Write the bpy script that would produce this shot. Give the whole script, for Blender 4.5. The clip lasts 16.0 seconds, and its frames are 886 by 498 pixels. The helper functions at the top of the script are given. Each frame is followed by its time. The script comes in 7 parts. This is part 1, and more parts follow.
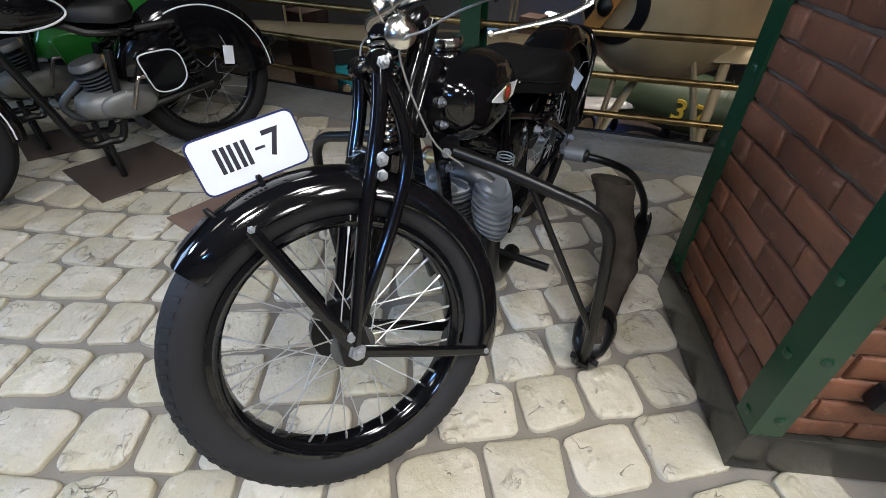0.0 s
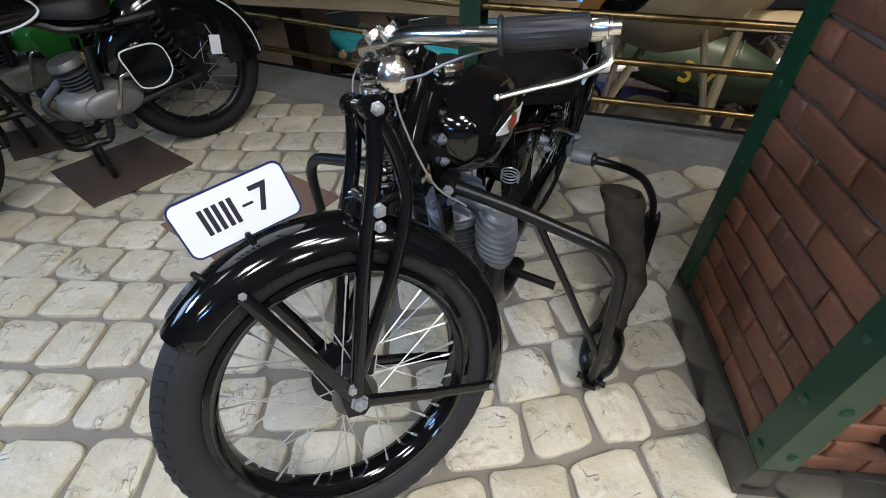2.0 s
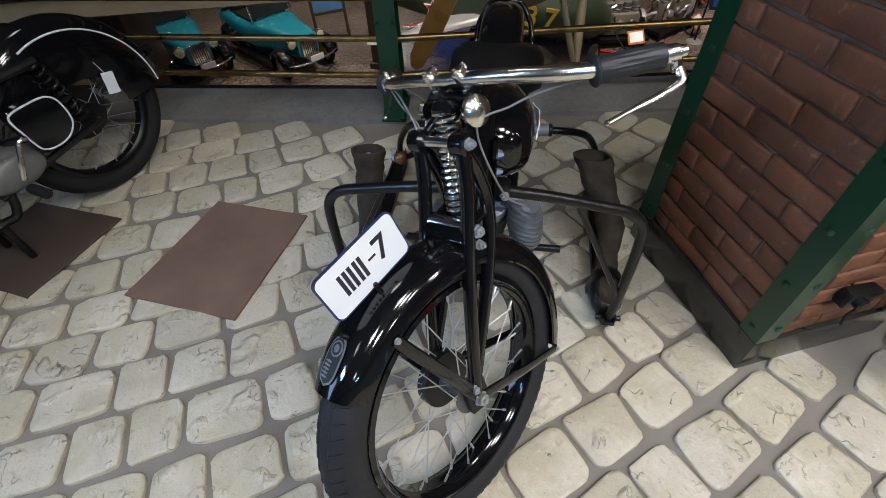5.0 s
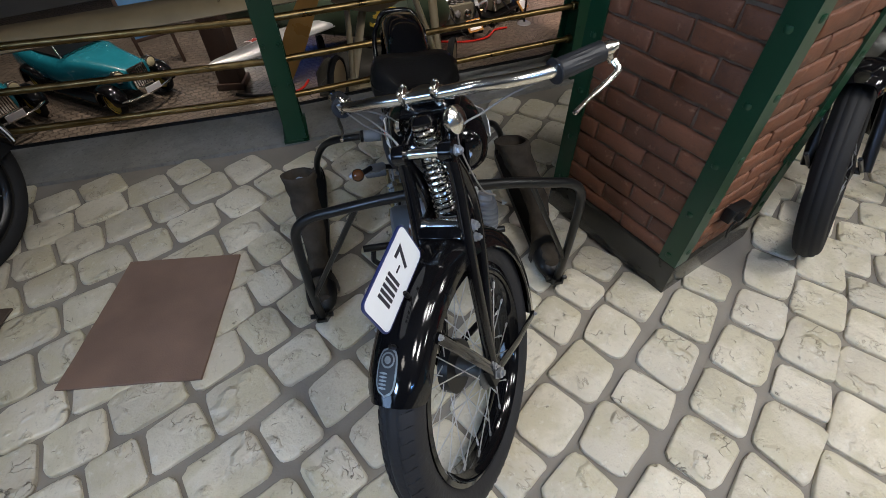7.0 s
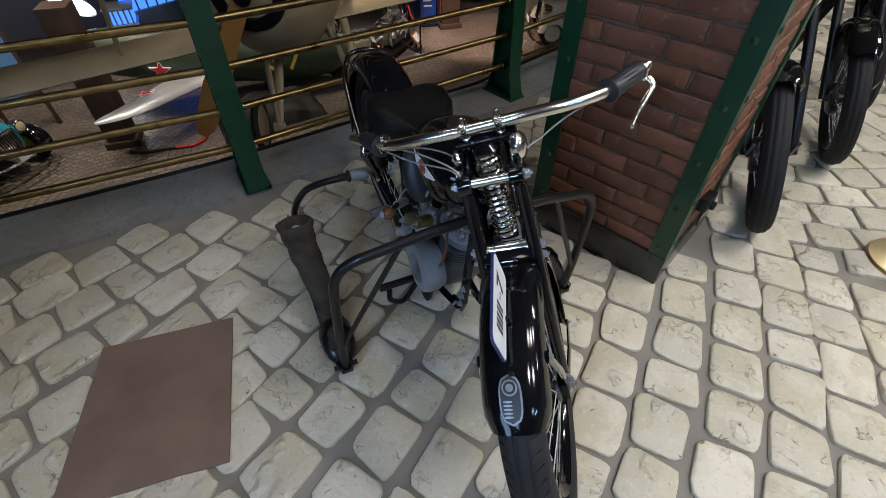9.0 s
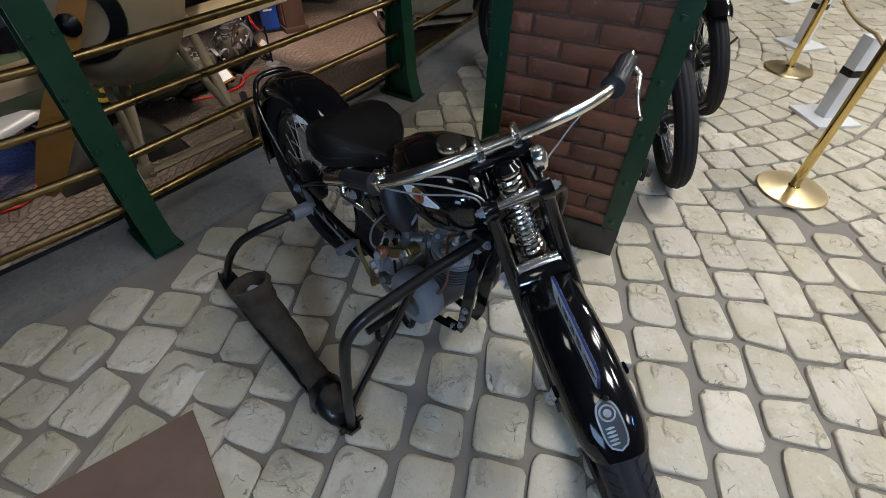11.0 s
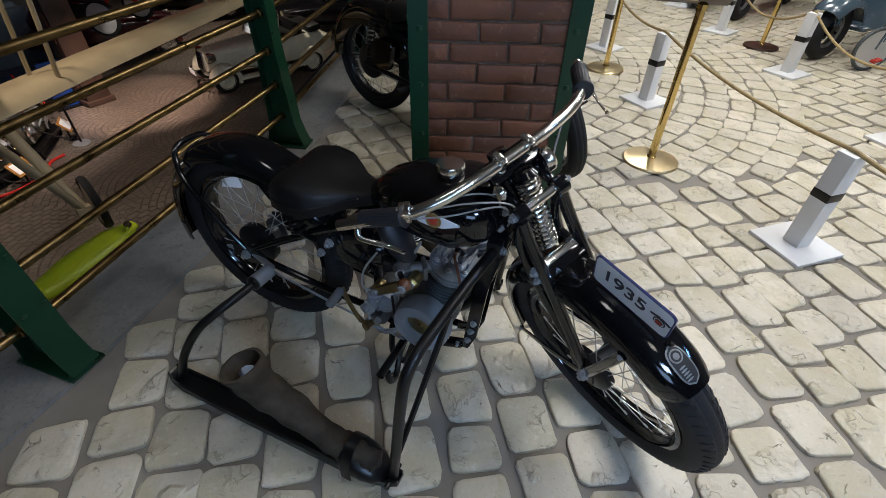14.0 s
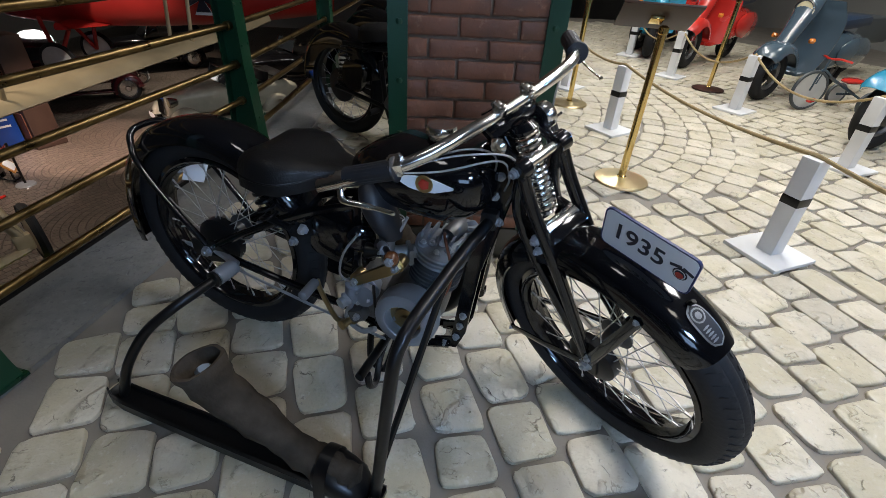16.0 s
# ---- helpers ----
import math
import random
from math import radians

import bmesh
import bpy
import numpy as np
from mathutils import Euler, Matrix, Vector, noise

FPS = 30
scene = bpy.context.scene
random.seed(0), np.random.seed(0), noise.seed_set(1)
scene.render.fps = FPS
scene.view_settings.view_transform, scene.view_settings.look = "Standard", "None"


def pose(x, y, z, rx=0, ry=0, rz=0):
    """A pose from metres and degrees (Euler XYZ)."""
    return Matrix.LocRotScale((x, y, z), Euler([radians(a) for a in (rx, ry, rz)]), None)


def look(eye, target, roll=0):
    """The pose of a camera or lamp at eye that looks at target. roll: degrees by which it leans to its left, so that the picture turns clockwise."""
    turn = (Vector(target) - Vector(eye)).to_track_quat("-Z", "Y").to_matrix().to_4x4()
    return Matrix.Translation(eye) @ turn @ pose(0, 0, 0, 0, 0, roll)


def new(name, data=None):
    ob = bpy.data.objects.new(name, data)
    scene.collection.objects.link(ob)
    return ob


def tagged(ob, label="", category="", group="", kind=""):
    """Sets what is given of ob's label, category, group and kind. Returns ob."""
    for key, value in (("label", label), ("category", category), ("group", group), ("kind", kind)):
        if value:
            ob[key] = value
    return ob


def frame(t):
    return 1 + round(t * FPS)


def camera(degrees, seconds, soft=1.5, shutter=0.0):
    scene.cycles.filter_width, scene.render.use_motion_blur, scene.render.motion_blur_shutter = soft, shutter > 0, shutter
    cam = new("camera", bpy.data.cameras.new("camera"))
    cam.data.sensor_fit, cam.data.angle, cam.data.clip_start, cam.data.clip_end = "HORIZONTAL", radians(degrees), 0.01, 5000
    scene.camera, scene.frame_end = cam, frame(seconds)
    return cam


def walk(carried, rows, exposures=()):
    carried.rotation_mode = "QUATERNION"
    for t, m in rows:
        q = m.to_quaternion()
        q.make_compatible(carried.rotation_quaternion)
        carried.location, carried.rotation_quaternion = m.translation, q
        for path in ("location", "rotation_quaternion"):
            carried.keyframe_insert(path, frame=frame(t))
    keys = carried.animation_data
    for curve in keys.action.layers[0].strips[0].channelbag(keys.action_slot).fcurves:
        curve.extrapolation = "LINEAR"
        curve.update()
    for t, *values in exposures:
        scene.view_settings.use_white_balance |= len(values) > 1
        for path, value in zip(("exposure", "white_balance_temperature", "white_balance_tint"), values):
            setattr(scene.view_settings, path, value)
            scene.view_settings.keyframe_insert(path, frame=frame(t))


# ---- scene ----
cam = camera(88.2, 16.0, 0.6)
PATH = [
    (0, (0.148, 0.316, 0.977), (-0.022, 1.879, -0.259), -0.0),
    (0.5, (0.126, 0.343, 1.01), (0.004, 1.905, -0.233), 0.6),
    (1, (0.126, 0.406, 1.029), (0.018, 1.948, -0.241), 0.5),
    (1.5, (0.131, 0.438, 1.049), (-0.002, 1.932, -0.273), -0.2),
    (2, (0.134, 0.442, 1.06), (-0.034, 1.901, -0.298), -1.2),
    (2.5, (0.111, 0.446, 1.075), (-0.063, 1.882, -0.307), -1.9),
    (3, (0.045, 0.441, 1.095), (-0.087, 1.853, -0.314), -2.3),
    (3.5, (-0.024, 0.437, 1.123), (-0.044, 1.853, -0.29), -2.2),
    (4, (-0.057, 0.445, 1.141), (0.029, 1.848, -0.281), -2.2),
    (6.5, (-0.416, 0.47, 1.244), (0.212, 1.643, -0.249), -1.8),
    (7, (-0.419, 0.492, 1.247), (0.317, 1.623, -0.229), -1.0),
    (7.5, (-0.408, 0.514, 1.244), (0.382, 1.628, -0.217), -0.9),
    (8, (-0.475, 0.553, 1.243), (0.384, 1.643, -0.197), -0.4),
    (8.5, (-0.59, 0.62, 1.249), (0.378, 1.651, -0.164), 0.1),
    (9, (-0.65, 0.684, 1.25), (0.415, 1.65, -0.14), 0.7),
    (11.5, (-0.7, 1.013, 1.236), (0.648, 1.497, -0.16), 0.6),
    (12, (-0.659, 1.045, 1.231), (0.721, 1.476, -0.151), 0.0),
    (12.5, (-0.662, 1.104, 1.232), (0.756, 1.464, -0.132), -0.3),
    (13, (-0.73, 1.215, 1.232), (0.741, 1.452, -0.102), -0.3),
    (13.5, (-0.787, 1.269, 1.241), (0.728, 1.385, -0.06), 0.2),
    (14, (-0.811, 1.268, 1.239), (0.719, 1.301, -0.049), 0.9),
    (14.5, (-0.849, 1.24, 1.231), (0.69, 1.254, -0.046), 1.2),
    (15, (-0.849, 1.252, 1.197), (0.723, 1.252, -0.039), 1.8),
    (15.5, (-0.833, 1.296, 1.118), (0.787, 1.235, -0.053), 2.6),
    (16, (-0.837, 1.319, 1.05), (0.825, 1.201, -0.057), 3.4),
]
walk(cam, [(t, look(eye, target, roll)) for t, eye, target, roll in PATH], [(0.0, 0.3), (4.0, 0.22), (6.5, -0.12), (11.5, -0.16), (12.5, -0.18), (15.0, 0.0), (16.0, 0.08)])

# ---- world and light: an indoor hall, warm ceiling lamps, one added cool side light ----
world = bpy.data.worlds.new("world")
scene.world = world
world.use_nodes = True
wbg = world.node_tree.nodes["Background"]
wbg.inputs[0].default_value = (0.62, 0.72, 1.0, 1)
wbg.inputs[1].default_value = 0.006


def area_lamp(name, eye, target, sx, sy, watts, col):
    d = bpy.data.lights.new(name, "AREA")
    d.shape, d.size, d.size_y, d.energy, d.color = "RECTANGLE", sx, sy, watts, col
    o = new(name, d)
    o.matrix_world = look(eye, target)
    return o


WARM, COOL, NEUTRAL = (1.0, 0.94, 0.84), (0.4, 0.62, 1.0), (1.0, 0.985, 0.965)
# the last one, at (-0.7, 2.5), is a fill added to lift the motorcycle's shadow
for lx, ly, watts in ((1.6, -0.5, 36), (2.7, -1.1, 34), (-0.5, -0.6, 29), (0.5, -1.6, 46), (4.3, -0.7, 46), (5.6, -1.4, 46), (-2.6, 0.5, 6), (-1.6, -2.6, 12), (3.0, -3.0, 36), (0.9, 0.0, 22), (-0.7, 2.5, 6)):
    area_lamp("ceiling_lamp_light", (lx, ly, 3.5), (lx, ly, 0), 0.5, 0.5, watts, NEUTRAL if lx > -2 else WARM)
# unseen cool source added in the west for the blue sheen; no window there
area_lamp("west_cool_light", (-5.6, 1.2, 1.9), (0.0, 1.2, 0.4), 1.8, 1.2, 45, COOL)
blue = area_lamp("blue_lamp_light", (-3.0, 0.4, 2.2), (0.0, 1.25, 0.45), 0.6, 0.35, 8, COOL)
blue.data.spread = radians(70)
for lx in (-0.9, -0.75, -0.6, -0.45):
    area_lamp("strip_lamp_light", (lx, -2.4, 2.5), (-0.1, 0.9, 0.6), 0.07, 0.07, 5.0, (0.15, 0.4, 1.0))
# spots over the lower hall
for sx, sy, watts in ((0.0, 11.0, 800), (5.5, 8.6, 500), (13.0, 6.0, 1100), (15.5, 11.0, 900), (-3.0, 11.6, 500), (2.4, 5.4, 330), (1.4, 8.6, 700)):
    d = bpy.data.lights.new("hall_spot", "SPOT")
    d.energy, d.spot_size, d.spot_blend, d.shadow_soft_size, d.color = watts, radians(80), 0.7, 0.15, (1.0, 0.86, 0.72)
    o = new("hall_spot", d)
    o.matrix_world = look((sx, sy, 2.9), (sx + 0.01, sy, -3))
# extra aimed spots, added to brighten the red aircraft and exhibits; no fixtures modelled
for eye, aim_at, watts in (((7.6, 7.4, 2.6), (11.2, 8.8, -0.4), 800), ((-2.5, 7.0, 2.6), (0.5, 11.5, -2.4), 200), ((3.0, 7.0, 2.6), (1.6, 9.2, -2.2), 220)):
    d = bpy.data.lights.new("hall_spot", "SPOT")
    d.energy, d.spot_size, d.spot_blend, d.shadow_soft_size, d.color = watts, radians(60), 0.8, 0.12, (1.0, 0.92, 0.84)
    o = new("hall_spot", d)
    o.matrix_world = look(eye, aim_at)
d = bpy.data.lights.new("hall_spot", "SPOT")
d.energy, d.spot_size, d.spot_blend, d.shadow_soft_size, d.color = 4200, radians(34), 0.7, 0.1, (1.0, 0.74, 0.62)
o = new("hall_spot", d)
o.matrix_world = look((7.0, 6.9, 2.7), (9.0, 8.3, -3))
d = bpy.data.lights.new("hall_spot", "SPOT")
d.energy, d.spot_size, d.spot_blend, d.shadow_soft_size, d.color = 1500, radians(36), 0.7, 0.1, (1.0, 0.82, 0.72)
o = new("hall_spot", d)
o.matrix_world = look((5.4, 6.6, 2.7), (6.5, 9.1, -2.8))

# ---- materials ----
def mat(name, col, rough=0.5, metal=0.0, var=0.12, scale=6.0, bump=0.1, bscale=80.0, coat=0.0, rand=0.0, rvar=0.08, tint=None, spec=0.5):
    m = bpy.data.materials.new(name)
    m.use_nodes = True
    nt = m.node_tree
    nd, lk = nt.nodes, nt.links
    b = nd["Principled BSDF"]
    tc = nd.new("ShaderNodeTexCoord")
    oi = nd.new("ShaderNodeObjectInfo")
    mul = nd.new("ShaderNodeVectorMath")
    mul.operation = "MULTIPLY_ADD"
    comb = nd.new("ShaderNodeCombineXYZ")
    for i in range(3):
        lk.new(oi.outputs["Random"], comb.inputs[i])
    lk.new(comb.outputs[0], mul.inputs[0])
    mul.inputs[1].default_value = (37.0, 19.0, 53.0)
    lk.new(tc.outputs["Object"], mul.inputs[2])
    n1 = nd.new("ShaderNodeTexNoise")
    n1.inputs["Scale"].default_value, n1.inputs["Detail"].default_value = scale, 6
    lk.new(mul.outputs[0], n1.inputs["Vector"])
    mix = nd.new("ShaderNodeMix")
    mix.data_type = "RGBA"
    t = tint or (0.9, 0.9, 0.9)
    mix.inputs[6].default_value = (*[max(0, c * (1 - var * 2) * k) for c, k in zip(col, t)], 1)
    mix.inputs[7].default_value = (*[min(1, c * (1 + var)) for c in col], 1)
    lk.new(n1.outputs[0], mix.inputs[0])
    out = mix.outputs[2]
    if rand:
        hsv = nd.new("ShaderNodeHueSaturation")
        mr = nd.new("ShaderNodeMapRange")
        mr.inputs["To Min"].default_value, mr.inputs["To Max"].default_value = 1 - rand, 1 + rand
        lk.new(oi.outputs["Random"], mr.inputs["Value"])
        lk.new(mr.outputs[0], hsv.inputs["Value"])
        lk.new(out, hsv.inputs["Color"])
        out = hsv.outputs[0]
    lk.new(out, b.inputs["Base Color"])
    b.inputs["Metallic"].default_value = metal
    b.inputs["Specular IOR Level"].default_value = spec
    b.inputs["Coat Weight"].default_value = coat
    b.inputs["Coat Roughness"].default_value = 0.06
    n2 = nd.new("ShaderNodeTexNoise")
    n2.inputs["Scale"].default_value, n2.inputs["Detail"].default_value = bscale, 4
    lk.new(mul.outputs[0], n2.inputs["Vector"])
    rr = nd.new("ShaderNodeMapRange")
    rr.inputs["To Min"].default_value, rr.inputs["To Max"].default_value = max(0.02, rough - rvar), min(1, rough + rvar)
    lk.new(n1.outputs[0], rr.inputs["Value"])
    lk.new(rr.outputs[0], b.inputs["Roughness"])
    if bump:
        bp = nd.new("ShaderNodeBump")
        bp.inputs["Strength"].default_value, bp.inputs["Distance"].default_value = bump, 0.004
        lk.new(n2.outputs[0], bp.inputs["Height"])
        lk.new(bp.outputs[0], b.inputs["Normal"])
    return m


def crack_mat(name, col, rough, scale, depth, dark=0.45, thr=0.02, stain=None):
    """Stone with fine chipped cracks."""
    m = mat(name, col, rough, var=0.14, scale=7, bump=0.0, tint=(1.0, 0.95, 0.84))
    nt = m.node_tree
    nd, lk = nt.nodes, nt.links
    b = nd["Principled BSDF"]
    vec = [n for n in nd if n.type == "VECT_MATH"][0].outputs[0]
    nz = nd.new("ShaderNodeTexNoise")
    nz.inputs["Scale"].default_value, nz.inputs["Detail"].default_value = 9, 5
    lk.new(vec, nz.inputs["Vector"])
    add = nd.new("ShaderNodeVectorMath")
    add.operation = "MULTIPLY_ADD"
    lk.new(nz.outputs["Color"], add.inputs[0])
    add.inputs[1].default_value = (0.16, 0.16, 0.16)
    lk.new(vec, add.inputs[2])
    vo = nd.new("ShaderNodeTexVoronoi")
    vo.feature = "DISTANCE_TO_EDGE"
    vo.inputs["Scale"].default_value = scale
    lk.new(add.outputs[0], vo.inputs["Vector"])
    gate = nd.new("ShaderNodeTexNoise")
    gate.inputs["Scale"].default_value, gate.inputs["Detail"].default_value = 19, 3
    lk.new(vec, gate.inputs["Vector"])
    gr = nd.new("ShaderNodeMapRange")
    gr.inputs["From Min"].default_value, gr.inputs["From Max"].default_value = 0.585, 0.66
    lk.new(gate.outputs[0], gr.inputs["Value"])
    er = nd.new("ShaderNodeMapRange")
    er.inputs["From Min"].default_value, er.inputs["From Max"].default_value = thr * 0.3, thr * 2
    er.inputs["To Min"].default_value, er.inputs["To Max"].default_value = 1, 0
    lk.new(vo.outputs["Distance"], er.inputs["Value"])
    cm = nd.new("ShaderNodeMath")
    cm.operation = "MULTIPLY"
    lk.new(gr.outputs[0], cm.inputs[0])
    lk.new(er.outputs[0], cm.inputs[1])
    src = b.inputs["Base Color"].links[0].from_socket
    if stain:
        # broad ochre and grey stains with fine speckle
        for sc, lo, hi, amt, colr in ((3.2, 0.48, 0.7, 0.7, stain), (17.0, 0.5, 0.7, 0.65, tuple(c * 0.62 for c in col)), (38.0, 0.58, 0.72, 0.5, tuple(min(1, c * 1.25) for c in col)), (70.0, 0.56, 0.7, 0.75, tuple(c * 0.42 for c in col))):
            sn = nd.new("ShaderNodeTexNoise")
            sn.inputs["Scale"].default_value, sn.inputs["Detail"].default_value, sn.inputs["Roughness"].default_value = sc, 6, 0.65
            lk.new(vec, sn.inputs["Vector"])
            sr = nd.new("ShaderNodeMapRange")
            sr.inputs["From Min"].default_value, sr.inputs["From Max"].default_value, sr.inputs["To Max"].default_value = lo, hi, amt
            lk.new(sn.outputs[0], sr.inputs["Value"])
            sm = nd.new("ShaderNodeMix")
            sm.data_type = "RGBA"
            lk.new(sr.outputs[0], sm.inputs[0])
            lk.new(src, sm.inputs[6])
            sm.inputs[7].default_value = (*colr, 1)
            src = sm.outputs[2]
    mx = nd.new("ShaderNodeMix")
    mx.data_type = "RGBA"
    lk.new(src, mx.inputs[6])
    mx.inputs[7].default_value = (*[c * dark for c in col], 1)
    lk.new(cm.outputs[0], mx.inputs[0])
    lk.new(mx.outputs[2], b.inputs["Base Color"])
    hs = nd.new("ShaderNodeMath")
    hs.operation = "MULTIPLY_ADD"
    lk.new(cm.outputs[0], hs.inputs[0])
    hs.inputs[1].default_value = -1.0
    n2 = nd.new("ShaderNodeTexNoise")
    n2.inputs["Scale"].default_value, n2.inputs["Detail"].default_value, n2.inputs["Roughness"].default_value = 15, 8, 0.6
    lk.new(vec, n2.inputs["Vector"])
    n3 = nd.new("ShaderNodeMath")
    n3.operation = "MULTIPLY"
    lk.new(n2.outputs[0], n3.inputs[0])
    n3.inputs[1].default_value = 2.2
    lk.new(n3.outputs[0], hs.inputs[2])
    bp = nd.new("ShaderNodeBump")
    bp.inputs["Strength"].default_value, bp.inputs["Distance"].default_value = depth, 0.006
    lk.new(hs.outputs[0], bp.inputs["Height"])
    lk.new(bp.outputs[0], b.inputs["Normal"])
    return m


def stone_mat(name, island):
    """Split limestone: pinkish white and ochre-green layers, broken ledges with ridge shade painted along sharp lips,
    grit and fine cracks.
    """
    m = mat(name, (0.61, 0.56, 0.455), 0.45, var=0.13, scale=6, bump=0.0, rand=0.0 if island else 0.13, tint=(1.0, 0.97, 0.92), rvar=0.14)
    nd, lk = m.node_tree.nodes, m.node_tree.links
    b = nd["Principled BSDF"]
    vec = [n for n in nd if n.type == "VECT_MATH"][0].outputs[0]
    src = b.inputs["Base Color"].links[0].from_socket

    def noise_of(sc, detail, rough, dist=0.0):
        n = nd.new("ShaderNodeTexNoise")
        n.inputs["Scale"].default_value, n.inputs["Detail"].default_value, n.inputs["Roughness"].default_value, n.inputs["Distortion"].default_value = sc, detail, rough, dist
        lk.new(vec, n.inputs["Vector"])
        return n.outputs[0]

    def ramp(v, lo, hi, a=0.0, z=1.0):
        r = nd.new("ShaderNodeMapRange")
        r.inputs["From Min"].default_value, r.inputs["From Max"].default_value, r.inputs["To Min"].default_value, r.inputs["To Max"].default_value = lo, hi, a, z
        lk.new(v, r.inputs["Value"])
        return r.outputs[0]

    def op(kind, u, v):
        o = nd.new("ShaderNodeMath")
        o.operation = kind
        for k, q in enumerate((u, v)):
            if isinstance(q, (int, float)):
                o.inputs[k].default_value = q
            else:
                lk.new(q, o.inputs[k])
        return o.outputs[0]

    def over(base, fac, col):
        x = nd.new("ShaderNodeMix")
        x.data_type = "RGBA"
        lk.new(fac, x.inputs[0])
        lk.new(base, x.inputs[6])
        x.inputs[7].default_value = (*col, 1)
        return x.outputs[2]

    if island:
        geo = nd.new("ShaderNodeNewGeometry")
        hsv = nd.new("ShaderNodeHueSaturation")
        lk.new(ramp(geo.outputs["Random Per Island"], 0, 1, 0.87, 1.13), hsv.inputs["Value"])
        lk.new(src, hsv.inputs["Color"])
        src = hsv.outputs[0]
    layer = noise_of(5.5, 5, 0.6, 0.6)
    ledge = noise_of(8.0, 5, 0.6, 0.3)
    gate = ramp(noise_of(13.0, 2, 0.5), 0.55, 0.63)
    src = over(src, ramp(layer, 0.47, 0.56, 0.0, 0.6), (0.47, 0.42, 0.28))
    src = over(src, ramp(noise_of(16.0, 6, 0.66), 0.52, 0.72, 0.0, 0.5), (0.4, 0.36, 0.28))
    src = over(src, ramp(noise_of(42.0, 5, 0.66), 0.58, 0.72, 0.0, 0.5), (0.72, 0.7, 0.64))
    src = over(src, ramp(noise_of(85.0, 4, 0.66), 0.58, 0.72, 0.0, 0.4), (0.25, 0.22, 0.17))
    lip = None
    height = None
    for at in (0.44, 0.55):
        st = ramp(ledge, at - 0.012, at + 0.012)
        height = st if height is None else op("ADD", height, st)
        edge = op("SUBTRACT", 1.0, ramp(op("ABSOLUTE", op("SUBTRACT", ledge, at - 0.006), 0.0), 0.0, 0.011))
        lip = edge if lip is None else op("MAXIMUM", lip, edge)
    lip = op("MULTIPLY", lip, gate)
    height = op("MULTIPLY", height, gate)
    vo = nd.new("ShaderNodeTexVoronoi")
    vo.feature = "DISTANCE_TO_EDGE"
    vo.inputs["Scale"].default_value = 13
    warp = nd.new("ShaderNodeTexNoise")
    warp.inputs["Scale"].default_value, warp.inputs["Detail"].default_value = 11, 5
    lk.new(vec, warp.inputs["Vector"])
    wv = nd.new("ShaderNodeVectorMath")
    wv.operation = "MULTIPLY_ADD"
    lk.new(warp.outputs["Color"], wv.inputs[0])
    wv.inputs[1].default_value = (0.16, 0.16, 0.16)
    lk.new(vec, wv.inputs[2])
    lk.new(wv.outputs[0], vo.inputs["Vector"])
    crack = op("MULTIPLY", ramp(vo.outputs["Distance"], 0.004, 0.018, 1.0, 0.0), ramp(noise_of(21.0, 3, 0.5), 0.59, 0.65))
    # dark line along the ledge lips: their ridge shadow put into the colour
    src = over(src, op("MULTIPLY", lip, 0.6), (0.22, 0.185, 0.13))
    src = over(src, op("MULTIPLY", crack, 0.85), (0.17, 0.145, 0.11))
    lk.new(src, b.inputs["Base Color"])
    h = op("ADD", op("MULTIPLY", height, 0.6), op("MULTIPLY", noise_of(13.0, 8, 0.64), 2.4))
    h = op("SUBTRACT", h, op("MULTIPLY", crack, 0.9))
    bp = nd.new("ShaderNodeBump")
    bp.inputs["Strength"].default_value, bp.inputs["Distance"].default_value = 0.95, 0.0055
    lk.new(h, bp.inputs["Height"])
    lk.new(bp.outputs[0], b.inputs["Normal"])
    return m


def brick_mat():
    """Fired clay: dark and rust blotches, pale lime bloom, gritty relief."""
    m = mat("red_brick", (0.17, 0.061, 0.028), 0.6, var=0.3, scale=11, bump=0.0, rand=0.2, rvar=0.12, tint=(0.85, 0.95, 1.05))
    nd, lk = m.node_tree.nodes, m.node_tree.links
    b = nd["Principled BSDF"]
    vec = [n for n in nd if n.type == "VECT_MATH"][0].outputs[0]
    src = b.inputs["Base Color"].links[0].from_socket
    for sc, lo, hi, amt, colr in ((16.0, 0.56, 0.72, 0.7, (0.06, 0.028, 0.02)), (34.0, 0.6, 0.76, 0.65, (0.31, 0.17, 0.1)), (150.0, 0.56, 0.7, 0.5, (0.07, 0.035, 0.028))):
        sn = nd.new("ShaderNodeTexNoise")
        sn.inputs["Scale"].default_value, sn.inputs["Detail"].default_value, sn.inputs["Roughness"].default_value = sc, 5, 0.62
        lk.new(vec, sn.inputs["Vector"])
        sr = nd.new("ShaderNodeMapRange")
        sr.inputs["From Min"].default_value, sr.inputs["From Max"].default_value, sr.inputs["To Max"].default_value = lo, hi, amt
        lk.new(sn.outputs[0], sr.inputs["Value"])
        sm = nd.new("ShaderNodeMix")
        sm.data_type = "RGBA"
        lk.new(sr.outputs[0], sm.inputs[0])
        lk.new(src, sm.inputs[6])
        sm.inputs[7].default_value = (*colr, 1)
        src = sm.outputs[2]
    lk.new(src, b.inputs["Base Color"])
    n2 = nd.new("ShaderNodeTexNoise")
    n2.inputs["Scale"].default_value, n2.inputs["Detail"].default_value, n2.inputs["Roughness"].default_value = 30, 8, 0.66
    lk.new(vec, n2.inputs["Vector"])
    bp = nd.new("ShaderNodeBump")
    bp.inputs["Strength"].default_value, bp.inputs["Distance"].default_value = 0.6, 0.006
    lk.new(n2.outputs[0], bp.inputs["Height"])
    lk.new(bp.outputs[0], b.inputs["Normal"])
    return m


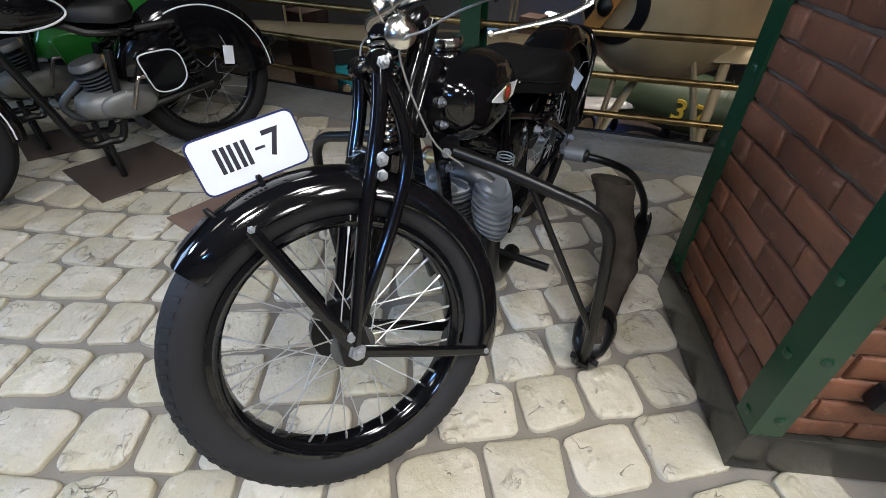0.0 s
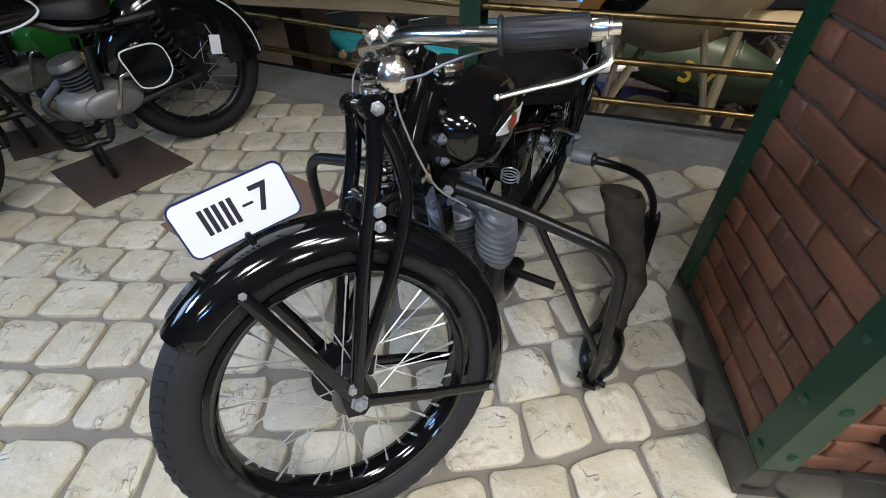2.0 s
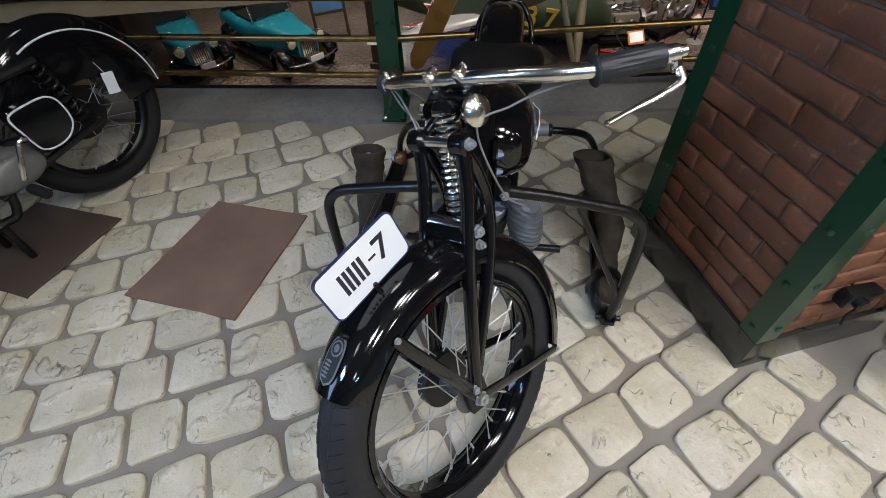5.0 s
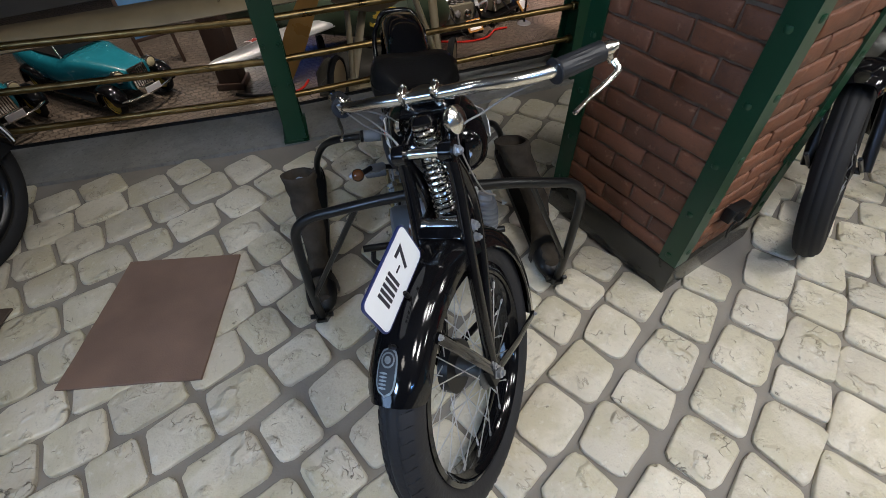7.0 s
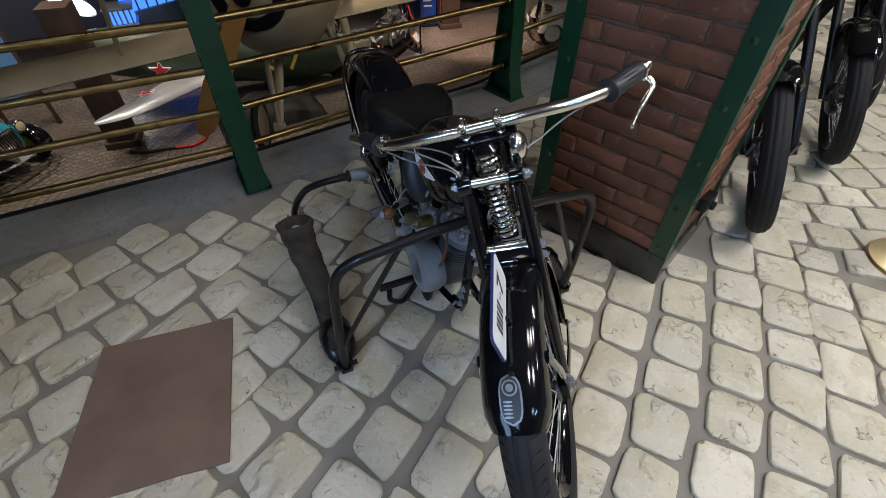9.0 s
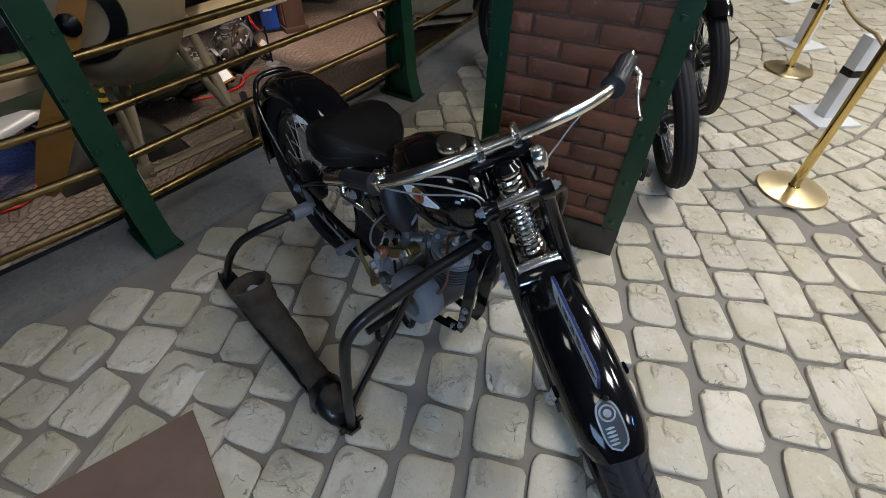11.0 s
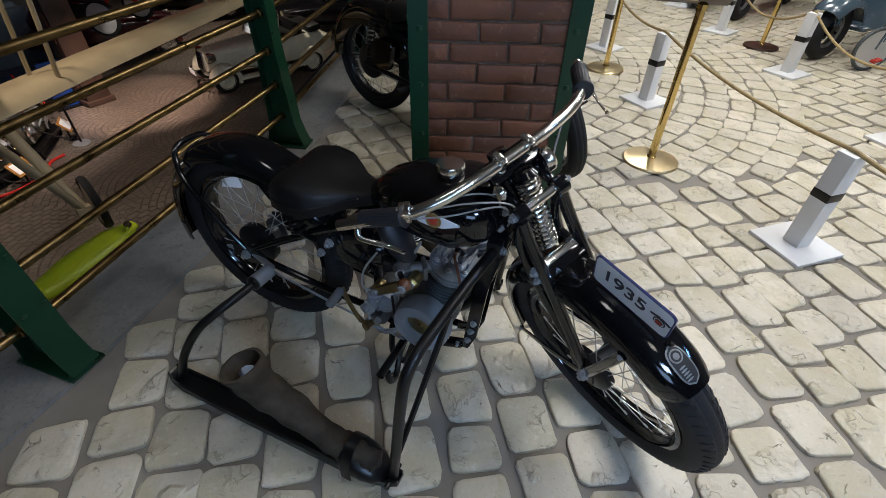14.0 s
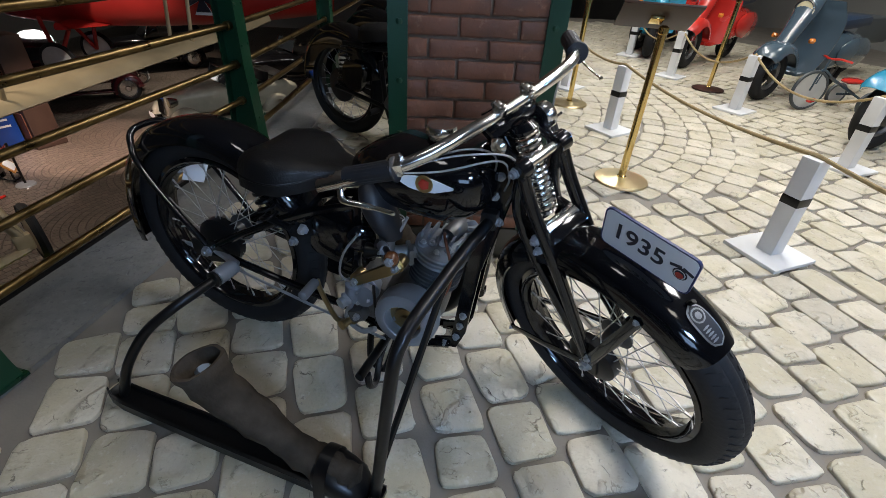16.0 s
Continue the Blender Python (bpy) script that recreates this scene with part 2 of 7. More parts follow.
BLACK = mat("black_paint", (0.0045, 0.0045, 0.0055), 0.09, var=0.2, bump=0.02, bscale=30, coat=0.3, rvar=0.04, spec=0.4)
SATIN = mat("satin_black_paint", (0.006, 0.006, 0.0065), 0.33, var=0.2, bump=0.06, bscale=120, spec=0.35)
RUBBER = mat("tyre_rubber", (0.015, 0.015, 0.016), 0.72, var=0.25, bump=0.15, bscale=160, spec=0.25)
TREAD = mat("worn_rubber", (0.023, 0.023, 0.0255), 0.66, var=0.3, bump=0.3, bscale=110, spec=0.3)
KNOBWOOD = mat("brown_lacquered_knob", (0.1, 0.036, 0.014), 0.18, var=0.2, scale=20, coat=0.5)
CHROME = mat("chrome", (0.82, 0.79, 0.74), 0.19, 1.0, var=0.06, bump=0.02, bscale=20, rvar=0.05)
STEEL = mat("dull_zinc_steel", (0.42, 0.44, 0.47), 0.36, 0.65, var=0.15, bump=0.05, rvar=0.1)
SPOKE = mat("plated_spoke", (0.62, 0.62, 0.61), 0.42, 0.75, var=0.2, scale=30, bump=0)
ALU = mat("cast_aluminium", (0.2, 0.2, 0.2), 0.52, 0.75, var=0.2, scale=18, bump=0.25, bscale=180)
CASEALU = mat("stained_light_alloy", (0.25, 0.25, 0.24), 0.46, 0.45, var=0.35, scale=11, bump=0.2, bscale=120, rvar=0.14)
ALU_DARK = mat("oily_cast_metal", (0.16, 0.165, 0.17), 0.45, 0.7, var=0.3, scale=14, bump=0.2, bscale=140)
GREYPAINT = mat("grey_paint", (0.25, 0.265, 0.29), 0.42, 0.1, var=0.12, scale=14, bump=0.06)
BRASSOLD = mat("aged_brass", (0.42, 0.33, 0.17), 0.34, 1.0, var=0.2, bump=0.08)
BRASS = mat("polished_brass", (0.78, 0.57, 0.22), 0.12, 1.0, var=0.06, bump=0.01, rvar=0.05)
RAIL = mat("brass_rail", (0.33, 0.225, 0.095), 0.33, 1.0, var=0.38, scale=19, bump=0.12, bscale=60, rvar=0.16, tint=(0.75, 0.68, 0.55))
LEATHER = mat("black_leather", (0.008, 0.0075, 0.0075), 0.42, var=0.25, scale=12, bump=0.22, bscale=220, spec=0.25)
GRIP = mat("grip_rubber", (0.015, 0.016, 0.02), 0.5, var=0.2, bump=0.1)
PEDALGREY = mat("grey_pedal_rubber", (0.12, 0.125, 0.135), 0.55, var=0.2, bump=0.1)
WHITE = mat("white_enamel", (0.8, 0.83, 0.87), 0.3, var=0.03, bump=0.02)
INK = mat("black_ink", (0.015, 0.015, 0.03), 0.4, var=0.1, bump=0)
BLUEEDGE = mat("dark_blue_enamel", (0.02, 0.03, 0.12), 0.3, var=0.1, bump=0)
BADGE = mat("pewter_badge", (0.3, 0.3, 0.29), 0.42, 0.8, var=0.3, scale=60, bump=0.3, bscale=260)
BADGEDARK = mat("badge_recess", (0.03, 0.03, 0.032), 0.5, 0.3, bump=0)
REDENAMEL = mat("red_enamel", (0.5, 0.05, 0.03), 0.3, var=0.1, bump=0)
BOOT = mat("brown_felt_boot", (0.06, 0.048, 0.036), 0.85, var=0.48, scale=22, bump=0.9, bscale=38, spec=0.2, tint=(0.9, 0.85, 0.8))
LINING = mat("pale_lining", (0.2, 0.25, 0.33), 0.8, bump=0.1)
CABLE = mat("grey_cable", (0.3, 0.29, 0.28), 0.4, 0.4, bump=0)
COPPER = mat("copper_wire", (0.25, 0.1, 0.06), 0.4, 0.6, bump=0)
GREEN = mat("green_enamel_steel", (0.006, 0.043, 0.019), 0.32, var=0.22, scale=5, bump=0.08, bscale=40, rvar=0.1)
BRICK = brick_mat()
MORTAR = mat("dark_mortar", (0.18, 0.125, 0.088), 0.85, var=0.45, scale=24, bump=0.4, bscale=120)
GRANITE = crack_mat("dark_polished_granite", (0.028, 0.027, 0.023), 0.2, 9, 0.05, dark=0.4, thr=0.02)
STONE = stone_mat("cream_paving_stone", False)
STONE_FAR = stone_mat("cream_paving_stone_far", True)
GROUT = mat("taupe_grout", (0.24, 0.214, 0.18), 0.7, var=0.2, scale=5, bump=0.3, bscale=150)
CONCRETE = crack_mat("grey_concrete", (0.235, 0.232, 0.225), 0.6, 3, 0.5, dark=0.6, thr=0.006, stain=(0.15, 0.148, 0.14))
HEADGREY = mat("blue_grey_cast_alloy", (0.24, 0.262, 0.295), 0.42, 0.4, var=0.2, scale=20, bump=0.15, bscale=160)
BARREL = mat("dark_grey_barrel", (0.07, 0.078, 0.092), 0.45, 0.2, var=0.25, scale=20, bump=0.15, bscale=160)
MATBROWN = mat("brown_rubber_mat", (0.2, 0.125, 0.09), 0.7, var=0.2, scale=7, bump=0.35, bscale=300)
MATDARK = mat("dark_brown_mat", (0.075, 0.053, 0.04), 0.75, var=0.15, scale=4, bump=0.35, bscale=300)
WOODWHITE = mat("white_painted_wood", (0.74, 0.74, 0.73), 0.45, var=0.05, scale=8, bump=0.06)
ROPE = mat("tan_rope", (0.42, 0.31, 0.15), 0.8, var=0.25, scale=40, bump=0.6, bscale=260)
PAPER = mat("white_paper_tag", (0.78, 0.8, 0.84), 0.7, var=0.04, bump=0)
BROWNPANEL = mat("brown_panel", (0.035, 0.018, 0.013), 0.4, var=0.15, bump=0.05, spec=0.2)
WALLPAINT = mat("hall_wall_paint", (0.3, 0.3, 0.28), 0.8, var=0.12, scale=1, bump=0.1)
CEIL = mat("grey_ceiling", (0.22, 0.22, 0.22), 0.85, var=0.1, scale=1, bump=0.1)
GREENTANK = mat("green_tank_paint", (0.02, 0.17, 0.025), 0.25, coat=0.4, bump=0.02)


# ---- mesh building ----
def cr(pts, n=6):
    """A smooth line through points."""
    p = [Vector(q) for q in pts]
    p = [p[0] * 2 - p[1]] + p + [p[-1] * 2 - p[-2]]
    out = []
    for i in range(1, len(p) - 2):
        for k in range(n):
            t = k / n
            a, b, c, d = p[i - 1], p[i], p[i + 1], p[i + 2]
            out.append(0.5 * (2 * b + (c - a) * t + (2 * a - 5 * b + 4 * c - d) * t * t + (3 * b - a - 3 * c + d) * t ** 3))
    return out + [p[-2]]


def frame_of(axis):
    a = Vector(axis).normalized()
    u = a.cross(Vector((0, 0, 1)) if abs(a.z) < 0.9 else Vector((1, 0, 0))).normalized()
    return a, u, a.cross(u)


class G:
    """Collects faces of one mesh."""

    def __init__(self, m=None):
        self.v, self.f, self.m = [], [], m or Matrix()

    def add(self, vs, fs):
        k = len(self.v)
        self.v += [self.m @ Vector(p) for p in vs]
        self.f += [tuple(i + k for i in q) for q in fs]
        return self

    def rings(self, rings, close=False, caps=True):
        n, k = len(rings[0]), len(rings)
        vs = [p for r in rings for p in r]
        fs = [(i * n + j, i * n + (j + 1) % n, ((i + 1) % k) * n + (j + 1) % n, ((i + 1) % k) * n + j) for i in range(k if close else k - 1) for j in range(n)]
        if caps and not close:
            fs += [tuple(reversed(range(n))), tuple(range((k - 1) * n, k * n))]
        return self.add(vs, fs)

    def strip(self, rows):
        """An open grid of points."""
        n = len(rows[0])
        return self.add([p for r in rows for p in r], [(i * n + j, i * n + j + 1, (i + 1) * n + j + 1, (i + 1) * n + j) for i in range(len(rows) - 1) for j in range(n - 1)])

    def tube(self, pts, r, seg=10, close=False, caps=True, flat=1.0):
        p = [Vector(q) for q in pts]
        rr = r if isinstance(r, (list, tuple)) else [r] * len(p)
        rings, u = [], None
        for i, q in enumerate(p):
            if close:
                d = (p[(i + 1) % len(p)] - p[i - 1]).normalized()
            else:
                d = (p[min(i + 1, len(p) - 1)] - p[max(i - 1, 0)]).normalized()
            if u is None:
                _, u, _ = frame_of(d)
            u = (u - d * u.dot(d)).normalized()
            w = d.cross(u)
            rings.append([q + (u * math.cos(a) + w * math.sin(a) * flat) * rr[i] for a in (2 * math.pi * j / seg for j in range(seg))])
        return self.rings(rings, close, caps)

    def cyl(self, a, b, r, r2=None, seg=14):
        return self.tube([a, b], [r, r if r2 is None else r2], seg)

    def lathe(self, prof, at=(0, 0, 0), axis=(0, 0, 1), seg=24, close=False):
        a, u, w = frame_of(axis)
        at = Vector(at)
        rings = [[at + a * hh + (u * math.cos(t) + w * math.sin(t)) * max(rr, 1e-4) for t in (2 * math.pi * j / seg for j in range(seg))] for rr, hh in prof]
        return self.rings(rings, close)

    def ball(self, c, r, seg=12, axis=(0, 0, 1)):
        r = r if isinstance(r, (tuple, list)) else (r, r, r)
        rings = []
        for i in range(1, seg // 2):
            t = math.pi * i / (seg // 2)
            rings.append([Vector(c) + Vector((r[0] * math.sin(t) * math.cos(a), r[1] * math.sin(t) * math.sin(a), -r[2] * math.cos(t))) for a in (2 * math.pi * j / seg for j in range(seg))])
        return self.rings(rings)

    def box(self, c, s, rot=(0, 0, 0), bev=0.0):
        b = bmesh.new()
        bmesh.ops.create_cube(b, size=1)
        bmesh.ops.scale(b, vec=s, verts=b.verts)
        if bev:
            bmesh.ops.bevel(b, geom=b.edges[:], offset=bev, segments=2, profile=0.6, affect="EDGES")
        mm = pose(*c, *rot)
        b.verts.index_update()
        self.add([mm @ v.co for v in b.verts], [tuple(v.index for v in q.verts) for q in b.faces])
        b.free()
        return self

    def prism(self, poly, a, b, bev=0.0):
        """A flat outline between two parallel copies: poly of 3D points, shifted by vectors a and b."""
        p = [Vector(q) for q in poly]
        a, b = Vector(a), Vector(b)
        if not bev:
            return self.rings([[q + a for q in p], [q + b for q in p]])
        mid = sum(p, Vector()) / len(p)
        ins = [q + (mid - q).normalized() * bev for q in p]
        e = (b - a).normalized() * bev
        return self.rings([[q + a for q in ins], [q + a + e for q in p], [q + b - e for q in p], [q + b for q in ins]])

    def coil(self, a, b, r, wire, turns, seg=6, per=14):
        a, b = Vector(a), Vector(b)
        ax, u, w = frame_of(b - a)
        n = int(turns * per)
        pts = [a + (b - a) * (i / n) + (u * math.cos(2 * math.pi * i / per) + w * math.sin(2 * math.pi * i / per)) * r for i in range(n + 1)]
        return self.tube(pts, wire, seg)

    def mesh(self, name, material, smooth=40):
        me = bpy.data.meshes.new(name)
        me.from_pydata([tuple(p) for p in self.v], [], self.f)
        me.materials.append(material)
        if smooth:
            me.polygons.foreach_set("use_smooth", [True] * len(me.polygons))
            me.set_sharp_from_angle(angle=radians(smooth))
        me.update()
        return me


def part(name, g, material, parent, label="", smooth=40):
    ob = new(name, g.mesh(name, material, smooth))
    ob.parent = parent
    return tagged(ob, label)


def thing(name, label, category, m=None, group="", kind=""):
    ob = new(name)
    ob.empty_display_size = 0.05
    ob.matrix_world = m or Matrix()
    return tagged(ob, label, category, group, kind)


def solo(name, g, material, label, category, m=None, group="", kind="", smooth=40):
    ob = new(name, g.mesh(name, material, smooth))
    ob.matrix_world = m or Matrix()
    return tagged(ob, label, category, group, kind)


def txt(name, body, size, m, material, parent, depth=0.0006, bold=0.0):
    """Lettering as a mesh, centred on m, in its xy plane."""
    cu = bpy.data.curves.new(name, "FONT")
    cu.body, cu.size, cu.align_x, cu.align_y, cu.extrude = body, size, "CENTER", "CENTER", depth
    cu.offset = bold * size
    tmp = bpy.data.objects.new("tmp", cu)
    scene.collection.objects.link(tmp)
    me = bpy.data.meshes.new_from_object(tmp.evaluated_get(bpy.context.evaluated_depsgraph_get()))
    bpy.data.objects.remove(tmp)
    me.transform(m)
    me.materials.clear()
    me.materials.append(material)
    me.name = name
    ob = new(name, me)
    ob.parent = parent
    return ob


def bolt(g, at, axis, r=0.009, h=0.008):
    g.lathe([(0, 0), (r * 1.3, 0), (r * 1.3, h * 0.25), (r, h * 0.3), (r, h), (r * 0.5, h * 1.05), (r * 0.5, h * 1.5), (0, h * 1.5)], at, axis, 6)
    return g

# ---- the gallery floor, its kerb and railing, the brick column, the hall ----
LOW = -3.0
INNER = [(-6.0, 4.38), (0.0, 2.41), (1.53, 2.07), (9.0, 1.62)]
WIDTH = 0.33


def edge_y(x, off=0.0):
    for (x0, y0), (x1, y1) in zip(INNER, INNER[1:]):
        if x <= x1:
            return y0 + (y1 - y0) * (x - x0) / (x1 - x0) + off
    return INNER[-1][1] + off


floor = solo("floor", G().prism([(-6, -6, 0), (9, -6, 0)] + [(x, y + WIDTH, 0) for x, y in reversed(INNER)], (0, 0, -0.24), (0, 0, -0.013)), GROUT, "gallery floor of cream cobbles set in taupe grout", "floor", kind="structure", smooth=0)
kerb = solo("kerb", G().prism([(x, y, 0) for x, y in INNER] + [(x, y + WIDTH, 0) for x, y in reversed(INNER)], (0, 0, -0.012), (0, 0, 0.006)), CONCRETE, "smooth grey concrete strip along the gallery edge", "kerb", kind="structure", smooth=0)
lip = G()
lip.tube([(x, y + WIDTH + 0.01, 0.004) for x, y in INNER], 0.014, 8)
part("edge_trim", lip, SATIN, kerb)
lower_floor = solo("floor_lower", G().prism([(-14, -6, 0), (26, -6, 0), (26, 24, 0), (-14, 24, 0)], (0, 0, LOW - 0.2), (0, 0, LOW)), CONCRETE, "lower hall floor of brown paving setts", "floor", kind="structure", smooth=0)
fascia = solo("wall_fascia", G().prism([(x, y + WIDTH - 0.06, 0) for x, y in INNER] + [(x, y + WIDTH - 0.26, 0) for x, y in reversed(INNER)], (0, 0, LOW), (0, 0, -0.245)), WALLPAINT, "plain wall under the gallery edge", "wall", kind="structure", smooth=0)
for nm, c, s in (("wall_west", (-14.1, 9, 0.3), (0.2, 30, 6.6)), ("wall_east", (26.1, 9, 0.3), (0.2, 30, 6.6)), ("wall_south", (6, -6.1, 0.3), (40, 0.2, 6.6)), ("wall_north", (6, 16.1, 0.3), (40, 0.2, 6.6))):
    solo(nm, G().box(c, s), WALLPAINT, "dim painted hall wall", "wall", kind="structure", smooth=0)
solo("ceiling", G().box((6, 9, 3.75), (40.4, 30.4, 0.2)), CEIL, "grey hall ceiling", "ceiling", kind="structure", smooth=0)

# railing
RAIL_H = (0.18, 0.348, 0.518, 0.69, 0.86, 1.02)
POSTS = [(-2.95, 3.6), (0.047, 2.505), (1.555, 2.205), (3.2, 2.07), (5.6, 1.93)]


def railing_post(ang, at):
    """Tapered green I-section post on a bolted foot; local x along the rail."""
    o = thing("railing_post", "dark green riveted steel railing post on a bolted foot", "post", pose(at[0], at[1], 0.006, 0, 0, ang), "railing posts")
    hgt, d0, d1 = 1.12, 0.098, 0.052
    for sgn in (-1, 1):
        g = G()
        prof = [(0.012, d0 + 0.012), (0.06, d0 - 0.006), (0.14, d0 - 0.026), (0.3, d1 + 0.012), (0.5, d1), (hgt, d1)]
        g.rings([[(-0.045, sgn * y, z), (0.045, sgn * y, z), (0.045, sgn * (y - 0.009), z), (-0.045, sgn * (y - 0.009), z)] for z, y in prof])
        part("flange", g, GREEN, o)
    g = G()
    g.rings([[(-0.006, -y, z), (0.006, -y, z), (0.006, y, z), (-0.006, y, z)] for z, y in ((0.012, d0), (0.14, d0 - 0.03), (0.3, d1), (hgt, d1 - 0.01))])
    part("web", g, GREEN, o)
    part("foot_plate", G().box((0, 0, 0.006), (0.115, 0.235, 0.012), bev=0.002), GREEN, o)
    part("cap_plate", G().box((0, 0, hgt + 0.005), (0.11, 0.13, 0.012), bev=0.002), GREEN, o)
    for x in (-0.042, 0.042):
        for y in (-0.1, 0.1):
            part("bolt", bolt(G(), (x, y, 0.012), (0, 0, 1), 0.007, 0.006), GREEN, o)
    for z in RAIL_H:
        for x in (-0.03, 0.03):
            part("rivet", G().ball((x, -0.054 if z > 0.4 else -0.058 - (0.5 - z) * 0.07, z + 0.085), (0.008, 0.005, 0.008), 8), GREEN, o)
    return o


for i, at in enumerate(POSTS):
    a0 = POSTS[max(i - 1, 0)]
    a1 = POSTS[min(i + 1, len(POSTS) - 1)]
    railing_post(math.degrees(math.atan2(a1[1] - a0[1], a1[0] - a0[0])), at)
for h in RAIL_H:
    for (x0, y0), (x1, y1) in zip(POSTS, POSTS[1:]):
        d = Vector((x1 - x0, y1 - y0, 0)).normalized()
        a, b = Vector((x0, y0, h)) + d * 0.002, Vector((x1, y1, h)) - d * 0.002
        o = solo("handrail", G().tube([a, b], 0.0145, 14), RAIL, "tarnished brass tube rail between green posts", "rail", group="railing tubes")
        for e, sg in ((a, 1), (b, -1)):
            g = G().lathe([(0.0146, 0), (0.021, 0), (0.021, 0.022), (0.0175, 0.026), (0.0146, 0.026)], e + d * sg * 0.012, d * sg, 12)
            part("collar", g, RAIL, o)

# brick column
CX0, CX1, CY0, CY1, CZ = 0.699, 1.165, 0.866, 1.42, 3.6
PL = 0.125
column = thing("column", "square red brick column with green riveted steel corners", "column", kind="structure")
part("core", G().box(((CX0 + CX1) / 2, (CY0 + CY1) / 2, CZ / 2 + 0.06), (CX1 - CX0 - 0.034, CY1 - CY0 - 0.034, CZ - 0.12)), MORTAR, column, "brown recessed mortar", 0)
part("plinth", G().box(((CX0 + CX1) / 2, (CY0 + CY1) / 2, PL / 2), (CX1 - CX0 + 0.004, CY1 - CY0 + 0.004, PL), bev=0.003), GRANITE, column, "dark polished granite plinth", 30)
for sx, x in ((1, CX0), (-1, CX1)):
    for sy, y in ((1, CY0), (-1, CY1)):
        w, t = 0.062, 0.009
        g = G().prism([(x, y, 0), (x + sx * w, y, 0), (x + sx * w, y + sy * t, 0), (x + sx * t, y + sy * t, 0), (x + sx * t, y + sy * w, 0), (x, y + sy * w, 0)][:: sx * sy], (0, 0, PL + 0.001), (0, 0, CZ - 0.1))
        ang = part("corner_angle", g, GREEN, column, "green enamelled steel angle", 0)
        z, k = 0.158, 0
        while z < 2.3:
            for ax, ay, zz in ((x - sx * 0.0005, y + sy * 0.036, z), (x + sx * 0.036, y - sy * 0.0005, z + 0.024)):
                r = part("rivet", G().ball((ax, ay, zz), (0.011 if abs(ax - x) > 0.01 else 0.006, 0.011 if abs(ay - y) > 0.01 else 0.006, 0.011), 8), GREEN, ang)
            z += 0.1735
sock = thing("wall_socket", "small black rubber socket box on the column foot", "socket", pose(0.885, CY0 + 0.004, 0.285))
part("body", G().box((0, -0.016, 0), (0.1, 0.034, 0.05), (0, 8, 0), 0.008), SATIN, sock)
part("knob", G().lathe([(0.0, 0), (0.016, 0), (0.016, 0.012), (0.012, 0.016), (0, 0.016)], (-0.02, -0.033, 0.004), (0, -1, 0), 14), SATIN, sock)
part("cord", G().tube(cr([(0.045, -0.014, -0.01), (0.07, -0.016, -0.05), (0.045, -0.014, -0.1), (0.06, -0.014, -0.15)], 5), 0.0035, 6), SATIN, sock)

# rubber mats
for nm, c, m_, lab in (
    ("floor_mat", [(-0.767, 2.029), (-0.427, 1.839), (-0.673, 1.414), (-1.038, 1.616)], MATBROWN, "reddish brown rubber mat lying on the cobbles"),
    ("floor_mat", [(-1.49, 2.235), (-1.131, 2.03), (-1.358, 1.693), (-1.706, 1.913)], MATDARK, "dark brown mat under a motorcycle stand"),
    ("floor_mat", [(-1.969, 2.395), (-1.727, 2.164), (-1.939, 1.988), (-2.2, 2.2)], MATDARK, "dark brown mat under a motorcycle stand"),
):
    pts = []
    for i in range(4):
        a, b = Vector((*c[i], 0)), Vector((*c[(i + 1) % 4], 0))
        for k in range(10):
            q = a.lerp(b, k / 10)
            pts.append(q + Vector((noise.noise(q * 9) * 0.004, noise.noise(q * 9 + Vector((5, 5, 5))) * 0.004, 0)))
    pts.reverse()
    solo(nm, G().prism(pts, (0, 0, 0.0), (0, 0, 0.0095), 0.002), m_, lab, "mat", group="floor mats", smooth=30)

# ---- the pre-war motorcycle on skis ----
PLYBROWN = mat("brown_bakelite", (0.16, 0.085, 0.04), 0.3, var=0.2, bump=0.02)
HX, HY = -0.3928, -0.9196
BIKE = Matrix(((HX, -HY, 0, 0.3208), (HY, HX, 0, 1.84), (0, 0, 1, 0), (0, 0, 0, 1)))
C0 = Vector((0.76, 0, 0.7))
KING = Vector((-math.sin(radians(34)), 0, math.cos(radians(34))))
STEER = Matrix.Translation(C0) @ Matrix.Rotation(radians(-36.5), 4, KING) @ Matrix.Translation(-C0) @ Matrix.Translation((0.006, 0.002, 0.016))
WR = 0.315
FZ = 0.287
FC = Vector((1.044, 0, FZ))
RC = Vector((-0.02, 0, WR - 0.001))

bike = thing("motorcycle", "black vintage motorcycle with chrome bars standing on small skis", "motorcycle", BIKE)


